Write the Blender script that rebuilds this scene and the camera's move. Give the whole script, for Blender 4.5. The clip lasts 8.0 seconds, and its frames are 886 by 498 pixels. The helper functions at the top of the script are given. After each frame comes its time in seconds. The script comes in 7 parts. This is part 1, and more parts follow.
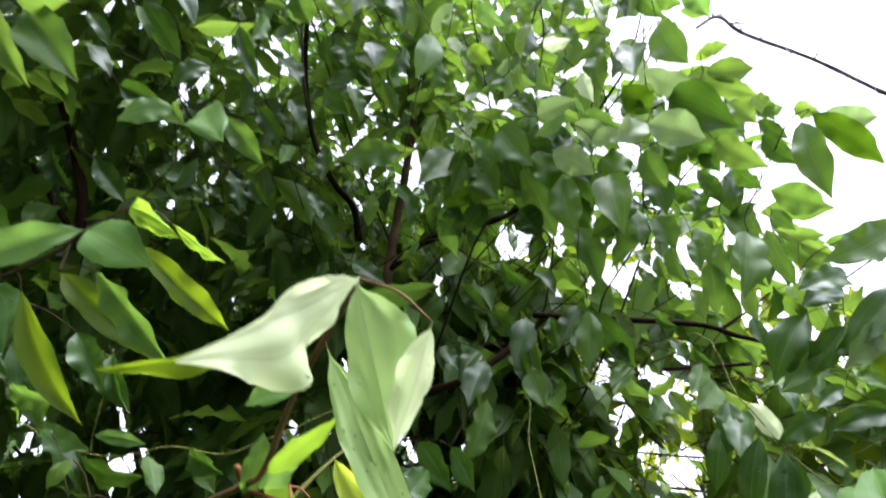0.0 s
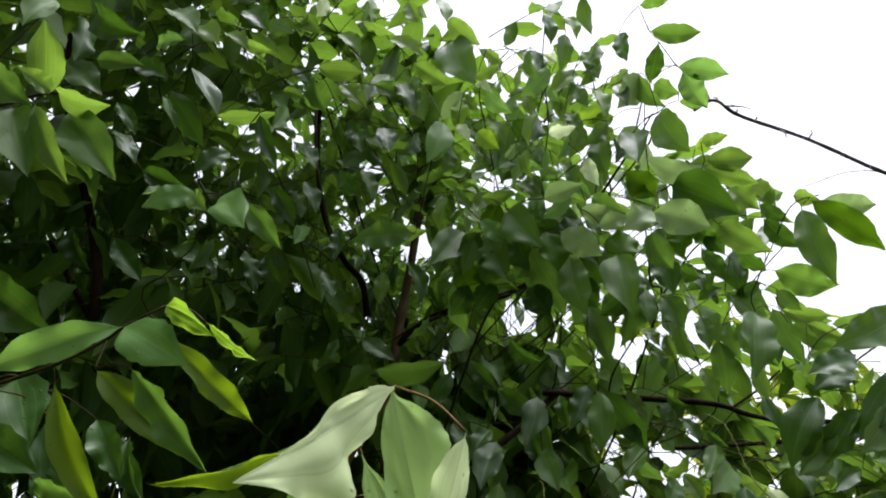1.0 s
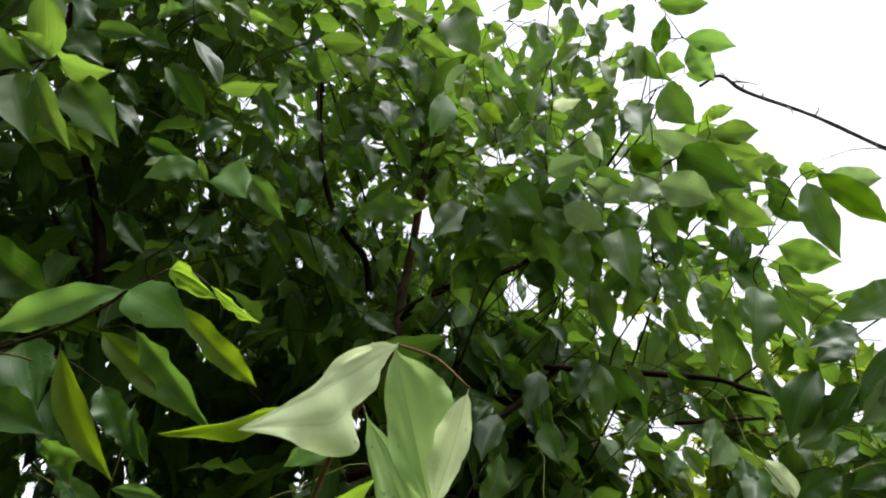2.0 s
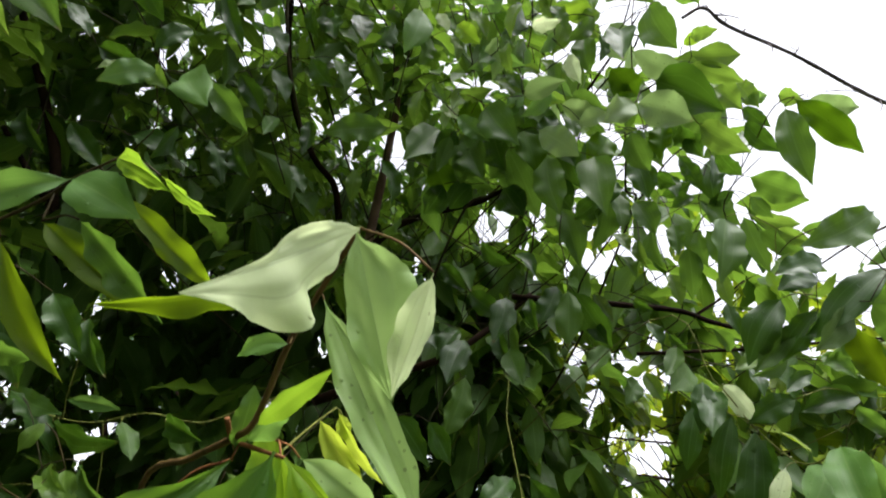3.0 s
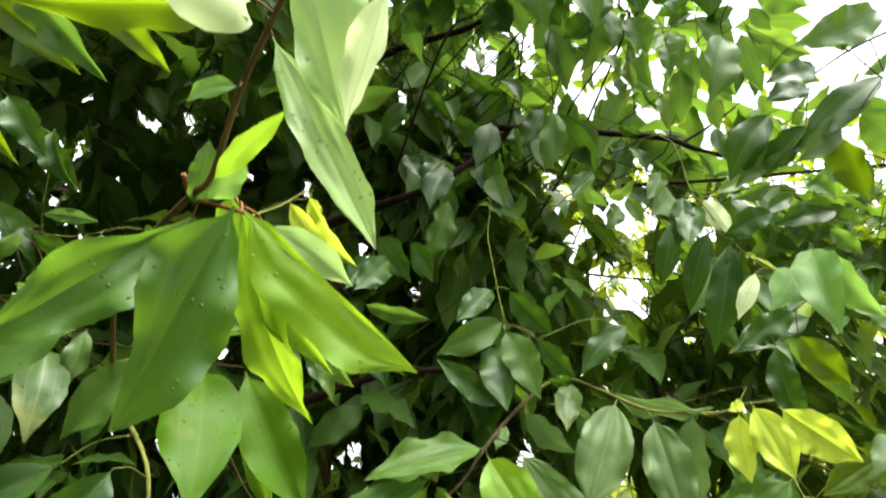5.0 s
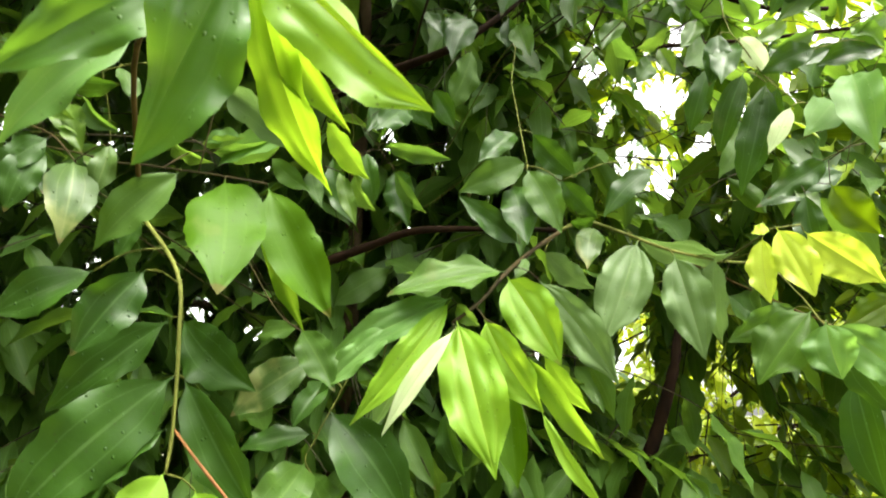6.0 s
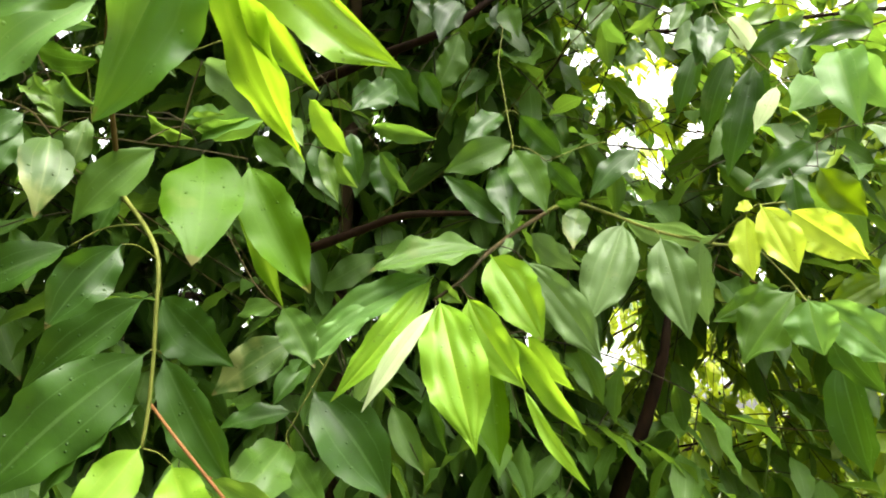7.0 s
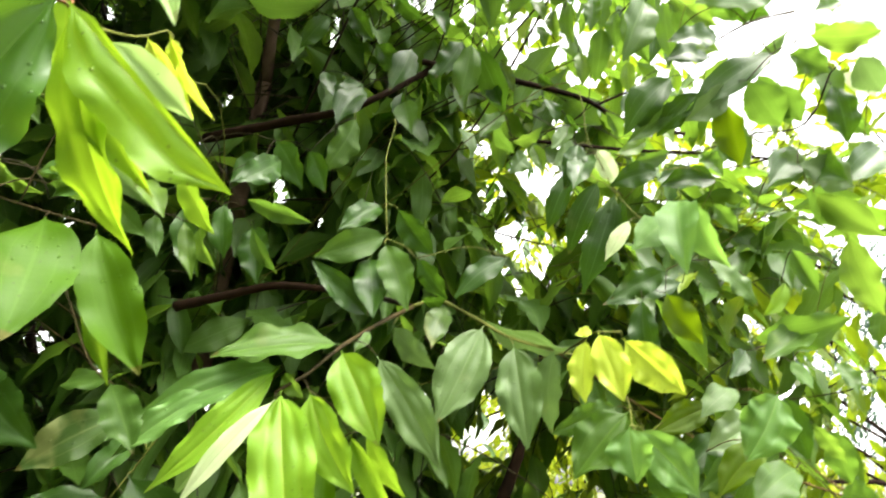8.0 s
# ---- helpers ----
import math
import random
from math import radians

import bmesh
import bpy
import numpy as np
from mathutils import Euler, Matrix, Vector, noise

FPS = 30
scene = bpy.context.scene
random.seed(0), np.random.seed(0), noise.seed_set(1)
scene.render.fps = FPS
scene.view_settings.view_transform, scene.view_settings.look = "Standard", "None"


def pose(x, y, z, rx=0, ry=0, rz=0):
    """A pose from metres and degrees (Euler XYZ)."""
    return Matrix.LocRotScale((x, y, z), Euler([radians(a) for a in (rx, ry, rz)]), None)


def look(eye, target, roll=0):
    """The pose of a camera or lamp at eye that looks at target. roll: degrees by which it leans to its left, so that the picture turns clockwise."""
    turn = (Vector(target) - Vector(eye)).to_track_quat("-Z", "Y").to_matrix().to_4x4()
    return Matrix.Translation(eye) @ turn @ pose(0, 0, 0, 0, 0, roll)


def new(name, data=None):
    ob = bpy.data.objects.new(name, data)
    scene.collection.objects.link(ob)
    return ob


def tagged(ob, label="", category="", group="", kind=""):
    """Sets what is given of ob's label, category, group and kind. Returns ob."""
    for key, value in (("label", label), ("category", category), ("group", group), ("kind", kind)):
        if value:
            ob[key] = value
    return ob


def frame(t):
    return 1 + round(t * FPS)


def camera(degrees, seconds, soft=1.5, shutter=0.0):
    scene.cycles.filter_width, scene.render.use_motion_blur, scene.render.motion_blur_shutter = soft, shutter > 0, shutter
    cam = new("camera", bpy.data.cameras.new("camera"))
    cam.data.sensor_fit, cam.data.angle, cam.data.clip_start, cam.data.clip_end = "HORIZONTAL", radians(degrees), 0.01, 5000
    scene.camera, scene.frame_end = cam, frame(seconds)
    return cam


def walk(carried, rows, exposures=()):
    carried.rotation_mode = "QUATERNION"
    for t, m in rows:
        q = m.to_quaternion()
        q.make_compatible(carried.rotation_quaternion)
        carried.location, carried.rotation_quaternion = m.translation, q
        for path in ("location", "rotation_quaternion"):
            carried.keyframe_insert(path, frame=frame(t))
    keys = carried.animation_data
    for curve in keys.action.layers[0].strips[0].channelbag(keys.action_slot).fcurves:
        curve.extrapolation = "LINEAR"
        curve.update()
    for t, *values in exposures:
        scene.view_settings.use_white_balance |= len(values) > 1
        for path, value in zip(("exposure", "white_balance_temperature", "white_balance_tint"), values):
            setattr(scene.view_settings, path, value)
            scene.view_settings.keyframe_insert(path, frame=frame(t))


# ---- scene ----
cam = camera(70.6, 8.0, 1.9, 0.4)
PATH = [
    (0, (0.0000, 0.0000, 1.6000), (-0.2240, 1.5844, 2.7998), 0.84),
    (0.5, (-0.0060, -0.0285, 1.6042), (-0.2399, 1.4655, 2.9131), 0.71),
    (1, (-0.0080, -0.0232, 1.6033), (-0.2230, 1.4239, 2.9669), 1.04),
    (1.2, (-0.0100, -0.0212, 1.6037), (-0.2270, 1.4071, 2.9867), 1.31),
    (2.3, (-0.0090, -0.0135, 1.5961), (-0.2330, 1.5125, 2.8694), 1.55),
    (2.5, (-0.0130, -0.0033, 1.5962), (-0.2130, 1.5485, 2.8420), 1.60),
    (3, (-0.0100, 0.0072, 1.5903), (-0.1580, 1.6240, 2.7581), 0.99),
    (3.5, (-0.0080, 0.0216, 1.5852), (-0.1520, 1.6973, 2.6673), 0.79),
    (4, (-0.0090, 0.0303, 1.5778), (-0.1350, 1.7692, 2.5577), 0.20),
    (4.2, (-0.0070, 0.0298, 1.5705), (-0.1390, 1.7860, 2.5184), 0.03),
    (5.3, (-0.0010, 0.0420, 1.5466), (-0.1400, 1.9154, 2.2331), 0.09),
    (5.5, (-0.0020, 0.0442, 1.5317), (-0.2170, 1.9337, 2.1511), 0.35),
    (6, (0.0000, 0.0620, 1.5007), (-0.2190, 1.9883, 1.9920), 0.85),
    (6.5, (0.0000, 0.0672, 1.4906), (-0.2050, 1.9999, 1.9627), 1.16),
    (7, (0.0100, 0.0696, 1.4890), (-0.1979, 2.0015, 1.9630), 0.78),
    (7.5, (0.0240, 0.0651, 1.5004), (-0.0060, 1.9879, 2.0501), 3.29),
    (8, (0.0420, 0.0536, 1.5163), (0.1380, 1.9332, 2.1929), 5.49),
]
EXPOSURES = [(0.0, 2.45, 5750, 24), (0.5, 2.25, 5850, 21), (1.0, 1.55, 6080, 15), (2.5, 1.62, 6250, 13), (3.5, 1.88, 6350, 13), (4.2, 2.15, 6450, 11), (5.5, 2.88, 6700, 8), (6.5, 3.08, 6900, 6), (8.0, 3.05, 6800, 8)]
walk(cam, [(t, look(eye, target, roll)) for t, eye, target, roll in PATH], EXPOSURES)

# ---- light: a bright overcast sky ----
world = bpy.data.worlds.new("overcast_sky")
scene.world = world
world.use_nodes = True
wn, wl = world.node_tree.nodes, world.node_tree.links
wn.clear()
sky = wn.new("ShaderNodeTexSky")
sky.sky_type, sky.sun_disc = "NISHITA", False
sky.sun_elevation, sky.sun_rotation = radians(68), radians(137)
sky.dust_density, sky.air_density = 4.0, 1.0
pale = wn.new("ShaderNodeHueSaturation")
pale.inputs["Saturation"].default_value = 0.12
back = wn.new("ShaderNodeBackground")
back.inputs["Strength"].default_value = 0.15
wout = wn.new("ShaderNodeOutputWorld")
wl.new(sky.outputs[0], pale.inputs["Color"])
wl.new(pale.outputs[0], back.inputs["Color"])
wl.new(back.outputs[0], wout.inputs["Surface"])
sun_data = bpy.data.lights.new("sun", "SUN")
sun_data.energy, sun_data.angle, sun_data.color = 1.5, radians(50), (1.0, 0.96, 0.9)
sun = new("sun", sun_data)
sun.matrix_world = look((2.4, -2.6, 9.0), (0, 0, 0))


# ---- materials ----
def material(name):
    m = bpy.data.materials.new(name)
    m.use_nodes = True
    m.node_tree.nodes.clear()
    return m, m.node_tree.nodes, m.node_tree.links


def math_node(n, l, op, a, b=None, c=None):
    k = n.new("ShaderNodeMath")
    k.operation = op
    for i, v in enumerate((a, b, c)):
        if v is None:
            continue
        if isinstance(v, (int, float)):
            k.inputs[i].default_value = v
        else:
            l.new(v, k.inputs[i])
    return k.outputs[0]


def mix_colour(n, l, fac, a, b, blend="MIX"):
    k = n.new("ShaderNodeMix")
    k.data_type, k.blend_type = "RGBA", blend
    for i, v in ((0, fac), (6, a), (7, b)):
        if isinstance(v, (int, float)):
            k.inputs[i].default_value = v
        elif isinstance(v, tuple):
            k.inputs[i].default_value = (*v, 1)
        else:
            l.new(v, k.inputs[i])
    return k.outputs[2]


def leaf_material(name, dark, light, through_light, vein, gloss=0.35, see=0.35, blotch=0.0, blotch_colour=(0.24, 0.25, 0.09), film_of_rain=0.28, sheen=0.38):
    """A glossy three-nerved leaf: the blade's colour varies leaf by leaf and across the blade; light shines through it."""
    m, n, l = material(name)
    out = n.new("ShaderNodeOutputMaterial")
    uv = n.new("ShaderNodeUVMap")
    uv.uv_map = "blade"
    sep = n.new("ShaderNodeSeparateXYZ")
    l.new(uv.outputs[0], sep.inputs[0])
    u, v = sep.outputs[0], sep.outputs[1]
    across = math_node(n, l, "ABSOLUTE", math_node(n, l, "MULTIPLY_ADD", u, 2.0, -1.0))
    # random number of the leaf
    info, geo = n.new("ShaderNodeObjectInfo"), n.new("ShaderNodeNewGeometry")
    luck = math_node(n, l, "FRACT", math_node(n, l, "ADD", info.outputs["Random"], geo.outputs["Random Per Island"]))
    luck2 = math_node(n, l, "FRACT", math_node(n, l, "MULTIPLY", luck, 17.3))
    # grain
    tc = n.new("ShaderNodeTexCoord")
    big = n.new("ShaderNodeTexNoise")
    big.inputs["Scale"].default_value, big.inputs["Detail"].default_value = 55, 3
    l.new(tc.outputs["Object"], big.inputs["Vector"])
    fine = n.new("ShaderNodeTexNoise")
    fine.inputs["Scale"].default_value, fine.inputs["Detail"].default_value = 700, 2
    l.new(tc.outputs["Object"], fine.inputs["Vector"])
    # veins: the midrib, two nerves that run along the margin, faint cross nerves
    rib = math_node(n, l, "LESS_THAN", across, 0.045)
    nerve = math_node(n, l, "LESS_THAN", math_node(n, l, "ABSOLUTE", math_node(n, l, "SUBTRACT", across, 0.5)), 0.022)
    cross = n.new("ShaderNodeTexWave")
    cross.wave_type, cross.bands_direction = "BANDS", "Y"
    cross.inputs["Scale"].default_value, cross.inputs["Distortion"].default_value = 7.0, 2.5
    l.new(uv.outputs[0], cross.inputs["Vector"])
    veins = math_node(n, l, "MAXIMUM", rib, math_node(n, l, "MULTIPLY", nerve, 0.7))
    body = mix_colour(n, l, luck, dark, light)
    body = mix_colour(n, l, math_node(n, l, "MULTIPLY", big.outputs["Fac"], 0.5), body, tuple(0.55 * c for c in dark))
    body = mix_colour(n, l, math_node(n, l, "MULTIPLY", cross.outputs["Fac"], 0.05), body, light)
    body = mix_colour(n, l, math_node(n, l, "MULTIPLY", veins, 0.42), body, vein)
    worn = math_node(n, l, "MULTIPLY", math_node(n, l, "GREATER_THAN", v, 0.94), math_node(n, l, "GREATER_THAN", luck2, 0.72))
    body = mix_colour(n, l, math_node(n, l, "MULTIPLY", worn, 0.6), body, (0.10, 0.06, 0.02))
    # small dark specks, and the pale blotches of mined leaves
    cells = n.new("ShaderNodeTexVoronoi")
    cells.inputs["Scale"].default_value = 160
    l.new(tc.outputs["Object"], cells.inputs["Vector"])
    speck = math_node(n, l, "MULTIPLY", math_node(n, l, "LESS_THAN", cells.outputs["Distance"], 0.11), math_node(n, l, "GREATER_THAN", luck2, 0.45))
    body = mix_colour(n, l, math_node(n, l, "MULTIPLY", speck, 0.7), body, (0.03, 0.035, 0.012))
    patch = n.new("ShaderNodeTexNoise")
    patch.inputs["Scale"].default_value, patch.inputs["Detail"].default_value = 26, 4
    l.new(tc.outputs["Object"], patch.inputs["Vector"])
    limit = math_node(n, l, "SUBTRACT", 0.70 - 0.24 * blotch, math_node(n, l, "MULTIPLY", luck2, 0.03))
    mined = math_node(n, l, "MULTIPLY", math_node(n, l, "SUBTRACT", patch.outputs["Fac"], limit), 14.0)
    mined = math_node(n, l, "MINIMUM", math_node(n, l, "MAXIMUM", mined, 0.0), 1.0)
    if blotch < 0.1:
        mined = math_node(n, l, "MULTIPLY", mined, math_node(n, l, "GREATER_THAN", luck2, 0.8))
    body = mix_colour(n, l, math_node(n, l, "MULTIPLY", mined, 0.15 + 0.8 * blotch), body, blotch_colour)
    bump = n.new("ShaderNodeBump")
    bump.inputs["Strength"].default_value, bump.inputs["Distance"].default_value = 0.35, 0.0006
    swell = n.new("ShaderNodeTexNoise")
    swell.inputs["Scale"].default_value, swell.inputs["Detail"].default_value = 48, 1
    l.new(tc.outputs["Object"], swell.inputs["Vector"])
    bump2 = n.new("ShaderNodeBump")
    bump2.inputs["Strength"].default_value, bump2.inputs["Distance"].default_value = 0.35, 0.0025
    l.new(swell.outputs["Fac"], bump2.inputs["Height"])
    relief = math_node(n, l, "MULTIPLY_ADD", veins, -0.9, math_node(n, l, "MULTIPLY_ADD", cross.outputs["Fac"], 0.08, math_node(n, l, "MULTIPLY", fine.outputs["Fac"], 0.3)))
    # rain: small drops, and a patchy wet film
    beads = n.new("ShaderNodeTexVoronoi")
    beads.inputs["Scale"].default_value = 330
    l.new(tc.outputs["Object"], beads.inputs["Vector"])
    chance = n.new("ShaderNodeSeparateColor")
    l.new(beads.outputs["Color"], chance.inputs[0])
    dome = math_node(n, l, "MAXIMUM", math_node(n, l, "MULTIPLY_ADD", beads.outputs["Distance"], -4.0, 1.3), 0.0)
    dome = math_node(n, l, "MULTIPLY", dome, math_node(n, l, "GREATER_THAN", chance.outputs[0], 0.92))
    drops = n.new("ShaderNodeBump")
    drops.inputs["Strength"].default_value, drops.inputs["Distance"].default_value = 0.9, 0.0013
    l.new(dome, drops.inputs["Height"])
    l.new(bump2.outputs[0], drops.inputs["Normal"])
    film = n.new("ShaderNodeTexNoise")
    film.inputs["Scale"].default_value, film.inputs["Detail"].default_value = 38, 2
    l.new(tc.outputs["Object"], film.inputs["Vector"])
    wet = math_node(n, l, "MULTIPLY", math_node(n, l, "SUBTRACT", film.outputs["Fac"], 0.5), 7.0)
    wet = math_node(n, l, "MAXIMUM", math_node(n, l, "MINIMUM", wet, 1.0), 0.0)
    l.new(relief, bump.inputs["Height"])
    l.new(drops.outputs[0], bump.inputs["Normal"])
    skin = n.new("ShaderNodeBsdfPrincipled")
    l.new(body, skin.inputs["Base Color"])
    l.new(math_node(n, l, "MULTIPLY_ADD", big.outputs["Fac"], 0.35, gloss - 0.1), skin.inputs["Roughness"])
    skin.inputs["IOR"].default_value, skin.inputs["Specular IOR Level"].default_value = 1.38, sheen
    l.new(bump.outputs[0], skin.inputs["Normal"])
    l.new(math_node(n, l, "MULTIPLY", wet, film_of_rain), skin.inputs["Coat Weight"])
    skin.inputs["Coat Roughness"].default_value, skin.inputs["Coat IOR"].default_value = 0.22, 1.36
    l.new(drops.outputs[0], skin.inputs["Coat Normal"])
    glow = n.new("ShaderNodeBsdfTranslucent")
    shine = mix_colour(n, l, 0.45, through_light, body)
    shine = mix_colour(n, l, math_node(n, l, "MULTIPLY", veins, 0.4), shine, tuple(0.5 * c for c in through_light))
    l.new(shine, glow.inputs["Color"])
    mix = n.new("ShaderNodeMixShader")
    mix.inputs[0].default_value = see
    l.new(skin.outputs[0], mix.inputs[1])
    l.new(glow.outputs[0], mix.inputs[2])
    l.new(mix.outputs[0], out.inputs["Surface"])
    return m


def bark_material(name, dark, light, rough=0.8, scale=90.0):
    m, n, l = material(name)
    out, skin = n.new("ShaderNodeOutputMaterial"), n.new("ShaderNodeBsdfPrincipled")
    tc = n.new("ShaderNodeTexCoord")
    stretch = n.new("ShaderNodeMapping")
    stretch.inputs["Scale"].default_value = (1, 1, 0.3)
    l.new(tc.outputs["Object"], stretch.inputs["Vector"])
    a, b = n.new("ShaderNodeTexNoise"), n.new("ShaderNodeTexNoise")
    a.inputs["Scale"].default_value, a.inputs["Detail"].default_value = scale, 4
    b.inputs["Scale"].default_value, b.inputs["Detail"].default_value = scale * 0.15, 3
    l.new(stretch.outputs[0], a.inputs["Vector"])
    l.new(tc.outputs["Object"], b.inputs["Vector"])
    ramp = n.new("ShaderNodeValToRGB")
    ramp.color_ramp.elements[0].position, ramp.color_ramp.elements[1].position = 0.35, 0.68
    ramp.color_ramp.elements[0].color, ramp.color_ramp.elements[1].color = (*dark, 1), (*light, 1)
    l.new(math_node(n, l, "MULTIPLY_ADD", a.outputs["Fac"], 0.6, math_node(n, l, "MULTIPLY", b.outputs["Fac"], 0.4)), ramp.inputs[0])
    l.new(ramp.outputs[0], skin.inputs["Base Color"])
    skin.inputs["Roughness"].default_value = rough
    skin.inputs["IOR"].default_value, skin.inputs["Specular IOR Level"].default_value = 1.25, 0.2
    bump = n.new("ShaderNodeBump")
    bump.inputs["Strength"].default_value, bump.inputs["Distance"].default_value = 0.6, 0.002
    l.new(a.outputs["Fac"], bump.inputs["Height"])
    l.new(bump.outputs[0], skin.inputs["Normal"])
    l.new(skin.outputs[0], out.inputs["Surface"])
    return m


def ground_material():
    m, n, l = material("damp_earth")
    out, skin = n.new("ShaderNodeOutputMaterial"), n.new("ShaderNodeBsdfPrincipled")
    tc = n.new("ShaderNodeTexCoord")
    a, b = n.new("ShaderNodeTexNoise"), n.new("ShaderNodeTexNoise")
    a.inputs["Scale"].default_value, a.inputs["Detail"].default_value = 1.2, 6
    b.inputs["Scale"].default_value, b.inputs["Detail"].default_value = 60, 4
    l.new(tc.outputs["Object"], a.inputs["Vector"])
    l.new(tc.outputs["Object"], b.inputs["Vector"])
    c = mix_colour(n, l, a.outputs["Fac"], (0.035, 0.055, 0.014), (0.07, 0.052, 0.028))
    c = mix_colour(n, l, math_node(n, l, "MULTIPLY", b.outputs["Fac"], 0.6), c, (0.03, 0.045, 0.015))
    l.new(c, skin.inputs["Base Color"])
    skin.inputs["Roughness"].default_value = 0.95
    bump = n.new("ShaderNodeBump")
    bump.inputs["Strength"].default_value = 0.7
    l.new(b.outputs["Fac"], bump.inputs["Height"])
    l.new(bump.outputs[0], skin.inputs["Normal"])
    l.new(skin.outputs[0], out.inputs["Surface"])
    return m


LEAVES = [
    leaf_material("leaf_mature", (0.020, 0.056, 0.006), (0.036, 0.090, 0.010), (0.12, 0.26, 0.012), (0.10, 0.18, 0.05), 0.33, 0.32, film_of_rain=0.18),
    leaf_material("leaf_green", (0.046, 0.104, 0.014), (0.074, 0.148, 0.021), (0.21, 0.39, 0.034), (0.14, 0.25, 0.05), 0.42, 0.42, film_of_rain=0.12),
    leaf_material("leaf_light", (0.078, 0.150, 0.018), (0.108, 0.194, 0.024), (0.27, 0.44, 0.040), (0.21, 0.36, 0.05), 0.40, 0.46),
    leaf_material("leaf_yellow_green", (0.140, 0.280, 0.016), (0.185, 0.340, 0.022), (0.38, 0.60, 0.03), (0.30, 0.40, 0.04), 0.46, 0.46),
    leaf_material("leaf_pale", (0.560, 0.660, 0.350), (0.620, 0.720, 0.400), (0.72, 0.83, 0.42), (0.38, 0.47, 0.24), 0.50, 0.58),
]
LEAVES += [
    leaf_material("leaf_blotched", (0.038, 0.080, 0.014), (0.060, 0.112, 0.020), (0.20, 0.30, 0.03), (0.16, 0.21, 0.06), 0.40, 0.30, 0.40),
    leaf_material("leaf_fresh", (0.080, 0.176, 0.036), (0.112, 0.226, 0.048), (0.29, 0.52, 0.07), (0.20, 0.32, 0.09), 0.46, 0.46, film_of_rain=0.15),
    leaf_material("leaf_young_yellow", (0.450, 0.560, 0.055), (0.510, 0.630, 0.070), (0.66, 0.79, 0.060), (0.46, 0.54, 0.06), 0.46, 0.46),
    # pale green, lightened further to hold the whitish sheen of near leaves
    leaf_material("leaf_pale_green_sheen", (0.235, 0.375, 0.105), (0.285, 0.425, 0.130), (0.48, 0.68, 0.20), (0.28, 0.41, 0.14), 0.36, 0.48),
    leaf_material("leaf_lime", (0.165, 0.312, 0.016), (0.205, 0.365, 0.020), (0.37, 0.57, 0.020), (0.34, 0.46, 0.05), 0.42, 0.52),
    leaf_material("leaf_meadow", (0.046, 0.112, 0.004), (0.060, 0.134, 0.005), (0.15, 0.30, 0.004), (0.09, 0.18, 0.02), 0.42, 0.36, film_of_rain=0.06, sheen=0.18),
    leaf_material("leaf_broad", (0.056, 0.134, 0.020), (0.075, 0.164, 0.026), (0.24, 0.45, 0.02), (0.11, 0.22, 0.05), 0.34, 0.38, film_of_rain=0.45, sheen=0.5),
    leaf_material("leaf_olive", (0.070, 0.128, 0.004), (0.090, 0.152, 0.005), (0.23, 0.35, 0.004), (0.14, 0.19, 0.02), 0.55, 0.60, film_of_rain=0.05),
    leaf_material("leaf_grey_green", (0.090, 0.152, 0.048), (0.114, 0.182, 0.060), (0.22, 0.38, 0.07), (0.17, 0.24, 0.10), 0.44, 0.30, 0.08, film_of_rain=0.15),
    # sky sheen on wet upper sides, put into a silvery base colour
    leaf_material("leaf_silver_sheen", (0.150, 0.225, 0.095), (0.195, 0.275, 0.120), (0.34, 0.52, 0.12), (0.22, 0.32, 0.14), 0.40, 0.36, film_of_rain=0.25),
]
crown_leaf = leaf_material("leaf_crown", (0.026, 0.062, 0.011), (0.066, 0.134, 0.019), (0.26, 0.46, 0.032), (0.13, 0.23, 0.05), 0.40, 0.40, film_of_rain=0.06, sheen=0.26)
# bright back-lit look of the trees behind put into these two leaf colours
sunlit_tone_leaf = leaf_material("leaf_sunlit_tone", (0.045, 0.105, 0.012), (0.190, 0.270, 0.014), (0.40, 0.54, 0.012), (0.20, 0.29, 0.05), 0.46, 0.40)
yellow_leaf = leaf_material("leaf_yellow", (0.100, 0.165, 0.012), (0.290, 0.340, 0.020), (0.50, 0.58, 0.02), (0.26, 0.33, 0.06), 0.46, 0.45)
# blue in this base colour stands in for haze on the far tree
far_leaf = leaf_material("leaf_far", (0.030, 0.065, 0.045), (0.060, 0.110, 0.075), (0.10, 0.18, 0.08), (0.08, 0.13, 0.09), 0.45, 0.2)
# near-black base colour holds the shade on limbs seen against the sky
shaded_bark = bark_material("shaded_bark", (0.005, 0.003, 0.002), (0.019, 0.0095, 0.0045), 0.9)
# lighter bark for the trunk, without that shade
trunk_bark = bark_material("trunk_bark", (0.045, 0.027, 0.020), (0.15, 0.095, 0.072), 0.85, 45.0)
twig_dark = bark_material("twig_dark", (0.013, 0.012, 0.006), (0.042, 0.034, 0.016), 0.7)
twig_brown = bark_material("twig_brown", (0.015, 0.012, 0.005), (0.048, 0.035, 0.012), 0.6)
twig_tan = bark_material("twig_tan", (0.050, 0.032, 0.011), (0.125, 0.080, 0.028), 0.65)
twig_green = bark_material("twig_green", (0.070, 0.080, 0.016), (0.15, 0.16, 0.035), 0.5)
twig_red = bark_material("twig_red", (0.12, 0.050, 0.020), (0.21, 0.095, 0.034), 0.5)
bare_bark = bark_material("bare_bark", (0.035, 0.028, 0.030), (0.13, 0.11, 0.11))


# ---- building helpers ----
def place(ob):
    p = Vector((0, 0, 0))
    while ob:
        p += ob.location
        ob = ob.parent
    return p


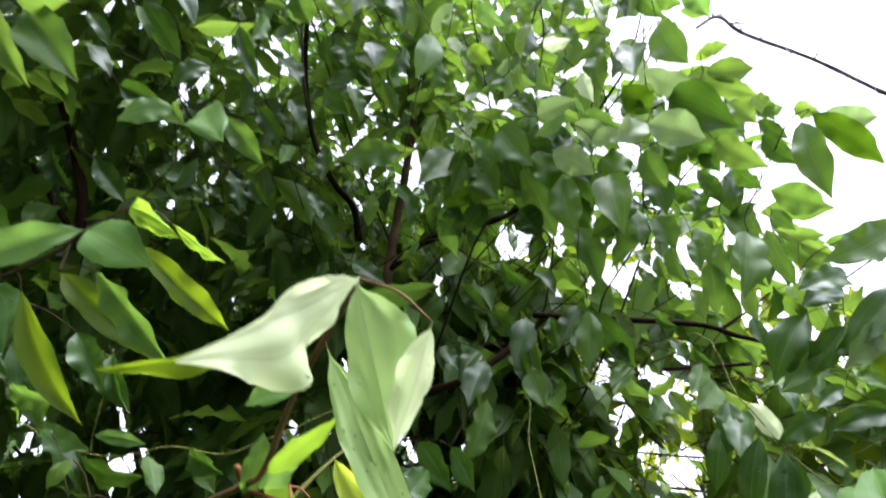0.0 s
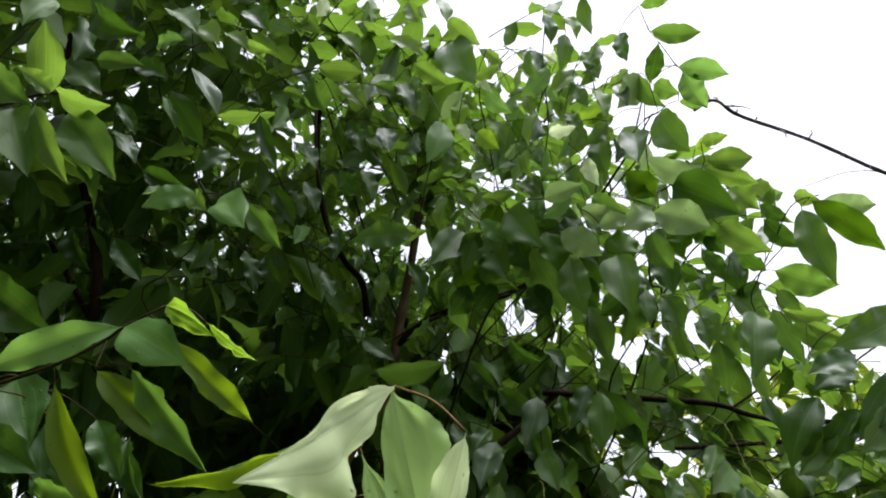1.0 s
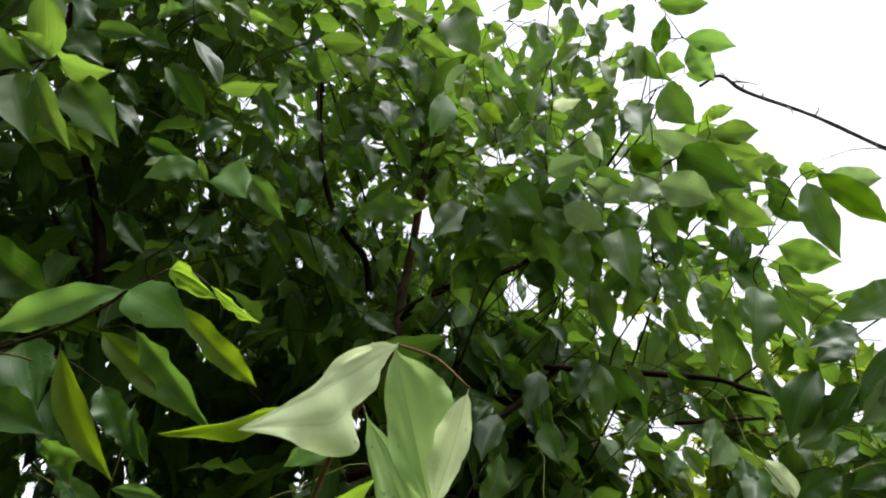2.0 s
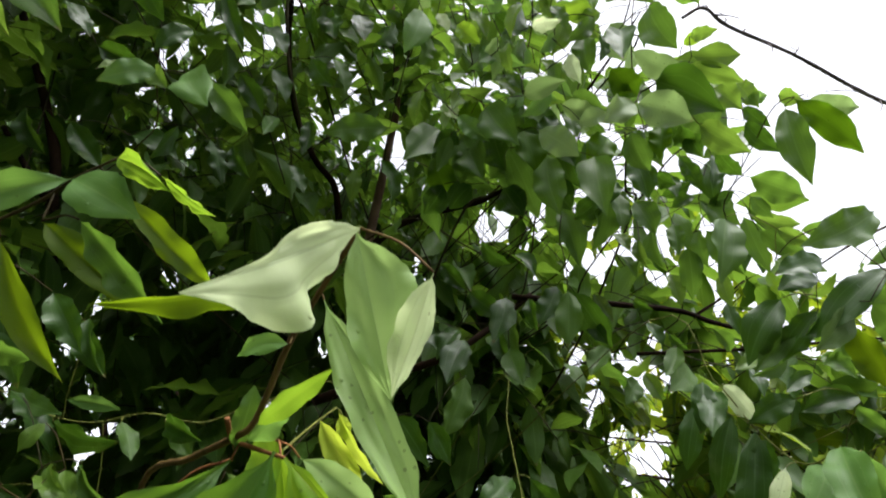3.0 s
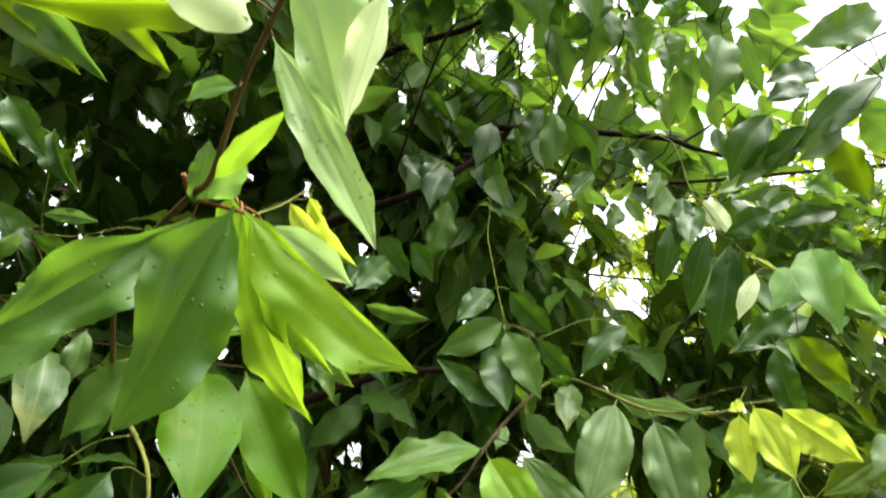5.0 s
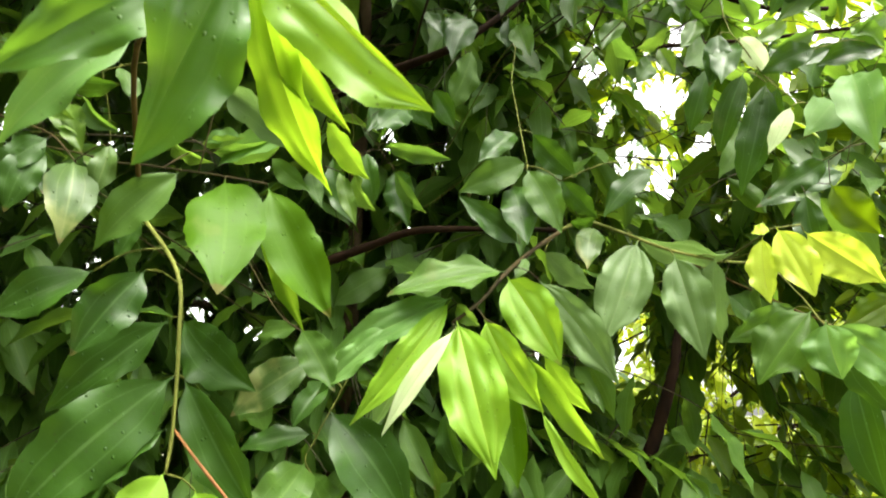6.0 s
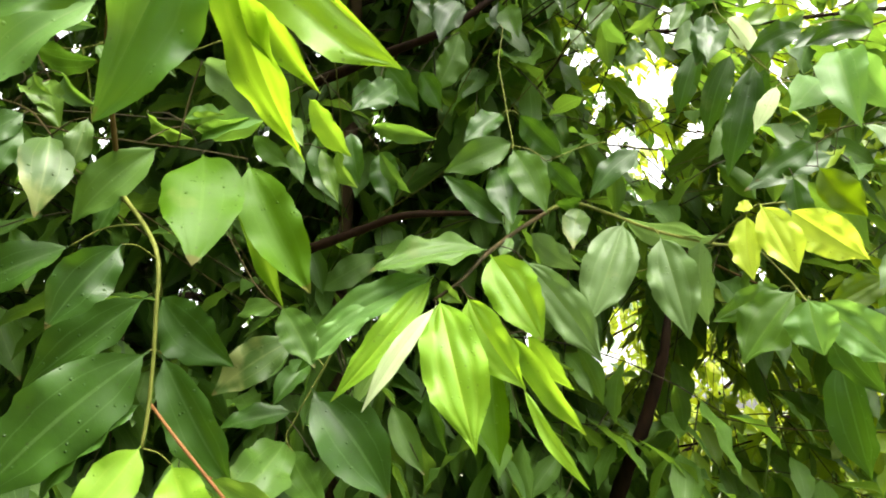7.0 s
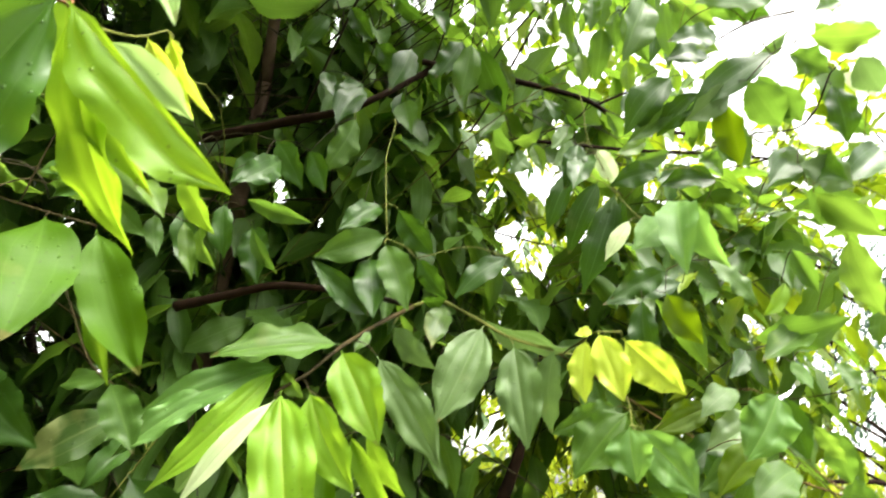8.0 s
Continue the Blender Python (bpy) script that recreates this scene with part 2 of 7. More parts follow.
def part(name, mesh, mat, parent, at=(0, 0, 0), label=""):
    """Links a mesh, whose vertices are relative to the place at, as a part of parent."""
    if mat and not mesh.materials:
        mesh.materials.append(mat)
    ob = new(name, mesh)
    ob.parent = parent
    ob.location = Vector(at) - place(parent)
    return tagged(ob, label)


def thing(name, at, label, category, group=""):
    ob = new(name)
    ob.location = at
    return tagged(ob, label, category, group)


def smooth_line(points, steps=6):
    """A Catmull-Rom line through points."""
    p = [Vector(q) for q in points]
    if len(p) == 2:
        return [p[0].lerp(p[1], i / steps) for i in range(steps + 1)]
    p = [p[0] * 2 - p[1]] + p + [p[-1] * 2 - p[-2]]
    line = []
    for a, b, c, d in zip(p, p[1:], p[2:], p[3:]):
        for i in range(steps):
            t = i / steps
            line.append(0.5 * (2 * b + (c - a) * t + (2 * a - 5 * b + 4 * c - d) * t * t + (3 * b - a - 3 * c + d) * t ** 3))
    return line + [p[-2]]


def tube_data(line, r0, r1, sides=8, knots=0.0, seed=0):
    """Vertices and faces of a tapered, slightly knotty tube along a line."""
    rng = random.Random(seed)
    verts, faces = [], []
    up = Vector((0.31, 0.2, 0.93))
    for i, p in enumerate(line):
        way = (line[min(i + 1, len(line) - 1)] - line[max(i - 1, 0)]).normalized()
        a = way.cross(up)
        if a.length < 0.1:
            a = way.cross(Vector((1, 0, 0)))
        a.normalize()
        b = way.cross(a)
        r = (r0 + (r1 - r0) * i / (len(line) - 1)) * (1 + knots * (rng.random() - 0.3))
        for k in range(sides):
            w = 2 * math.pi * k / sides
            verts.append(p + (a * math.cos(w) + b * math.sin(w)) * r * (1 + 0.5 * knots * (rng.random() - 0.5)))
    for i in range(len(line) - 1):
        for k in range(sides):
            q, s = i * sides, (i + 1) * sides
            faces.append((q + k, q + (k + 1) % sides, s + (k + 1) % sides, s + k))
    n = len(verts)
    verts += [line[0], line[-1]]
    for k in range(sides):
        faces.append((n, (k + 1) % sides, k))
        faces.append((n + 1, n - sides + k, n - sides + (k + 1) % sides))
    return verts, faces


def mesh_of(name, verts, faces, at=(0, 0, 0)):
    me = bpy.data.meshes.new(name)
    at = Vector(at)
    me.from_pydata([tuple(Vector(v) - at) for v in verts], [], faces)
    me.polygons.foreach_set("use_smooth", [True] * len(me.polygons))
    return me


def outline(v, tail=0.5):
    """Half-width of a blade along its length: a thin stalk, a full oval, and a drawn-out drip tip."""
    s = max(0.0, (v - 0.06) / 0.94)
    w = math.sin(math.pi * s ** 0.85) ** 0.70 if 0 < s < 1 else 0.0
    e = min(1.0, max(0.0, (s - 0.68) / 0.32))
    return max(w * (1 - tail * e * e * (3 - 2 * e)), 0.028 if v < 0.1 else 0.004)


KNOTS = (0.0, 0.06, 0.1, 0.25, 0.4, 0.55, 0.65, 0.8, 0.95, 1.0)


def lobe(v, values):
    """Half-width of one side of an odd leaf along its length, smoothed between seven values."""
    line = (0.03, 0.04) + tuple(values) + (0.004,)
    return sum(float(np.interp(min(1, max(0, v + d)), KNOTS, line)) * k for d, k in ((-0.03, 0.25), (0, 0.5), (0.03, 0.25))) if v < 0.999 else 0.004


def blade(length, width, bend, fold, seed, rows=26, half=4, shape=None, crumple=0.05):
    """A leaf blade along +x with its upper side to +z: vertices, faces and blade coordinates. It is folded along the midrib, arched and wavy."""
    rng = random.Random(seed)
    twist, wave, turns, phase = rng.uniform(-0.45, 0.45), rng.uniform(0.04, 0.11), rng.uniform(1.6, 3.6), rng.uniform(0, 6)
    curl, tail = (rng.uniform(-0.5, 0.7), rng.uniform(-0.5, 0.7)), rng.uniform(0.38, 0.62)
    sweep, wide = rng.uniform(-0.05, 0.05), (1.0, 1.0)
    if shape:
        twist, sweep, wide, curl = shape[0], shape[1], shape[2:4], shape[4:6]
        tail = shape[6] if len(shape) > 6 else tail
    bite = (rng.uniform(0.25, 0.85), rng.choice((-1, 1)), rng.uniform(0.08, 0.25)) if rng.random() < 0.10 and rows > 15 and not shape else (0, 1, 0)
    verts, coords, faces = [], [], []
    for i in range(rows + 1):
        v = i / rows
        w = outline(v, tail) * width / 2
        w *= 1 + 0.03 * math.sin(9 * v + phase) + 0.012 * math.sin(31 * v + 2 * phase)
        mid = Vector((length * v, sweep * length * math.sin(math.pi * v), bend * length * 4 * v * (1 - v)))
        turn = twist * (v - 0.4)
        side, top = Vector((0, math.cos(turn), math.sin(turn))), Vector((0, -math.sin(turn), math.cos(turn)))
        for k in range(-half, half + 1):
            s, a = (1 if k > 0 else -1), abs(k) / half
            hand = curl[0 if k > 0 else 1]
            lift = fold * a + 0.5 * hand * a * a + 0.05 * math.sin(2 * math.pi * a) ** 2 - (0.03 * math.exp(-((a - 0.5) / 0.13) ** 2) if shape else 0)
            if shape and len(shape) > 20:
                w = width / 2 * lobe(v, shape[7:14] if k > 0 else shape[14:21])
            edge = 1 + (0.09 * noise.noise((9 * v, 3.0 * s, 1.7 * seed)) + 0.05 * noise.noise((27 * v, 3.0 * s, 1.7 * seed))) * a - (bite[2] * math.exp(-((v - bite[0]) / 0.035) ** 2) if s == bite[1] else 0)
            dent = min(width, 0.4 * length) * crumple * (noise.noise((3.2 * v, 1.4 * k / half, 2.3 * seed)) + 0.45 * noise.noise((8 * v, 3.5 * k / half, 4.1 * seed))) * min(1.0, 6 * v) * (0.3 + 0.7 * a)
            rim = (1.25 if shape else 1.0) * wave * math.sin(turns * 2 * math.pi * v + phase + (1.3 if k > 0 else 0)) * a * a
            verts.append(mid + side * (s * w * a * edge * wide[0 if k > 0 else 1] * math.cos(fold * 0.7)) + top * (w * (lift + rim * 2.5) + (dent if w > 0.1 * width else 0)))
            coords.append((0.5 + 0.5 * k / half, v))
    c = 2 * half + 1
    for i in range(rows):
        for k in range(c - 1):
            faces.append((i * c + k, (i + 1) * c + k, (i + 1) * c + k + 1, i * c + k + 1))
    return verts, faces, coords


def leaf_mesh(length, width, bend, fold, seed, mat, shape=None):
    verts, faces, coords = blade(length, width, bend, fold, seed, 44, 8, shape, 0.09) if shape else blade(length, width, bend, fold, seed, crumple=0.085)
    me = mesh_of("leaf", verts, faces)
    layer = me.uv_layers.new(name="blade")
    order = np.empty(len(me.loops), int)
    me.loops.foreach_get("vertex_index", order)
    layer.data.foreach_set("uv", np.array(coords)[order].ravel())
    # the odd leaves are creased along the midrib
    ends = np.empty(2 * len(me.edges), int)
    me.edges.foreach_get("vertices", ends)
    middle = (np.abs(np.array(coords)[ends.reshape(-1, 2), 0] - 0.5) < 1e-6).all(1)
    me.attributes.new("sharp_edge", "BOOLEAN", "EDGE").data.foreach_set("value", middle & bool(shape))
    me.materials.append(mat)
    return me


def axes_for(base, tip, roll):
    """The turn of a leaf that points from base to tip; roll turns its face about that line from facing the open side."""
    x = (tip - base).normalized()
    z = Vector((0, -1, 0.4))
    z = (z - x * z.dot(x)).normalized()
    z = (Matrix.Rotation(radians(roll), 3, x) @ z).normalized()
    y = z.cross(x)
    return Matrix((x, y, z)).transposed()


# ---- ground ----
ground_mesh = bpy.data.meshes.new("ground")
bm = bmesh.new()
bmesh.ops.create_grid(bm, x_segments=60, y_segments=60, size=1)
for v in bm.verts:
    x, y = v.co.x, v.co.y
    v.co.x, v.co.y = 400 * x * abs(x) ** 1.5, 400 * y * abs(y) ** 1.5
    far = math.hypot(v.co.x, v.co.y)
    v.co.z = 0.03 * noise.noise((v.co.x * 0.8, v.co.y * 0.8, 0)) + (0.004 * max(0, far - 15)) * noise.noise((v.co.x * 0.02, v.co.y * 0.02, 3))
bm.to_mesh(ground_mesh)
bm.free()
ground_mesh.materials.append(ground_material())
tagged(new("ground", ground_mesh), "damp bare earth under the trees", "ground", kind="structure")

# ---- the near tree ----
FOOT = Vector((-0.31, 1.10, 0.0))
tree = thing("broadleaf_tree", FOOT, "evergreen tree with glossy three-nerved green leaves, wet after rain", "tree")


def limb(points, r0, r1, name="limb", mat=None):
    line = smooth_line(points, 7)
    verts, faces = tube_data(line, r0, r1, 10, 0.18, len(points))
    return part(name, mesh_of(name, verts, faces, points[0]), mat or shaded_bark, tree, points[0])


limb([(-0.31, 1.10, -0.05), (-0.30, 1.12, 0.8), (-0.285, 1.12, 1.5), (-0.277, 1.111, 2.191)], 0.030, 0.0130, "trunk", trunk_bark)
# <limbs>
# trunk and limbs of the tree
limb([(-0.277, 1.111, 2.191), (-0.253, 1.005, 2.307), (-0.211, 0.916, 2.481), (-0.189, 0.856, 2.622), (-0.206, 0.731, 2.898), (-0.204, 0.572, 3.141)], 0.0115, 0.0030, mat=trunk_bark)
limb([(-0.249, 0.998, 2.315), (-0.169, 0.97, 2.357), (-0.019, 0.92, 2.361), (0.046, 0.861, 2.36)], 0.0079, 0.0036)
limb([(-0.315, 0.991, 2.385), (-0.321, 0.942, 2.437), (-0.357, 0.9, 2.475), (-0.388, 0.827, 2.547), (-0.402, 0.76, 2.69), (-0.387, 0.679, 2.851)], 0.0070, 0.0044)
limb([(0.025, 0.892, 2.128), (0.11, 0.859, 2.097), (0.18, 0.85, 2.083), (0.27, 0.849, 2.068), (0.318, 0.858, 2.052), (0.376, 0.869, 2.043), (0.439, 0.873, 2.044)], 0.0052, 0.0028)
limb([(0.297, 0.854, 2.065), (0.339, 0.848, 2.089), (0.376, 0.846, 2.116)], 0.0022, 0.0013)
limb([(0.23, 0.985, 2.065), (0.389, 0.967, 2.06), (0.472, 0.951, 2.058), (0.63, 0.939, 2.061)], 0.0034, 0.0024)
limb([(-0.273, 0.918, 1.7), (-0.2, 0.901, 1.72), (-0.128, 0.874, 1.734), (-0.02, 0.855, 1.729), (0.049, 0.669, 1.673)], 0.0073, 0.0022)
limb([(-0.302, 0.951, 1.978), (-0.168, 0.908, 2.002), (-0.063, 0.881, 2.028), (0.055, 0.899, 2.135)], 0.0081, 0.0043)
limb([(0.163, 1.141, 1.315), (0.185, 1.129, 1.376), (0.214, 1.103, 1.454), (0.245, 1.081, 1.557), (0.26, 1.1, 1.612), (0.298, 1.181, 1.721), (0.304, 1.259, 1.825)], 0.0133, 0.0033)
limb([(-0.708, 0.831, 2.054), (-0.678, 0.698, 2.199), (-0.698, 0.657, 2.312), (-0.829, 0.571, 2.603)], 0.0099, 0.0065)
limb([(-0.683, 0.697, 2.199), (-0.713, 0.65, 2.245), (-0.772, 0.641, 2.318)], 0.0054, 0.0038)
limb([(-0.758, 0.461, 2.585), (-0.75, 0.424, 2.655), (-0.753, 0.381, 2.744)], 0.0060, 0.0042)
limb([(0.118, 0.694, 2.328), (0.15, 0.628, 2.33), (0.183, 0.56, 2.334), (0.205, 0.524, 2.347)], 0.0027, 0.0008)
# </limbs>

FREE_WOOD = [
    [(-0.277, 1.111, 2.191), (-0.253, 1.005, 2.307), (-0.211, 0.916, 2.481)],
    [(-0.315, 0.991, 2.385), (-0.321, 0.942, 2.437), (-0.357, 0.9, 2.475), (-0.388, 0.827, 2.547), (-0.402, 0.76, 2.69), (-0.387, 0.679, 2.851)],
    [(0.025, 0.892, 2.128), (0.11, 0.859, 2.097), (0.18, 0.85, 2.083), (0.27, 0.849, 2.068), (0.318, 0.858, 2.052), (0.376, 0.869, 2.043), (0.439, 0.873, 2.044)],
    [(0.23, 0.985, 2.065), (0.389, 0.967, 2.06), (0.472, 0.951, 2.058), (0.63, 0.939, 2.061)],
    [(0.43, 0.76, 2.68), (0.475, 0.794, 2.675), (0.622, 0.865, 2.666), (0.81, 0.973, 2.655), (1.109, 1.144, 2.667)],
    [(-0.249, 0.998, 2.315), (-0.169, 0.97, 2.357), (-0.019, 0.92, 2.361), (0.046, 0.861, 2.36)],
]
LEAF_COUNT = [0]


def sprig(points, r0, r1, mat, leaves):
    """A twig through points, and its leaves: base, tip, width, roll, bend, fold and kind of leaf; for odd ones also twist, sweep, the two halves' widths and curls."""
    line = smooth_line(points, 5)
    verts, faces = tube_data(line, r0, r1, 7, 0.12, len(leaves))
    knots, bases = list(line), [Vector(q[:3]) for q in leaves]
    while bases:
        # the leaf nearest to the grown wood comes next, on a thin side shoot
        far, near, base = min(((p - b).length, n, m) for m, b in enumerate(bases) for n, p in enumerate(knots))
        near, base = knots[near], bases.pop(base)
        if far > 0.004:
            side = smooth_line([near, near.lerp(base, 0.55) + Vector((0, 0, 0.12 * far)), base], 4)
            v, f = tube_data(side, min(r1, 0.0004 + 0.006 * far), 0.0005, 5)
            faces += [tuple(k + len(verts) for k in q) for q in f]
            verts += v
            knots += side[1:]
    twig = part("twig", mesh_of("twig", verts, faces, points[0]), mat, tree, points[0])
    for bx, by, bz, tx, ty, tz, width, roll, bend, fold, kind, *shape in leaves:
        base, tip = Vector((bx, by, bz)), Vector((tx, ty, tz))
        LEAF_COUNT[0] += 1
        leaf = part("leaf", leaf_mesh((tip - base).length, width, bend, fold, LEAF_COUNT[0], LEAVES[int(kind)], shape), None, twig, base)
        leaf.rotation_euler = axes_for(base, tip, roll).to_euler()
    return twig


# <sprigs>
# twigs near the path, each with its leaves; some leaf kinds stand for sheen or shade
sprig([(-0.279, 0.488, 1.637), (-0.213, 0.361, 1.687), (-0.155, 0.295, 1.681), (-0.118, 0.253, 1.676), (-0.106, 0.244, 1.68), (-0.091, 0.224, 1.701), (-0.075, 0.206, 1.716), (-0.058, 0.187, 1.729)], 0.0018, 0.0010, twig_tan, [
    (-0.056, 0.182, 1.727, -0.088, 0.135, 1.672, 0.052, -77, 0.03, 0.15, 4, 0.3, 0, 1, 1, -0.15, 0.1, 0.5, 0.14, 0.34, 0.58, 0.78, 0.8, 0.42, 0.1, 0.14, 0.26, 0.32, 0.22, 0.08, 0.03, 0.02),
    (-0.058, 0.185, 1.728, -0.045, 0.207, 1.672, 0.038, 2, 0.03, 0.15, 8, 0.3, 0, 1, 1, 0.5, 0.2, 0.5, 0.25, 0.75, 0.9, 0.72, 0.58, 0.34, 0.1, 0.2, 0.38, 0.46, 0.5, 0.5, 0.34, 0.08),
    # added pale leaf: the sky-lit folded edge of the leaf above, in paler colour
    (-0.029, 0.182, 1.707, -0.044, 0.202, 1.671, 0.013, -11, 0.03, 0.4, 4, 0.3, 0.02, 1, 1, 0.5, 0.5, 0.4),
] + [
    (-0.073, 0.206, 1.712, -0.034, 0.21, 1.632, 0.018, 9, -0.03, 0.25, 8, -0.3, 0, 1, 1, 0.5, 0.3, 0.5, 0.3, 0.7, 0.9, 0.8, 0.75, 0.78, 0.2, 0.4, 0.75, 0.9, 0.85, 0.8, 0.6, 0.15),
    (-0.082, 0.198, 1.723, -0.122, 0.150, 1.679, 0.014, -114, 0.06, 0.4, 12),
    (-0.106, 0.245, 1.678, -0.068, 0.217, 1.69, 0.009, 86, 0.05, 0.3, 3),
    (-0.117, 0.254, 1.672, -0.108, 0.241, 1.694, 0.014, 74, 0.05, 0.3, 1),
    (-0.112, 0.254, 1.674, -0.094, 0.246, 1.689, 0.013, 92, 0.05, 0.2, 6),
    (-0.087, 0.216, 1.699, -0.109, 0.221, 1.697, 0.009, -17, 0.1, 0.3, 6),
])
sprig([(-0.106, 0.282, 1.68), (-0.107, 0.324, 1.707), (-0.098, 0.335, 1.721)], 0.0006, 0.0004, twig_green, [
    (-0.106, 0.332, 1.714, -0.084, 0.361, 1.685, 0.015, 30, 0.05, 0.5, 7),
    (-0.097, 0.335, 1.72, -0.073, 0.361, 1.686, 0.008, 62, 0.08, 0.4, 7),
    (-0.095, 0.337, 1.718, -0.093, 0.344, 1.705, 0.009, 10, 0.05, 0.4, 7),
])
sprig([(-0.119, 0.246, 1.682), (-0.118, 0.253, 1.676), (-0.108, 0.254, 1.672), (-0.095, 0.254, 1.668)], 0.0012, 0.0008, twig_red, [
    (-0.119, 0.259, 1.669, -0.184, 0.240, 1.611, 0.036, -50, 0.06, 0.28, 11, 0.3, 0, 1, 1, 0.4, 0.6, 0.5, 0.2, 0.8, 1, 0.9, 0.75, 0.55, 0.12, 0.12, 0.28, 0.7, 0.75, 0.55, 0.25, 0.08),
    (-0.099, 0.252, 1.67, -0.14, 0.265, 1.586, 0.044, -46, 0.05, 0.36, 11, 0.3, 0, 1, 1, 0.4, 0.7, 0.5, 0.3, 0.6, 0.85, 1, 0.92, 0.75, 0.25, 0.4, 0.9, 0.88, 0.55, 0.35, 0.2, 0.06),
    (-0.1, 0.289, 1.679, -0.063, 0.31, 1.656, 0.015, 20, 0.06, 0.3, 8),
] + [
    (-0.094, 0.251, 1.667, -0.028, 0.276, 1.608, 0.038, 28, 0.04, 0.2, 9, 0.2, 0, 1, 1, 0.2, 0.3, 0.5, 0.2, 0.14, 0.12, 0.12, 0.12, 0.1, 0.03, 0.5, 0.9, 0.95, 0.92, 0.95, 0.85, 0.12),
    (-0.098, 0.258, 1.67, -0.084, 0.335, 1.597, 0.022, 13, 0.06, 0.35, 9, 0.2, -0.03, 1, 1, 0.4, 0.4, 0.8),
    (-0.163, 0.289, 1.656, -0.211, 0.281, 1.604, 0.022, -27, 0.1, 0.3, 6),
    (-0.107, 0.274, 1.682, -0.067, 0.301, 1.613, 0.017, 40, 0.05, 0.3, 9),
    (-0.113, 0.276, 1.69, -0.111, 0.3, 1.649, 0.02, 20, 0.05, 0.3, 3),
])
sprig([(-0.431, 0.31, 1.781), (-0.342, 0.273, 1.793), (-0.272, 0.249, 1.794), (-0.237, 0.237, 1.799), (-0.22, 0.229, 1.803), (-0.198, 0.225, 1.812)], 0.0014, 0.0006, twig_brown, [
    (-0.22, 0.229, 1.803, -0.284, 0.22, 1.773, 0.019, -50, 0.1, 0.3, 6),
    (-0.221, 0.229, 1.803, -0.177, 0.231, 1.776, 0.027, 20, 0.1, 0.3, 6),
    (-0.204, 0.243, 1.805, -0.174, 0.312, 1.786, 0.016, 44, 0.06, 0.4, 12),
    (-0.231, 0.234, 1.78, -0.176, 0.25, 1.736, 0.016, 30, 0.06, 0.45, 12),
    (-0.206, 0.228, 1.775, -0.154, 0.238, 1.722, 0.017, 48, 0.05, 0.35, 1),
    (-0.274, 0.258, 1.79, -0.247, 0.311, 1.729, 0.016, 15, 0.05, 0.4, 12),
    (-0.316, 0.311, 1.798, -0.309, 0.355, 1.745, 0.024, -20, 0.05, 0.3, 0),
    (-0.198, 0.225, 1.812, -0.166, 0.232, 1.793, 0.015, 53, 0.15, 0.4, 3, 0.9, 0.1, 1, 1, 0.8, -0.4, 0.5),
    (-0.171, 0.226, 1.799, -0.141, 0.234, 1.778, 0.01, 74, -0.1, 0.4, 3, 0.8, -0.1, 1, 1, 0.8, -0.4, 0.5),
])
# mostly the darkest kind, its colour standing in for shade on these leaves
sprig([(-0.405, 0.327, 1.829), (-0.353, 0.307, 1.829), (-0.325, 0.319, 1.806)], 0.0012, 0.0006, twig_brown, [
    (-0.344, 0.3, 1.823, -0.3, 0.292, 1.766, 0.033, -2, 0.06, 0.35, 0),
    (-0.325, 0.321, 1.804, -0.299, 0.342, 1.76, 0.026, 14, 0.06, 0.3, 0),
    (-0.335, 0.291, 1.776, -0.275, 0.278, 1.744, 0.027, 29, 0.06, 0.4, 0),
    (-0.432, 0.3, 1.926, -0.352, 0.321, 1.873, 0.039, 39, 0.08, 0.3, 0),
    (-0.307, 0.313, 1.756, -0.273, 0.315, 1.745, 0.016, 59, 0.06, 0.3, 1),
    (-0.348, 0.393, 1.842, -0.318, 0.41, 1.797, 0.024, 18, 0.06, 0.3, 0),
])
sprig([(-0.457, 0.225, 2.032), (-0.386, 0.208, 2.017), (-0.341, 0.198, 2.006), (-0.314, 0.2, 1.993)], 0.0016, 0.0008, twig_brown, [
    (-0.34, 0.198, 2.006, -0.344, 0.169, 1.996, 0.015, -102, 0.1, 0.3, 2),
    (-0.329, 0.193, 1.998, -0.284, 0.2, 1.982, 0.023, 96, 0.1, 0.3, 2),
    (-0.353, 0.201, 2, -0.323, 0.238, 1.944, 0.021, 16, 0.06, 0.4, 2),
    (-0.325, 0.206, 1.992, -0.276, 0.229, 1.931, 0.032, 16, 0.06, 0.4, 1),
    (-0.367, 0.213, 2.029, -0.342, 0.16, 2.048, 0.026, 128, 0.06, 0.3, 2),
    (-0.377, 0.206, 2.006, -0.337, 0.219, 1.933, 0.034, -1, 0.06, 0.3, 1),
    (-0.365, 0.17, 2.105, -0.368, 0.166, 2.055, 0.022, -50, 0.06, 0.3, 1),
    (-0.41, 0.192, 2.045, -0.355, 0.204, 1.998, 0.028, 51, 0.06, 0.3, 1),
])
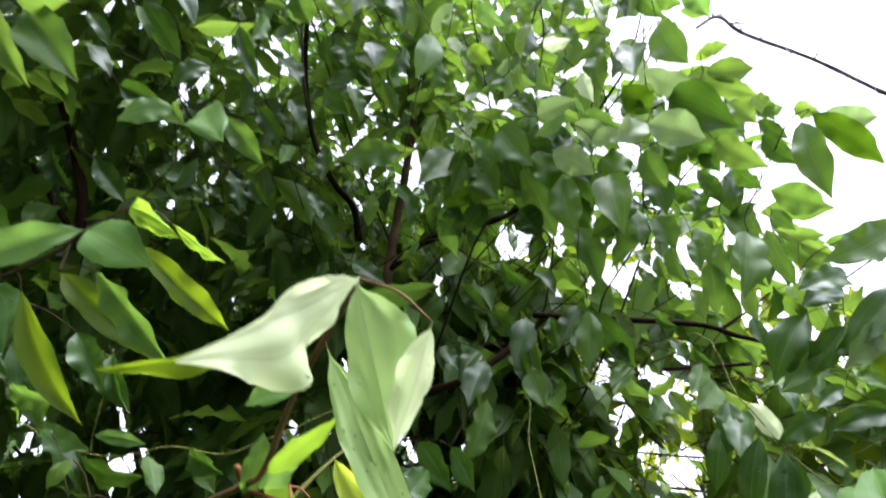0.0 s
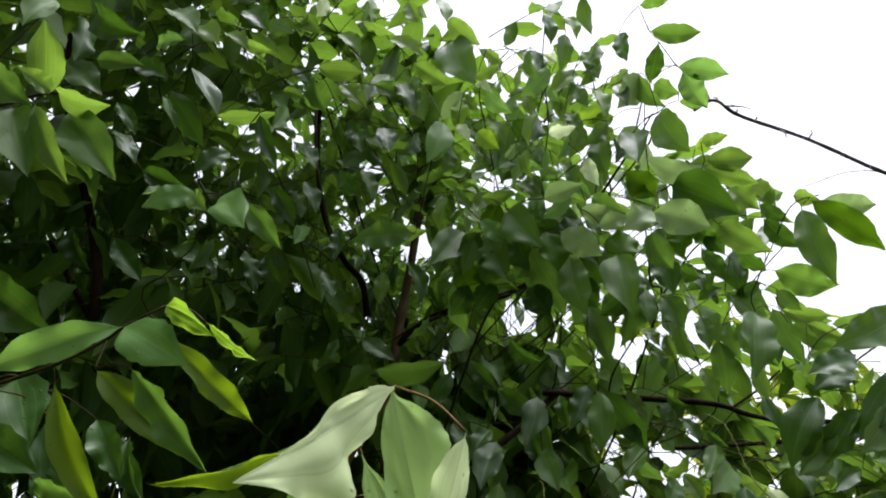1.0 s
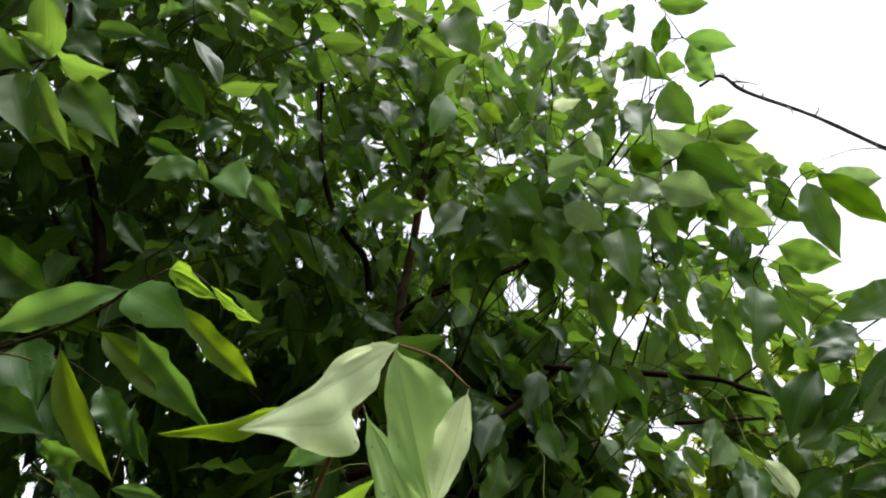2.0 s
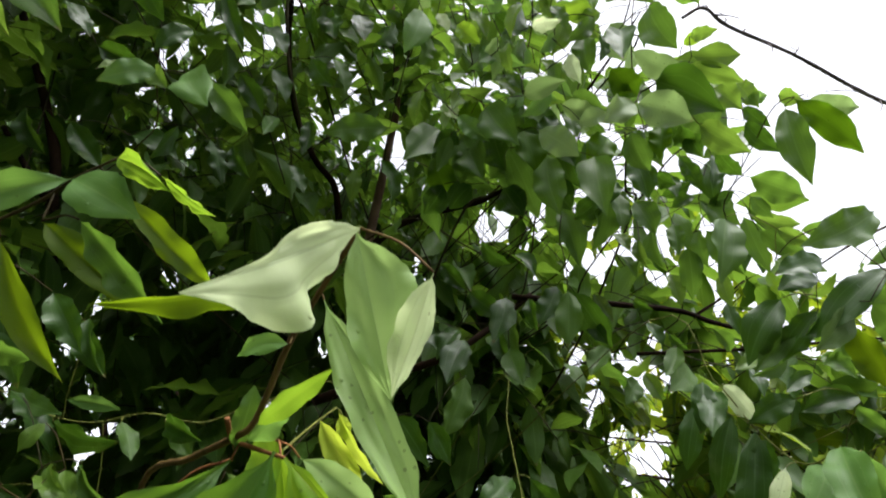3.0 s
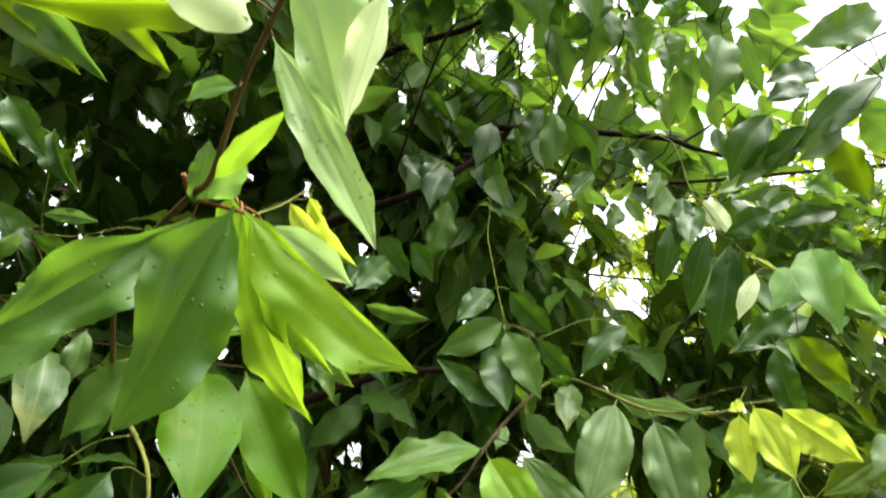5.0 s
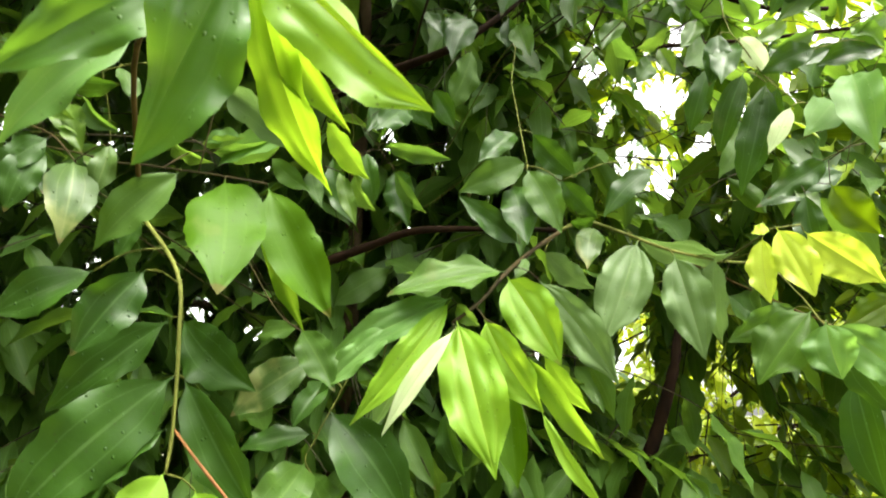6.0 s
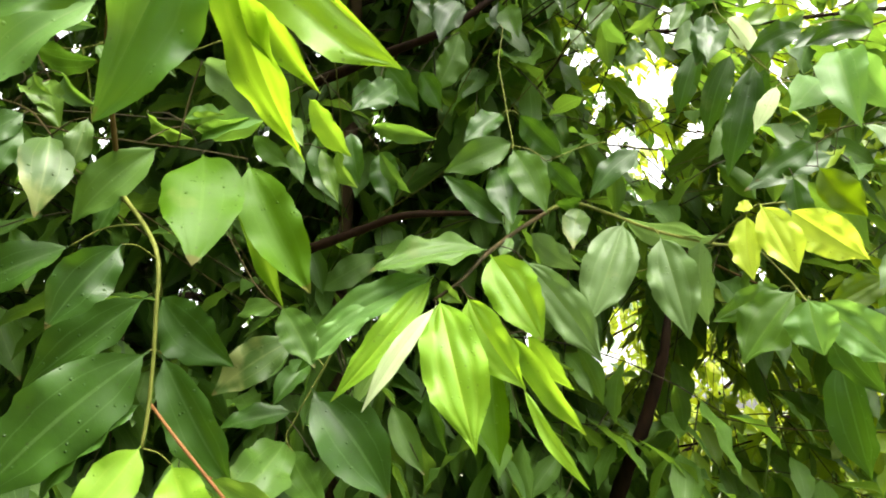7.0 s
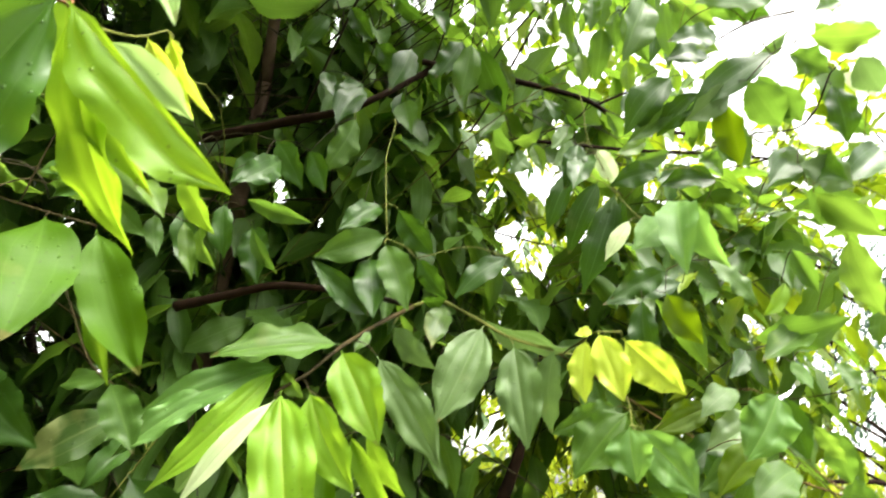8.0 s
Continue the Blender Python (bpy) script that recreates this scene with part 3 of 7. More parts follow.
sprig([(-0.28, 1.1, 2.011), (-0.38, 0.917, 2.036), (-0.502, 0.603, 2.112), (-0.432, 0.514, 2.111), (-0.378, 0.468, 2.109), (-0.355, 0.414, 2.126), (-0.326, 0.415, 2.129), (-0.297, 0.416, 2.119)], 0.0010, 0.0006, twig_brown, [
    (-0.354, 0.412, 2.129, -0.393, 0.384, 2.084, 0.028, -66, 0.1, 0.3, 6),
    (-0.324, 0.415, 2.13, -0.274, 0.394, 2.048, 0.042, 13, 0.08, 0.3, 6),
    (-0.301, 0.418, 2.116, -0.259, 0.452, 2.071, 0.027, 42, 0.06, 0.4, 1),
    (-0.358, 0.411, 2.129, -0.326, 0.398, 2.084, 0.024, 36, 0.06, 0.4, 2),
    (-0.392, 0.411, 2.138, -0.407, 0.391, 2.113, 0.015, -42, 0.06, 0.4, 2),
])
sprig([(-0.28, 1.1, 1.573), (-0.325, 0.874, 1.604), (-0.38, 0.509, 1.688), (-0.286, 0.468, 1.673), (-0.245, 0.464, 1.666), (-0.203, 0.451, 1.655), (-0.172, 0.465, 1.653)], 0.0006, 0.0006, twig_brown, [
    (-0.193, 0.443, 1.648, -0.164, 0.391, 1.56, 0.048, -24, 0.06, 0.12, 10),
    (-0.171, 0.465, 1.65, -0.122, 0.472, 1.558, 0.038, 0, 0.06, 0.3, 10),
    (-0.174, 0.47, 1.652, -0.144, 0.483, 1.55, 0.023, 41, 0.04, 0.3, 3),
    (-0.239, 0.465, 1.664, -0.289, 0.454, 1.603, 0.031, -40, 0.08, 0.3, 1),
    (-0.202, 0.445, 1.719, -0.123, 0.428, 1.657, 0.025, 47, 0.06, 0.3, 13),
    (-0.239, 0.509, 1.697, -0.173, 0.504, 1.705, 0.023, 81, 0.08, 0.3, 1),
    (-0.214, 0.509, 1.709, -0.241, 0.497, 1.701, 0.015, -12, 0.08, 0.3, 6),
])
sprig([(-0.279, 0.488, 1.639), (-0.231, 0.464, 1.589), (-0.214, 0.446, 1.54), (-0.208, 0.44, 1.486), (-0.207, 0.436, 1.46)], 0.0017, 0.0010, twig_green, [
    (-0.235, 0.433, 1.584, -0.263, 0.413, 1.527, 0.032, -45, 0.06, 0.25, 0),
    (-0.282, 0.448, 1.587, -0.337, 0.43, 1.554, 0.03, -27, 0.08, 0.25, 0),
    (-0.21, 0.437, 1.517, -0.285, 0.408, 1.431, 0.05, -29, 0.08, 0.22, 0),
    (-0.211, 0.439, 1.486, -0.253, 0.417, 1.431, 0.025, -1, 0.08, 0.3, 0),
    (-0.207, 0.435, 1.461, -0.226, 0.4, 1.415, 0.029, -35, 0.06, 0.3, 3),
    (-0.192, 0.445, 1.45, -0.153, 0.424, 1.405, 0.03, -4, 0.06, 0.3, 3),
    (-0.211, 0.453, 1.516, -0.165, 0.478, 1.431, 0.032, 9, 0.06, 0.3, 0),
    (-0.227, 0.472, 1.557, -0.167, 0.464, 1.509, 0.036, 24, 0.08, 0.3, 0),
] + [
    (-0.242, 0.48, 1.558, -0.323, 0.477, 1.493, 0.034, -13, 0.08, 0.3, 0),
    (-0.278, 0.488, 1.637, -0.293, 0.485, 1.603, 0.017, -16, 0.05, 0.3, 0),
])
sprig([(-0.209, 0.442, 1.486), (-0.184, 0.437, 1.463), (-0.152, 0.438, 1.431)], 0.0010, 0.0010, twig_red, [
    (-0.166, 0.444, 1.443, -0.117, 0.444, 1.423, 0.019, 35, 0.06, 0.3, 2),
])
sprig([(-0.28, 1.1, 1.398), (-0.201, 0.909, 1.459), (-0.104, 0.587, 1.578), (-0.137, 0.537, 1.498), (-0.147, 0.532, 1.475), (-0.152, 0.529, 1.461), (-0.137, 0.53, 1.441)], 0.0006, 0.0006, twig_green, [
    (-0.152, 0.529, 1.46, -0.173, 0.465, 1.419, 0.037, -31, 0.06, 0.25, 1),
    (-0.149, 0.531, 1.453, -0.113, 0.506, 1.418, 0.027, 17, 0.06, 0.25, 1),
    (-0.135, 0.527, 1.497, -0.073, 0.528, 1.42, 0.046, 2, 0.08, 0.25, 0),
    (-0.152, 0.54, 1.48, -0.204, 0.527, 1.467, 0.023, 5, 0.08, 0.3, 0),
    (-0.147, 0.562, 1.519, -0.167, 0.537, 1.484, 0.02, -8, 0.08, 0.3, 0),
])
sprig([(-0.28, 1.1, 1.493), (-0.268, 0.914, 1.545), (-0.254, 0.598, 1.653), (-0.2, 0.538, 1.593), (-0.178, 0.526, 1.568), (-0.158, 0.516, 1.555)], 0.0004, 0.0006, twig_brown, [
    (-0.158, 0.516, 1.556, -0.125, 0.502, 1.51, 0.027, 0, 0.06, 0.25, 1),
    (-0.165, 0.576, 1.539, -0.225, 0.556, 1.491, 0.034, -22, 0.06, 0.2, 5),
    (-0.165, 0.53, 1.558, -0.202, 0.538, 1.552, 0.017, 5, 0.06, 0.2, 1),
])
sprig([(-0.28, 1.1, 1.62), (-0.37, 0.893, 1.66), (-0.48, 0.551, 1.754), (-0.398, 0.486, 1.72), (-0.349, 0.466, 1.699), (-0.32, 0.453, 1.677), (-0.307, 0.447, 1.665)], 0.0009, 0.0006, twig_brown, [
    (-0.302, 0.438, 1.663, -0.288, 0.42, 1.598, 0.031, -36, 0.12, 0.2, 5),
    (-0.276, 0.438, 1.675, -0.281, 0.436, 1.636, 0.018, -22, 0.1, 0.2, 5),
    (-0.342, 0.458, 1.691, -0.366, 0.442, 1.658, 0.021, -39, 0.1, 0.2, 0),
    (-0.346, 0.459, 1.686, -0.357, 0.448, 1.63, 0.027, -40, 0.1, 0.2, 0),
    (-0.376, 0.477, 1.769, -0.39, 0.476, 1.745, 0.014, -40, 0.1, 0.2, 2),
    (-0.353, 0.488, 1.735, -0.329, 0.479, 1.686, 0.023, -1, 0.1, 0.3, 2),
])
sprig([(0.048, 0.66, 1.67), (0.016, 0.613, 1.637), (-0.008, 0.556, 1.603), (-0.025, 0.53, 1.578), (-0.045, 0.521, 1.561)], 0.0022, 0.0012, twig_brown, [
    (-0.041, 0.521, 1.563, -0.012, 0.488, 1.456, 0.045, 3, 0.08, 0.2, 3, 0.1, 0, 1, 1, 0.15, 0.1, 0.55),
    (-0.021, 0.523, 1.565, 0.021, 0.523, 1.498, 0.033, 25, 0.06, 0.3, 3, 0.15, -0.03, 1, 1, 0.1, 0.2, 0.55),
    (0.019, 0.528, 1.5, 0.063, 0.523, 1.432, 0.01, 35, 0.06, 0.3, 3),
    (0.011, 0.543, 1.539, 0.063, 0.535, 1.467, 0.021, 37, 0.06, 0.3, 3),
    (-0.004, 0.537, 1.599, 0.034, 0.522, 1.531, 0.039, 17, 0.08, 0.25, 3, -0.1, 0.02, 1, 1, 0.3, 0.1, 0.5),
    (0.023, 0.549, 1.54, 0.057, 0.547, 1.498, 0.02, 60, 0.06, 0.3, 3),
    (-0.041, 0.506, 1.555, -0.089, 0.493, 1.481, 0.014, -11, 0.08, 0.4, 4),
    (-0.046, 0.527, 1.58, -0.116, 0.511, 1.487, 0.024, -15, 0.08, 0.25, 3, 0.2, 0.03, 1, 1, 0.2, 0, 0.6),
] + [
    (-0.083, 0.524, 1.563, -0.14, 0.505, 1.507, 0.021, -9, 0.08, 0.3, 6, 0.1, 0, 1, 1, 0.2, 0.1, 0.55),
    (-0.046, 0.536, 1.583, -0.135, 0.518, 1.537, 0.029, -3, 0.08, 0.3, 6, -0.15, 0.04, 1, 1, 0.1, 0.2, 0.55),
    (-0.004, 0.556, 1.521, 0.002, 0.544, 1.444, 0.026, 12, 0.05, 0.3, 10),
    (-0.006, 0.546, 1.605, -0.093, 0.512, 1.58, 0.036, 9, 0.08, 0.25, 1, 0.05, 0.02, 1, 1, 0.1, 0.15, 0.5),
    (0.022, 0.58, 1.605, 0.084, 0.586, 1.52, 0.034, 23, 0.06, 0.25, 13, 0.1, 0.03, 1, 1, 0.1, 0.1, 0.55),
    (0.013, 0.594, 1.627, 0.003, 0.582, 1.606, 0.013, 4, 0.05, 0.3, 1),
    (-0.052, 0.534, 1.568, -0.108, 0.539, 1.479, 0.027, 11, 0.05, 0.3, 8, 0.2, 0, 1, 1, 0.1, 0.3, 0.55),
    (-0.054, 0.577, 1.499, -0.039, 0.581, 1.448, 0.021, 31, 0.05, 0.3, 0),
] + [
    (-0.042, 0.528, 1.577, -0.024, 0.522, 1.559, 0.013, 39, 0.05, 0.3, 2),
])
sprig([(0.048, 0.664, 1.672), (0.075, 0.68, 1.685), (0.112, 0.672, 1.669), (0.152, 0.665, 1.65), (0.233, 0.754, 1.659), (0.297, 0.82, 1.673)], 0.0019, 0.0013, twig_green, [
    (0.083, 0.682, 1.679, 0.07, 0.647, 1.628, 0.027, 0, 0.08, 0.2, 5),
    (0.12, 0.66, 1.658, 0.08, 0.634, 1.558, 0.048, -2, 0.06, 0.2, 13, 0.05, 0.01, 1, 1, 0.12, 0.08, 0.5),
    (0.147, 0.637, 1.639, 0.162, 0.621, 1.543, 0.042, 20, 0.06, 0.25, 13, 0.05, 0.01, 1, 1, 0.12, 0.08, 0.5),
    (0.2, 0.691, 1.649, 0.206, 0.712, 1.566, 0.037, 50, 0.06, 0.25, 13),
    (0.121, 0.687, 1.673, 0.238, 0.734, 1.662, 0.038, 93, 0.08, 0.2, 13, 0.05, 0.01, 1, 1, 0.12, 0.08, 0.5),
    (0.031, 0.653, 1.648, 0.077, 0.647, 1.609, 0.026, 50, 0.06, 0.25, 13),
    (0.057, 0.669, 1.68, 0.082, 0.651, 1.682, 0.013, 75, 0.06, 0.25, 0),
])
sprig([(0.227, 0.754, 1.659), (0.204, 0.651, 1.642), (0.196, 0.57, 1.636), (0.195, 0.546, 1.636), (0.218, 0.544, 1.639)], 0.0012, 0.0007, twig_green, [
    (0.19, 0.546, 1.63, 0.19, 0.545, 1.579, 0.023, 39, 0.05, 0.25, 7, -0.17, -0.02, 1, 1, 0.24, 0.17, 0.42),
    (0.196, 0.534, 1.634, 0.217, 0.534, 1.582, 0.029, 23, 0.05, 0.25, 7, -0.03, -0, 1, 1, 0.05, 0.22, 0.42),
    (0.22, 0.545, 1.634, 0.271, 0.542, 1.593, 0.032, 52, 0.05, 0.25, 7, -0.04, 0, 1, 1, 0.13, 0.18, 0.55),
    (0.194, 0.544, 1.637, 0.176, 0.53, 1.629, 0.009, -33, 0.06, 0.25, 7),
])
sprig([(-0.28, 1.1, 1.588), (0, 1.094, 1.63), (0.342, 0.998, 1.725), (0.321, 0.881, 1.688), (0.276, 0.689, 1.608), (0.239, 0.571, 1.565), (0.254, 0.564, 1.556)], 0.0009, 0.0006, twig_green, [
    (0.219, 0.529, 1.563, 0.223, 0.525, 1.523, 0.035, 36, 0.06, 0.2, 6, 0.18, -0.02, 1, 1, 0.19, 0.21, 0.46),
    (0.228, 0.545, 1.563, 0.278, 0.543, 1.517, 0.035, 27, 0.06, 0.25, 6, -0.2, 0.04, 1, 1, 0.09, 0.09, 0.58),
    (0.26, 0.595, 1.563, 0.298, 0.594, 1.498, 0.029, 58, 0.06, 0.25, 0),
    (0.255, 0.627, 1.586, 0.205, 0.628, 1.523, 0.049, 18, 0.06, 0.25, 1, 0.03, -0, 1, 1, 0.23, 0.01, 0.54),
    (0.251, 0.646, 1.592, 0.187, 0.638, 1.56, 0.029, -32, 0.06, 0.25, 1, -0.05, -0.03, 1, 1, 0.2, 0.28, 0.44),
    (0.356, 0.675, 1.605, 0.296, 0.668, 1.573, 0.03, -13, 0.06, 0.25, 12, 0.05, -0.02, 1, 1, 0.22, 0.22, 0.44),
    (0.302, 0.669, 1.532, 0.32, 0.676, 1.427, 0.04, 51, 0.06, 0.25, 0),
])
sprig([(-0.28, 1.1, 1.766), (-0.075, 0.951, 1.833), (0.175, 0.68, 1.959), (0.219, 0.64, 1.866), (0.244, 0.635, 1.814), (0.258, 0.605, 1.772), (0.268, 0.588, 1.763), (0.272, 0.558, 1.762), (0.285, 0.539, 1.757)], 0.0007, 0.0006, twig_green, [
    (0.273, 0.547, 1.765, 0.256, 0.501, 1.678, 0.035, 34, 0.12, 0.3, 6),
    (0.273, 0.579, 1.758, 0.224, 0.534, 1.707, 0.031, -12, 0.08, 0.15, 6),
    (0.246, 0.596, 1.762, 0.221, 0.594, 1.716, 0.016, 8, 0.08, 0.2, 4),
    (0.277, 0.529, 1.754, 0.298, 0.512, 1.693, 0.027, 58, 0.12, 0.35, 6),
    (0.207, 0.639, 1.865, 0.192, 0.636, 1.806, 0.025, 5, 0.06, 0.2, 0),
    (0.22, 0.643, 1.855, 0.195, 0.612, 1.796, 0.029, 12, 0.06, 0.2, 0),
    (0.228, 0.642, 1.862, 0.249, 0.635, 1.817, 0.022, 53, 0.06, 0.2, 4),
    (0.217, 0.702, 1.866, 0.194, 0.718, 1.793, 0.026, 0, 0.06, 0.2, 0),
] + [
    (0.239, 0.67, 1.839, 0.212, 0.688, 1.754, 0.027, 3, 0.06, 0.2, 0),
    (0.253, 0.655, 1.819, 0.223, 0.67, 1.704, 0.034, 9, 0.06, 0.25, 0),
    (0.261, 0.648, 1.81, 0.249, 0.664, 1.74, 0.029, 34, 0.06, 0.25, 0),
    (0.293, 0.634, 1.841, 0.239, 0.634, 1.816, 0.026, -19, 0.06, 0.25, 0),
    (0.399, 0.815, 1.782, 0.287, 0.804, 1.735, 0.039, -10, 0.06, 0.25, 0),
    (0.37, 0.66, 1.853, 0.303, 0.657, 1.835, 0.03, -15, 0.06, 0.25, 0),
    (0.285, 0.548, 1.763, 0.299, 0.538, 1.725, 0.018, 88, 0.06, 0.25, 3),
])
sprig([(-0.28, 1.1, 1.734), (-0.157, 0.971, 1.792), (-0.007, 0.725, 1.907), (0.002, 0.667, 1.834), (0.01, 0.642, 1.769), (0.016, 0.632, 1.728)], 0.0006, 0.0006, twig_green, [
    (0.015, 0.631, 1.731, -0.049, 0.612, 1.695, 0.031, -30, 0.06, 0.25, 1),
    (0.015, 0.614, 1.717, 0.044, 0.6, 1.65, 0.032, 20, 0.06, 0.2, 1),
    (0.001, 0.635, 1.708, 0.014, 0.598, 1.64, 0.034, 10, 0.06, 0.2, 0),
    (0.007, 0.63, 1.649, -0.048, 0.603, 1.689, 0.025, -14, 0.06, 0.2, 0),
    (0.047, 0.639, 1.714, 0.081, 0.637, 1.675, 0.022, 42, 0.06, 0.2, 0),
    (0.141, 0.664, 1.735, 0.089, 0.661, 1.683, 0.027, -3, 0.06, 0.2, 0),
    (0.022, 0.653, 1.771, 0.066, 0.659, 1.724, 0.028, 55, 0.06, 0.25, 0),
    (0.005, 0.651, 1.771, -0.031, 0.622, 1.729, 0.027, -17, 0.06, 0.25, 0),
])
sprig([(-0.28, 1.1, 1.704), (-0.255, 0.938, 1.755), (-0.224, 0.65, 1.863), (-0.176, 0.614, 1.804), (-0.138, 0.608, 1.758), (-0.115, 0.608, 1.725)], 0.0004, 0.0003, twig_brown, [
    (-0.121, 0.613, 1.746, -0.055, 0.614, 1.729, 0.019, 63, 0.06, 0.25, 1),
    (-0.11, 0.61, 1.718, -0.079, 0.614, 1.676, 0.015, 58, 0.06, 0.25, 1),
    (-0.147, 0.512, 1.723, -0.111, 0.518, 1.674, 0.026, 46, 0.06, 0.3, 3),
    (-0.157, 0.565, 1.715, -0.134, 0.572, 1.653, 0.021, 21, 0.06, 0.3, 0),
    (-0.134, 0.595, 1.731, -0.124, 0.598, 1.679, 0.022, 15, 0.06, 0.3, 0),
    (-0.115, 0.638, 1.729, -0.096, 0.617, 1.664, 0.031, 11, 0.06, 0.3, 0),
    (-0.102, 0.642, 1.804, -0.128, 0.598, 1.755, 0.03, -38, 0.06, 0.3, 0),
])
sprig([(-0.28, 1.1, 2.225), (-0.055, 0.991, 2.238), (0.221, 0.769, 2.297), (0.209, 0.642, 2.325), (0.197, 0.545, 2.352), (0.199, 0.468, 2.361), (0.223, 0.437, 2.325)], 0.0010, 0.0008, twig_brown, [
    (0.18, 0.381, 2.319, 0.24, 0.385, 2.309, 0.025, 83, 0.08, 0.25, 1),
    (0.204, 0.403, 2.269, 0.257, 0.404, 2.242, 0.026, 78, 0.08, 0.25, 6),
    (0.211, 0.408, 2.265, 0.233, 0.435, 2.224, 0.029, 56, 0.08, 0.25, 6),
    (0.182, 0.443, 2.239, 0.202, 0.452, 2.169, 0.043, 57, 0.08, 0.25, 1),
    (0.208, 0.443, 2.257, 0.242, 0.445, 2.246, 0.015, 107, 0.08, 0.25, 1),
    (0.185, 0.448, 2.307, 0.197, 0.406, 2.332, 0.022, 52, 0.05, 0.25, 0),
    (0.159, 0.488, 2.261, 0.147, 0.467, 2.175, 0.038, 10, 0.05, 0.25, 0),
    (0.198, 0.487, 2.297, 0.194, 0.52, 2.261, 0.016, 23, 0.05, 0.25, 0),
] + [
    (0.179, 0.379, 2.38, 0.219, 0.371, 2.376, 0.018, 104, 0.05, 0.25, 1),
    (0.161, 0.426, 2.4, 0.162, 0.433, 2.339, 0.026, 39, 0.05, 0.25, 0),
])
sprig([(-0.28, 1.1, 2.097), (-0.098, 1.004, 2.135), (0.125, 0.797, 2.226), (0.147, 0.684, 2.197), (0.179, 0.563, 2.155), (0.187, 0.458, 2.12), (0.209, 0.436, 2.119)], 0.0012, 0.0006, twig_brown, [
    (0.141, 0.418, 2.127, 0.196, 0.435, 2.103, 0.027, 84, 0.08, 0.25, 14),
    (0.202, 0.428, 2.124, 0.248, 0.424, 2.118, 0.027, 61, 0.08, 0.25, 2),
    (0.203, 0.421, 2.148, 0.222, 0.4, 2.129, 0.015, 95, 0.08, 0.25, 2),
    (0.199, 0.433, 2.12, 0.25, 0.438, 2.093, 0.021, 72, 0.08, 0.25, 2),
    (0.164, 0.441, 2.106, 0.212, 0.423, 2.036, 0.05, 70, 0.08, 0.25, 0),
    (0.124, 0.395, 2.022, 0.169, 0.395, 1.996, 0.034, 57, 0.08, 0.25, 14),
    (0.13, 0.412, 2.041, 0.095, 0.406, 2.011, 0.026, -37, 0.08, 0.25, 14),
    (0.217, 0.49, 2.09, 0.249, 0.47, 2.027, 0.031, 68, 0.08, 0.25, 2),
] + [
    (0.274, 0.508, 2.111, 0.3, 0.51, 2.063, 0.023, 63, 0.08, 0.25, 0),
    (0.273, 0.492, 2.156, 0.281, 0.484, 2.104, 0.023, 54, 0.08, 0.25, 2),
    (0.28, 0.511, 2.138, 0.303, 0.513, 2.104, 0.017, 68, 0.08, 0.25, 0),
    (0.092, 0.502, 2.162, 0.125, 0.487, 2.114, 0.026, 66, 0.08, 0.25, 1),
    (0.224, 0.559, 2.122, 0.208, 0.505, 2.117, 0.024, -146, 0.08, 0.25, 0),
])
sprig([(-0.28, 1.1, 2.012), (-0.019, 0.999, 2.046), (0.299, 0.786, 2.132), (0.292, 0.647, 2.112), (0.284, 0.528, 2.091), (0.271, 0.443, 2.062), (0.289, 0.424, 2.055)], 0.0009, 0.0006, twig_brown, [
    (0.271, 0.43, 2.046, 0.276, 0.447, 1.962, 0.03, 32, 0.06, 0.4, 1),
    (0.279, 0.426, 2.052, 0.331, 0.445, 1.996, 0.027, 65, 0.06, 0.25, 10),
    (0.294, 0.435, 2.058, 0.344, 0.439, 2.05, 0.023, 72, 0.06, 0.25, 14),
    (0.274, 0.436, 2.07, 0.288, 0.427, 2.05, 0.018, 87, 0.06, 0.25, 2),
    (0.301, 0.59, 2.102, 0.366, 0.606, 2.081, 0.038, 69, 0.06, 0.25, 1),
    (0.308, 0.614, 2.091, 0.323, 0.609, 2.052, 0.018, 56, 0.06, 0.25, 1),
    (0.308, 0.631, 2.073, 0.367, 0.636, 2.063, 0.022, 71, 0.06, 0.25, 2),
    (0.314, 0.635, 2.055, 0.364, 0.642, 2.016, 0.028, 68, 0.06, 0.25, 1),
] + [
    (0.306, 0.561, 2.147, 0.278, 0.543, 2.096, 0.026, 1, 0.06, 0.25, 0),
])
sprig([(0.395, 0.535, 1.984), (0.342, 0.527, 1.955), (0.313, 0.559, 1.946)], 0.0014, 0.0008, twig_brown, [
    (0.336, 0.473, 1.952, 0.253, 0.462, 1.907, 0.035, -37, 0.06, 0.25, 1),
    (0.322, 0.551, 1.955, 0.263, 0.536, 1.927, 0.028, -21, 0.06, 0.25, 0),
    (0.329, 0.582, 1.953, 0.269, 0.552, 1.919, 0.03, -20, 0.06, 0.25, 0),
    (0.378, 0.546, 1.94, 0.297, 0.569, 1.874, 0.034, 0, 0.06, 0.25, 0),
    (0.331, 0.606, 1.927, 0.29, 0.631, 1.88, 0.029, 6, 0.06, 0.25, 0),
    (0.302, 0.612, 1.946, 0.253, 0.629, 1.875, 0.038, 1, 0.06, 0.25, 0),
])
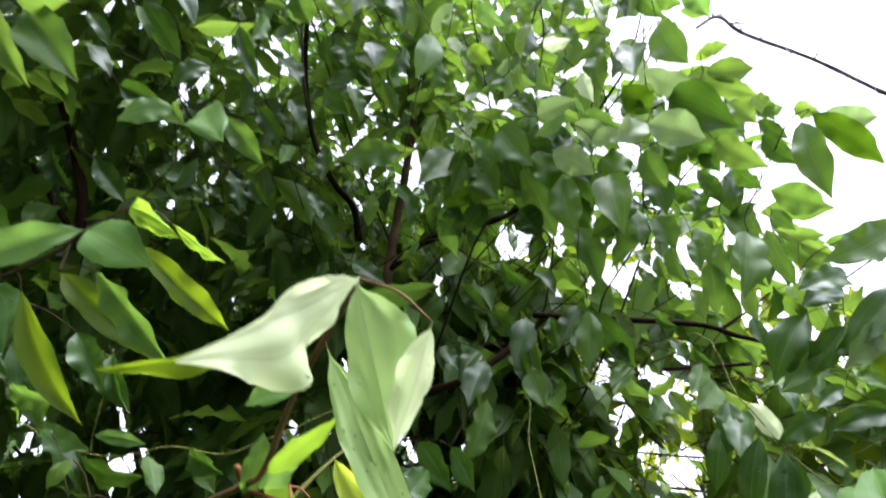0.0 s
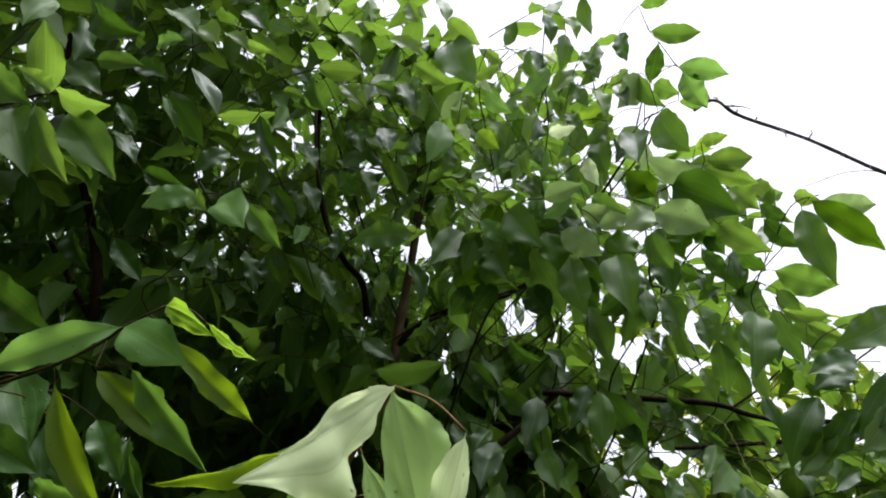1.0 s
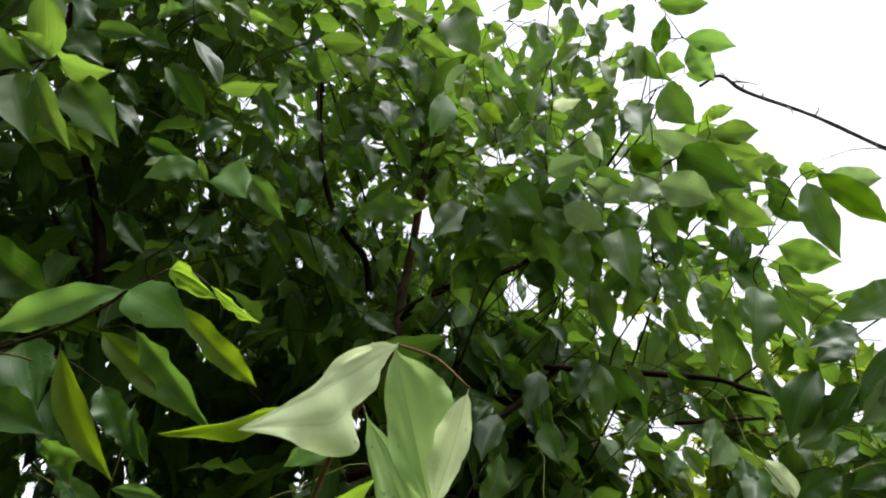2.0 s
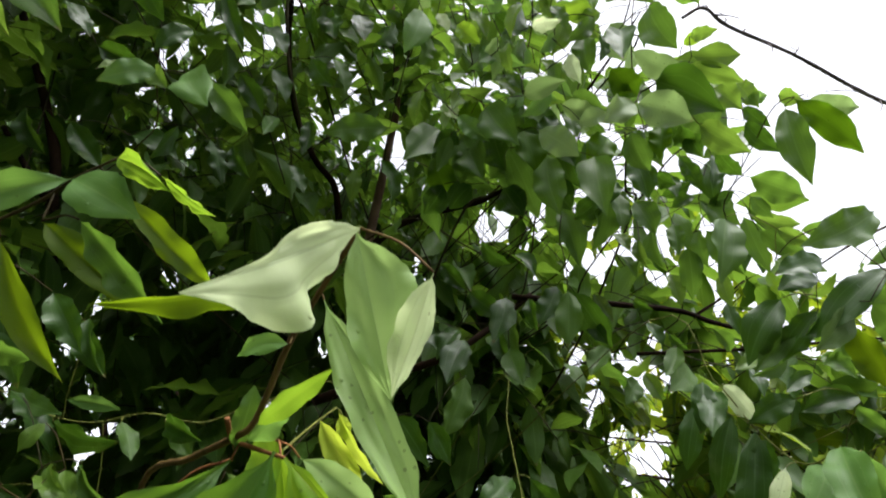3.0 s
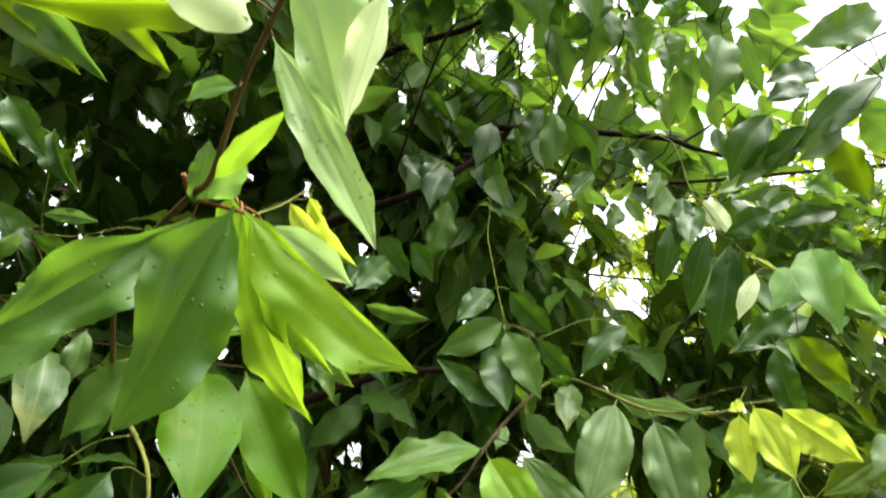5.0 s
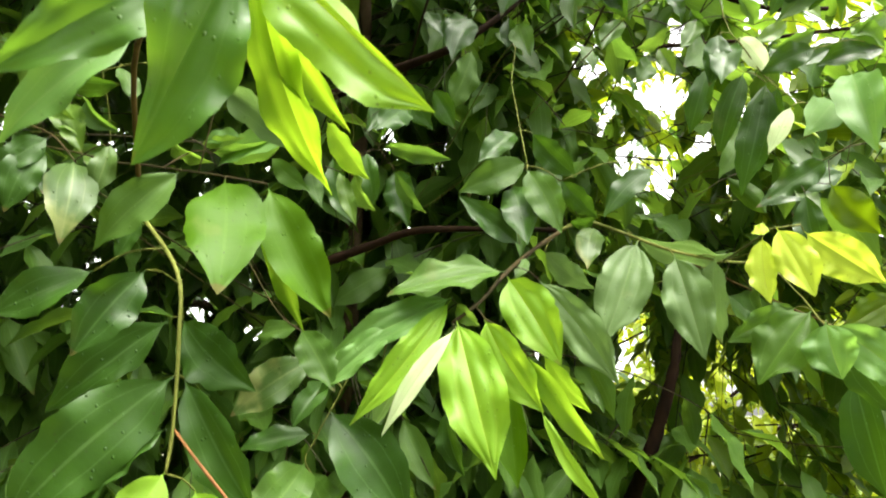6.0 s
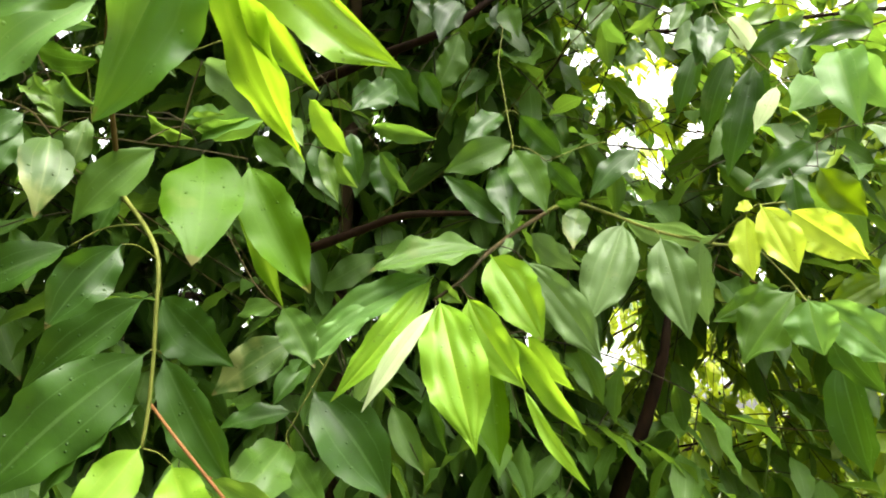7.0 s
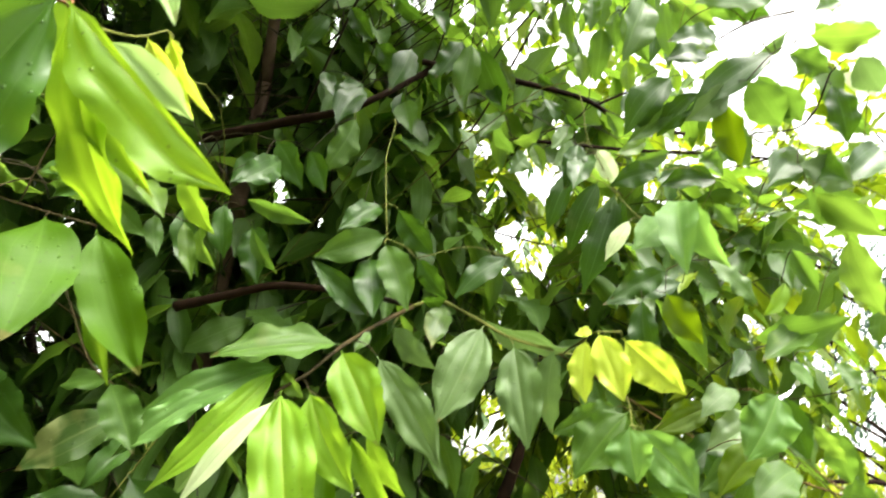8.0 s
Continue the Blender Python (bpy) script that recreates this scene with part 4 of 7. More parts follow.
sprig([(-0.28, 1.1, 2.051), (-0.107, 1.073, 2.062), (0.105, 0.951, 2.121), (0.143, 0.865, 2.151), (0.222, 0.75, 2.212), (0.269, 0.687, 2.242), (0.337, 0.679, 2.261)], 0.0017, 0.0012, twig_dark, [
    (0.266, 0.681, 2.22, 0.287, 0.693, 2.168, 0.025, 41, 0.06, 0.25, 0),
    (0.311, 0.684, 2.223, 0.303, 0.699, 2.147, 0.033, 15, 0.06, 0.25, 0),
    (0.243, 0.73, 2.193, 0.287, 0.712, 2.204, 0.021, 65, 0.06, 0.25, 0),
    (0.234, 0.705, 2.218, 0.257, 0.695, 2.174, 0.022, 59, 0.06, 0.25, 0),
    (0.26, 0.725, 2.099, 0.261, 0.756, 2.03, 0.032, 28, 0.06, 0.25, 1),
    (0.285, 0.712, 2.116, 0.323, 0.723, 2.048, 0.034, 55, 0.06, 0.25, 1),
    (0.24, 0.701, 2.121, 0.236, 0.698, 2.064, 0.024, 25, 0.06, 0.25, 1),
])
sprig([(-0.28, 1.1, 2.467), (-0.308, 0.916, 2.523), (-0.343, 0.603, 2.634), (-0.342, 0.608, 2.567), (-0.339, 0.66, 2.468), (-0.326, 0.746, 2.38)], 0.0017, 0.0032, twig_dark, [
    (-0.135, 0.573, 2.197, -0.221, 0.561, 2.182, 0.038, -47, 0.08, 0.25, 1),
    (-0.192, 0.575, 2.216, -0.117, 0.579, 2.208, 0.027, 96, 0.08, 0.25, 2),
    (-0.311, 0.518, 2.448, -0.25, 0.456, 2.435, 0.038, 124, 0.08, 0.25, 1),
    (-0.264, 0.427, 2.405, -0.196, 0.441, 2.402, 0.03, 100, 0.08, 0.25, 2),
    (-0.392, 0.427, 2.311, -0.3, 0.431, 2.307, 0.026, 108, 0.08, 0.25, 2),
    (-0.226, 0.524, 2.382, -0.208, 0.515, 2.312, 0.031, 14, 0.08, 0.25, 0),
    (-0.089, 0.504, 2.351, -0.111, 0.507, 2.264, 0.039, -31, 0.08, 0.25, 6),
    (-0.151, 0.515, 2.477, -0.129, 0.49, 2.374, 0.046, 23, 0.08, 0.25, 1),
] + [
    (-0.07, 0.451, 2.484, -0.039, 0.452, 2.356, 0.057, 33, 0.08, 0.25, 1),
    (-0.076, 0.429, 2.506, -0.028, 0.446, 2.449, 0.033, 67, 0.08, 0.25, 2),
])
sprig([(-0.28, 1.1, 2.167), (-0.13, 1.051, 2.185), (0.054, 0.903, 2.252), (0.038, 0.81, 2.267), (0.015, 0.718, 2.288), (-0.007, 0.642, 2.291), (0.061, 0.588, 2.285)], 0.0014, 0.0008, twig_dark, [
    (0.04, 0.543, 2.212, 0.088, 0.502, 2.188, 0.027, 84, 0.08, 0.25, 14),
    (0.055, 0.504, 2.3, 0.09, 0.482, 2.278, 0.02, 102, 0.08, 0.25, 4),
    (0.098, 0.514, 2.252, 0.109, 0.521, 2.202, 0.022, 47, 0.08, 0.25, 4),
    (-0.007, 0.567, 2.224, 0.03, 0.543, 2.124, 0.047, 33, 0.08, 0.25, 1),
    (-0.041, 0.61, 2.216, -0.014, 0.588, 2.112, 0.047, 29, 0.08, 0.25, 1),
    (-0.045, 0.572, 2.257, 0.003, 0.562, 2.251, 0.021, 91, 0.08, 0.25, 2),
    (0.007, 0.553, 2.314, -0.017, 0.53, 2.265, 0.026, -37, 0.08, 0.25, 6),
    (0.097, 0.607, 2.197, 0.1, 0.588, 2.128, 0.031, 38, 0.08, 0.25, 0),
] + [
    (-0.074, 0.615, 2.236, -0.115, 0.577, 2.142, 0.047, -36, 0.08, 0.25, 1),
    (0.067, 0.582, 2.146, 0.075, 0.588, 2.051, 0.041, 23, 0.08, 0.25, 1),
    (0.125, 0.59, 2.147, 0.125, 0.579, 2.04, 0.046, 13, 0.08, 0.25, 1),
    (0.019, 0.607, 2.185, 0.057, 0.668, 2.112, 0.044, 47, 0.08, 0.25, 1),
    (0.067, 0.513, 2.512, 0.036, 0.496, 2.44, 0.035, -30, 0.08, 0.25, 0),
    (-0.026, 0.51, 2.428, 0.009, 0.511, 2.365, 0.031, 66, 0.08, 0.25, 6),
])
sprig([(-0.28, 1.1, 1.979), (-0.121, 0.962, 2.042), (0.073, 0.705, 2.163), (0.082, 0.675, 2.079), (0.086, 0.675, 2.035), (0.085, 0.678, 2.003)], 0.0007, 0.0007, twig_dark, [
    (0.084, 0.668, 1.999, 0.076, 0.673, 1.924, 0.033, 2, 0.05, 0.25, 1),
    (0.075, 0.697, 2.025, 0.046, 0.695, 1.963, 0.03, -8, 0.05, 0.25, 0),
    (0.093, 0.687, 2.01, 0.139, 0.727, 1.945, 0.037, 60, 0.05, 0.25, 0),
    (0.111, 0.714, 1.984, 0.13, 0.707, 1.943, 0.02, 50, 0.05, 0.25, 0),
    (0.011, 0.744, 2.039, -0.01, 0.731, 1.961, 0.035, -3, 0.05, 0.25, 0),
    (-0.048, 0.778, 1.993, -0.07, 0.744, 1.912, 0.039, -9, 0.05, 0.25, 0),
    (0.011, 0.748, 1.961, 0.025, 0.72, 1.898, 0.03, 25, 0.05, 0.25, 1),
])
sprig([(0.3, 1.15, 1.9), (0.463, 0.993, 1.913), (0.663, 0.713, 1.974), (0.584, 0.667, 1.951), (0.491, 0.65, 1.924), (0.399, 0.618, 1.849)], 0.0008, 0.0006, twig_green, [
    (0.415, 0.576, 1.845, 0.358, 0.547, 1.79, 0.033, -1, 0.06, 0.25, 0),
    (0.414, 0.559, 1.833, 0.407, 0.511, 1.785, 0.029, 79, 0.06, 0.25, 0),
    (0.405, 0.553, 1.793, 0.461, 0.543, 1.751, 0.03, 78, 0.06, 0.25, 2),
    (0.478, 0.528, 1.97, 0.401, 0.522, 1.937, 0.032, -19, 0.06, 0.25, 2),
    (0.429, 0.716, 1.69, 0.525, 0.68, 1.718, 0.043, 57, 0.06, 0.25, 1),
    (0.497, 0.706, 1.708, 0.422, 0.686, 1.659, 0.039, 22, 0.06, 0.25, 1),
    (0.377, 0.639, 1.913, 0.381, 0.61, 1.842, 0.033, 53, 0.06, 0.25, 1),
    (0.492, 0.567, 1.86, 0.428, 0.553, 1.802, 0.033, 1, 0.06, 0.25, 0),
] + [
    (0.455, 0.581, 1.765, 0.484, 0.585, 1.691, 0.034, 71, 0.06, 0.25, 2),
])
sprig([(0.3, 1.15, 1.479), (0.391, 0.969, 1.459), (0.501, 0.659, 1.479), (0.436, 0.614, 1.529), (0.403, 0.607, 1.554), (0.387, 0.619, 1.582)], 0.0008, 0.0007, twig_brown, [
    (0.358, 0.561, 1.605, 0.326, 0.561, 1.548, 0.043, 5, 0.06, 0.25, 6, 0.1, 0.03, 1, 1, 0.03, 0.25, 0.48),
    (0.4, 0.617, 1.614, 0.417, 0.616, 1.556, 0.026, 50, 0.06, 0.25, 0),
    (0.392, 0.599, 1.549, 0.331, 0.566, 1.514, 0.033, 3, 0.06, 0.25, 1),
    (0.442, 0.643, 1.594, 0.464, 0.633, 1.56, 0.018, 74, 0.06, 0.25, 2),
    (0.386, 0.64, 1.553, 0.321, 0.631, 1.523, 0.031, 2, 0.06, 0.25, 1),
    (0.407, 0.667, 1.598, 0.344, 0.661, 1.56, 0.041, 7, 0.06, 0.25, 14, 0.13, 0.01, 1, 1, 0.2, 0.25, 0.49),
    (0.419, 0.582, 1.533, 0.416, 0.531, 1.523, 0.022, 79, 0.06, 0.25, 1),
    (0.379, 0.694, 1.58, 0.323, 0.681, 1.532, 0.032, 10, 0.06, 0.25, 0),
])
sprig([(-0.28, 1.1, 2.427), (-0.229, 0.962, 2.45), (-0.167, 0.704, 2.522), (-0.189, 0.599, 2.527), (-0.213, 0.521, 2.533), (-0.252, 0.445, 2.535), (-0.283, 0.404, 2.574)], 0.0015, 0.0010, twig_dark, [
    (-0.289, 0.397, 2.506, -0.255, 0.4, 2.452, 0.028, 59, 0.12, 0.5, 2),
    (-0.24, 0.422, 2.488, -0.2, 0.427, 2.43, 0.03, 0, 0.07, 0.35, 2),
    (-0.203, 0.403, 2.514, -0.152, 0.424, 2.471, 0.03, 107, 0.1, 0.35, 2),
    (-0.164, 0.438, 2.483, -0.111, 0.443, 2.43, 0.032, 17, 0.07, 0.35, 2),
    (-0.133, 0.466, 2.458, -0.079, 0.486, 2.416, 0.03, 62, -0.04, 0.5, 2),
    (-0.161, 0.483, 2.436, -0.129, 0.495, 2.361, 0.036, -19, 0.07, 0.35, 1),
    (-0.195, 0.481, 2.432, -0.144, 0.5, 2.391, 0.029, 27, 0.07, 0.35, 1),
    (-0.246, 0.474, 2.432, -0.201, 0.491, 2.382, 0.03, 16, 0.07, 0.35, 2),
] + [
    (-0.279, 0.458, 2.444, -0.258, 0.483, 2.373, 0.033, 51, 0.1, 0.35, 1),
    (-0.312, 0.447, 2.449, -0.28, 0.452, 2.405, 0.024, 13, 0.03, 0.2, 0),
    (-0.332, 0.468, 2.424, -0.293, 0.471, 2.398, 0.017, 62, -0.04, 0.5, 2),
    (-0.233, 0.511, 2.394, -0.217, 0.528, 2.331, 0.029, 24, -0.04, 0.5, 0),
    (-0.251, 0.512, 2.391, -0.239, 0.533, 2.341, 0.024, 47, 0.1, 0.35, 0),
    (-0.183, 0.527, 2.385, -0.169, 0.522, 2.316, 0.031, -22, 0.03, 0.2, 0),
    (-0.133, 0.542, 2.377, -0.159, 0.533, 2.321, 0.027, -97, 0.1, 0.35, 0),
    (-0.133, 0.401, 2.527, -0.115, 0.409, 2.467, 0.027, 43, -0.04, 0.5, 2),
] + [
    (-0.184, 0.394, 2.526, -0.197, 0.398, 2.466, 0.027, -67, 0.05, 0.2, 2),
    (-0.252, 0.384, 2.525, -0.262, 0.384, 2.474, 0.023, -74, 0.03, 0.2, 4),
    (-0.082, 0.408, 2.528, -0.074, 0.413, 2.466, 0.027, -16, 0.08, 0.2, 2),
    (-0.349, 0.395, 2.499, -0.298, 0.399, 2.459, 0.028, 39, 0.05, 0.2, 1),
])
sprig([(-0.28, 1.1, 2.297), (-0.161, 0.996, 2.313), (-0.015, 0.78, 2.376), (-0.022, 0.678, 2.397), (-0.032, 0.581, 2.425), (-0.034, 0.514, 2.452), (0.014, 0.484, 2.491)], 0.0014, 0.0009, twig_dark, [
    (-0.04, 0.474, 2.391, -0.017, 0.474, 2.365, 0.015, 15, 0.1, 0.35, 4),
    (-0.057, 0.48, 2.381, -0.039, 0.49, 2.344, 0.016, 26, 0.05, 0.2, 2),
    (-0.028, 0.509, 2.355, -0.003, 0.528, 2.31, 0.024, -7, 0.08, 0.2, 2),
    (-0.069, 0.509, 2.349, -0.054, 0.513, 2.311, 0.018, 5, 0.08, 0.2, 4),
    (-0.08, 0.53, 2.325, -0.096, 0.537, 2.273, 0.024, -57, 0.08, 0.2, 1),
    (-0.055, 0.528, 2.331, -0.045, 0.544, 2.286, 0.021, -31, 0.08, 0.2, 2),
    (-0.001, 0.552, 2.314, -0.03, 0.542, 2.269, 0.023, -97, 0.1, 0.35, 6),
    (0.049, 0.545, 2.329, 0.021, 0.542, 2.273, 0.027, -82, 0.07, 0.35, 1),
] + [
    (0.045, 0.514, 2.362, 0.016, 0.502, 2.285, 0.036, -80, 0.07, 0.35, 0),
    (0.046, 0.57, 2.303, 0.068, 0.565, 2.282, 0.013, 37, 0.03, 0.2, 2),
    (0.022, 0.572, 2.296, 0.042, 0.572, 2.257, 0.019, 16, 0.03, 0.2, 1),
    (-0.029, 0.582, 2.278, -0.053, 0.573, 2.225, 0.025, -20, -0.04, 0.5, 2),
    (-0.063, 0.594, 2.26, -0.046, 0.576, 2.211, 0.023, 5, 0.03, 0.2, 4),
    (0.065, 0.416, 2.469, 0.071, 0.44, 2.415, 0.026, -28, 0.08, 0.2, 0),
    (0.097, 0.426, 2.464, 0.107, 0.436, 2.415, 0.022, -15, 0.1, 0.35, 2),
    (0.036, 0.451, 2.427, 0.051, 0.453, 2.367, 0.027, 6, 0.03, 0.2, 0),
] + [
    (0.079, 0.468, 2.416, 0.058, 0.446, 2.405, 0.014, -89, 0.12, 0.5, 4),
    (0.095, 0.442, 2.446, 0.08, 0.468, 2.386, 0.029, -45, 0.07, 0.35, 1),
    (-0.02, 0.443, 2.426, 0.002, 0.44, 2.385, 0.02, 73, -0.04, 0.5, 2),
    (0.064, 0.488, 2.392, 0.076, 0.492, 2.353, 0.018, 54, -0.04, 0.5, 6),
])
sprig([(-0.28, 1.1, 2.215), (-0.106, 1.014, 2.239), (0.107, 0.821, 2.312), (0.117, 0.706, 2.315), (0.13, 0.594, 2.319), (0.134, 0.526, 2.363), (0.124, 0.474, 2.416)], 0.0013, 0.0008, twig_dark, [
    (0.091, 0.464, 2.349, 0.107, 0.47, 2.301, 0.022, 13, 0.08, 0.2, 1),
    (0.11, 0.435, 2.382, 0.124, 0.446, 2.326, 0.025, 9, 0.03, 0.2, 1),
    (0.082, 0.537, 2.27, 0.084, 0.55, 2.227, 0.019, 21, 0.03, 0.2, 1),
    (0.121, 0.473, 2.343, 0.129, 0.476, 2.281, 0.027, -18, 0.07, 0.35, 2),
    (0.133, 0.433, 2.388, 0.112, 0.429, 2.344, 0.021, -63, 0.08, 0.2, 1),
    (0.152, 0.472, 2.349, 0.158, 0.475, 2.299, 0.022, 3, 0.08, 0.2, 0),
    (0.142, 0.519, 2.299, 0.136, 0.52, 2.241, 0.025, -40, 0.1, 0.35, 0),
    (0.183, 0.466, 2.361, 0.209, 0.482, 2.299, 0.029, 82, 0.12, 0.5, 1),
] + [
    (0.156, 0.568, 2.248, 0.168, 0.557, 2.201, 0.021, 61, 0.12, 0.5, 1),
    (0.131, 0.58, 2.231, 0.162, 0.585, 2.199, 0.02, 56, -0.04, 0.5, 2),
    (0.121, 0.595, 2.214, 0.146, 0.59, 2.186, 0.016, 75, -0.04, 0.5, 1),
    (0.1, 0.581, 2.225, 0.107, 0.583, 2.173, 0.023, -5, 0.03, 0.2, 1),
    (0.08, 0.489, 2.32, 0.097, 0.494, 2.274, 0.021, 12, 0.08, 0.2, 1),
    (0.085, 0.516, 2.292, 0.061, 0.51, 2.252, 0.02, -66, 0.08, 0.2, 6),
])
sprig([(-0.28, 1.1, 2.222), (-0.122, 1.032, 2.236), (0.072, 0.86, 2.298), (0.063, 0.761, 2.322), (0.05, 0.654, 2.361), (0.064, 0.557, 2.392), (0.061, 0.487, 2.437), (0.069, 0.437, 2.476)], 0.0014, 0.0008, twig_dark, [
    (0.076, 0.546, 2.23, 0.035, 0.554, 2.185, 0.026, -75, 0.07, 0.35, 6),
    (0.036, 0.687, 2.294, 0.009, 0.709, 2.237, 0.025, -28, -0.04, 0.5, 2),
    (0.034, 0.496, 2.496, 0.061, 0.522, 2.443, 0.028, -1, 0.08, 0.2, 1),
    (0.128, 0.447, 2.357, 0.098, 0.451, 2.32, 0.018, -59, 0.05, 0.2, 1),
    (0.122, 0.659, 2.249, 0.147, 0.667, 2.216, 0.018, 92, 0.1, 0.35, 1),
    (0.107, 0.469, 2.375, 0.058, 0.465, 2.334, 0.028, -31, 0.12, 0.5, 2),
    (0.024, 0.483, 2.435, 0.051, 0.493, 2.4, 0.02, 9, 0.08, 0.2, 6),
    (0.074, 0.572, 2.275, 0.108, 0.578, 2.245, 0.02, 28, 0.07, 0.35, 6),
] + [
    (0.042, 0.567, 2.275, 0.089, 0.579, 2.241, 0.025, 95, 0.12, 0.5, 6),
    (0.023, 0.502, 2.268, 0.027, 0.518, 2.223, 0.021, 44, 0.12, 0.5, 2),
    (-0.046, 0.606, 2.22, -0.013, 0.618, 2.174, 0.025, 29, 0.05, 0.2, 2),
    (0.012, 0.533, 2.321, -0.014, 0.537, 2.284, 0.02, -76, 0.07, 0.35, 8),
    (-0.002, 0.573, 2.424, -0.044, 0.567, 2.394, 0.022, -99, 0.07, 0.35, 2),
    (-0.002, 0.662, 2.285, -0.011, 0.678, 2.237, 0.02, -13, -0.04, 0.5, 1),
    (0.094, 0.657, 2.364, 0.112, 0.679, 2.315, 0.024, 32, -0.04, 0.5, 1),
    (0.069, 0.546, 2.39, 0.095, 0.565, 2.342, 0.025, -2, 0.08, 0.2, 2),
] + [
    (-0.055, 0.581, 2.187, -0.074, 0.597, 2.138, 0.023, -29, -0.04, 0.5, 1),
    (0.107, 0.633, 2.231, 0.083, 0.65, 2.179, 0.022, -32, 0.05, 0.2, 2),
    (-0.075, 0.565, 2.435, -0.028, 0.588, 2.388, 0.03, 9, 0.08, 0.2, 1),
    (0.045, 0.585, 2.404, 0.014, 0.598, 2.355, 0.025, -86, 0.08, 0.2, 2),
    (-0.062, 0.577, 2.249, -0.067, 0.589, 2.205, 0.019, -58, 0.08, 0.2, 8),
    (-0.059, 0.511, 2.436, -0.1, 0.526, 2.384, 0.027, -65, 0.05, 0.2, 8),
    (0.01, 0.533, 2.292, 0.046, 0.537, 2.264, 0.02, 96, 0.12, 0.5, 6),
    (0.04, 0.56, 2.239, 0.018, 0.567, 2.197, 0.021, -22, 0.03, 0.2, 6),
] + [
    (0.166, 0.592, 2.4, 0.131, 0.601, 2.356, 0.025, -7, 0.12, 0.5, 2),
    (0.087, 0.599, 2.263, 0.099, 0.619, 2.214, 0.023, 69, 0.1, 0.35, 8),
])
sprig([(-0.28, 1.1, 2.216), (-0.1, 1.026, 2.232), (0.121, 0.846, 2.295), (0.136, 0.736, 2.316), (0.153, 0.648, 2.339), (0.128, 0.56, 2.37), (0.15, 0.494, 2.399)], 0.0013, 0.0008, twig_dark, [
    (0.183, 0.495, 2.418, 0.14, 0.499, 2.378, 0.024, -86, 0.07, 0.35, 2),
    (0.064, 0.434, 2.347, 0.02, 0.443, 2.301, 0.025, -68, 0.05, 0.2, 6),
    (0.1, 0.511, 2.329, 0.078, 0.533, 2.273, 0.028, -53, 0.07, 0.35, 2),
    (0.06, 0.616, 2.255, 0.085, 0.641, 2.204, 0.025, 47, 0.03, 0.2, 6),
    (0.115, 0.545, 2.486, 0.084, 0.565, 2.431, 0.022, -36, -0.04, 0.5, 2),
    (-0.046, 0.557, 2.198, -0.005, 0.571, 2.162, 0.025, 41, 0.05, 0.2, 6),
    (0.042, 0.466, 2.295, 0.025, 0.482, 2.245, 0.023, 11, 0.12, 0.5, 2),
    (0.036, 0.543, 2.462, 0.041, 0.56, 2.415, 0.022, 3, 0.05, 0.2, 2),
] + [
    (0.081, 0.554, 2.457, 0.1, 0.573, 2.401, 0.027, 33, -0.04, 0.5, 2),
    (0.137, 0.505, 2.313, 0.097, 0.511, 2.27, 0.022, -58, 0.05, 0.2, 1),
    (0.023, 0.58, 2.406, 0.049, 0.592, 2.367, 0.017, 45, -0.04, 0.5, 8),
    (0.07, 0.566, 2.311, 0.103, 0.577, 2.268, 0.024, 22, 0.07, 0.35, 2),
    (0.205, 0.608, 2.404, 0.2, 0.634, 2.346, 0.028, -40, 0.08, 0.2, 8),
    (0.096, 0.546, 2.467, 0.045, 0.542, 2.434, 0.026, -25, 0.1, 0.35, 2),
    (-0.011, 0.591, 2.212, 0.013, 0.596, 2.182, 0.017, -1, 0.08, 0.2, 2),
    (0.023, 0.507, 2.307, 0.013, 0.52, 2.262, 0.021, -61, 0.08, 0.2, 1),
] + [
    (-0.003, 0.466, 2.42, -0.045, 0.461, 2.389, 0.022, -104, 0.07, 0.35, 2),
    (0.15, 0.645, 2.268, 0.115, 0.641, 2.238, 0.02, -5, 0.1, 0.35, 2),
    (0.014, 0.532, 2.44, 0.006, 0.554, 2.386, 0.023, -21, 0.05, 0.2, 6),
    (0.069, 0.62, 2.341, 0.11, 0.634, 2.303, 0.025, 92, 0.12, 0.5, 2),
    (0.031, 0.546, 2.311, 0.002, 0.559, 2.263, 0.025, -3, 0.12, 0.5, 8),
    (0.014, 0.586, 2.236, 0.038, 0.596, 2.2, 0.019, 77, 0.12, 0.5, 1),
    (-0.088, 0.544, 2.235, -0.1, 0.562, 2.186, 0.023, 12, 0.12, 0.5, 2),
    (0.048, 0.562, 2.341, 0.043, 0.579, 2.292, 0.019, -14, 0.05, 0.2, 6),
] + [
    (-0.078, 0.557, 2.267, -0.059, 0.567, 2.23, 0.015, 30, -0.04, 0.5, 1),
    (0.042, 0.428, 2.394, 0.047, 0.449, 2.343, 0.024, 58, 0.1, 0.35, 1),
])
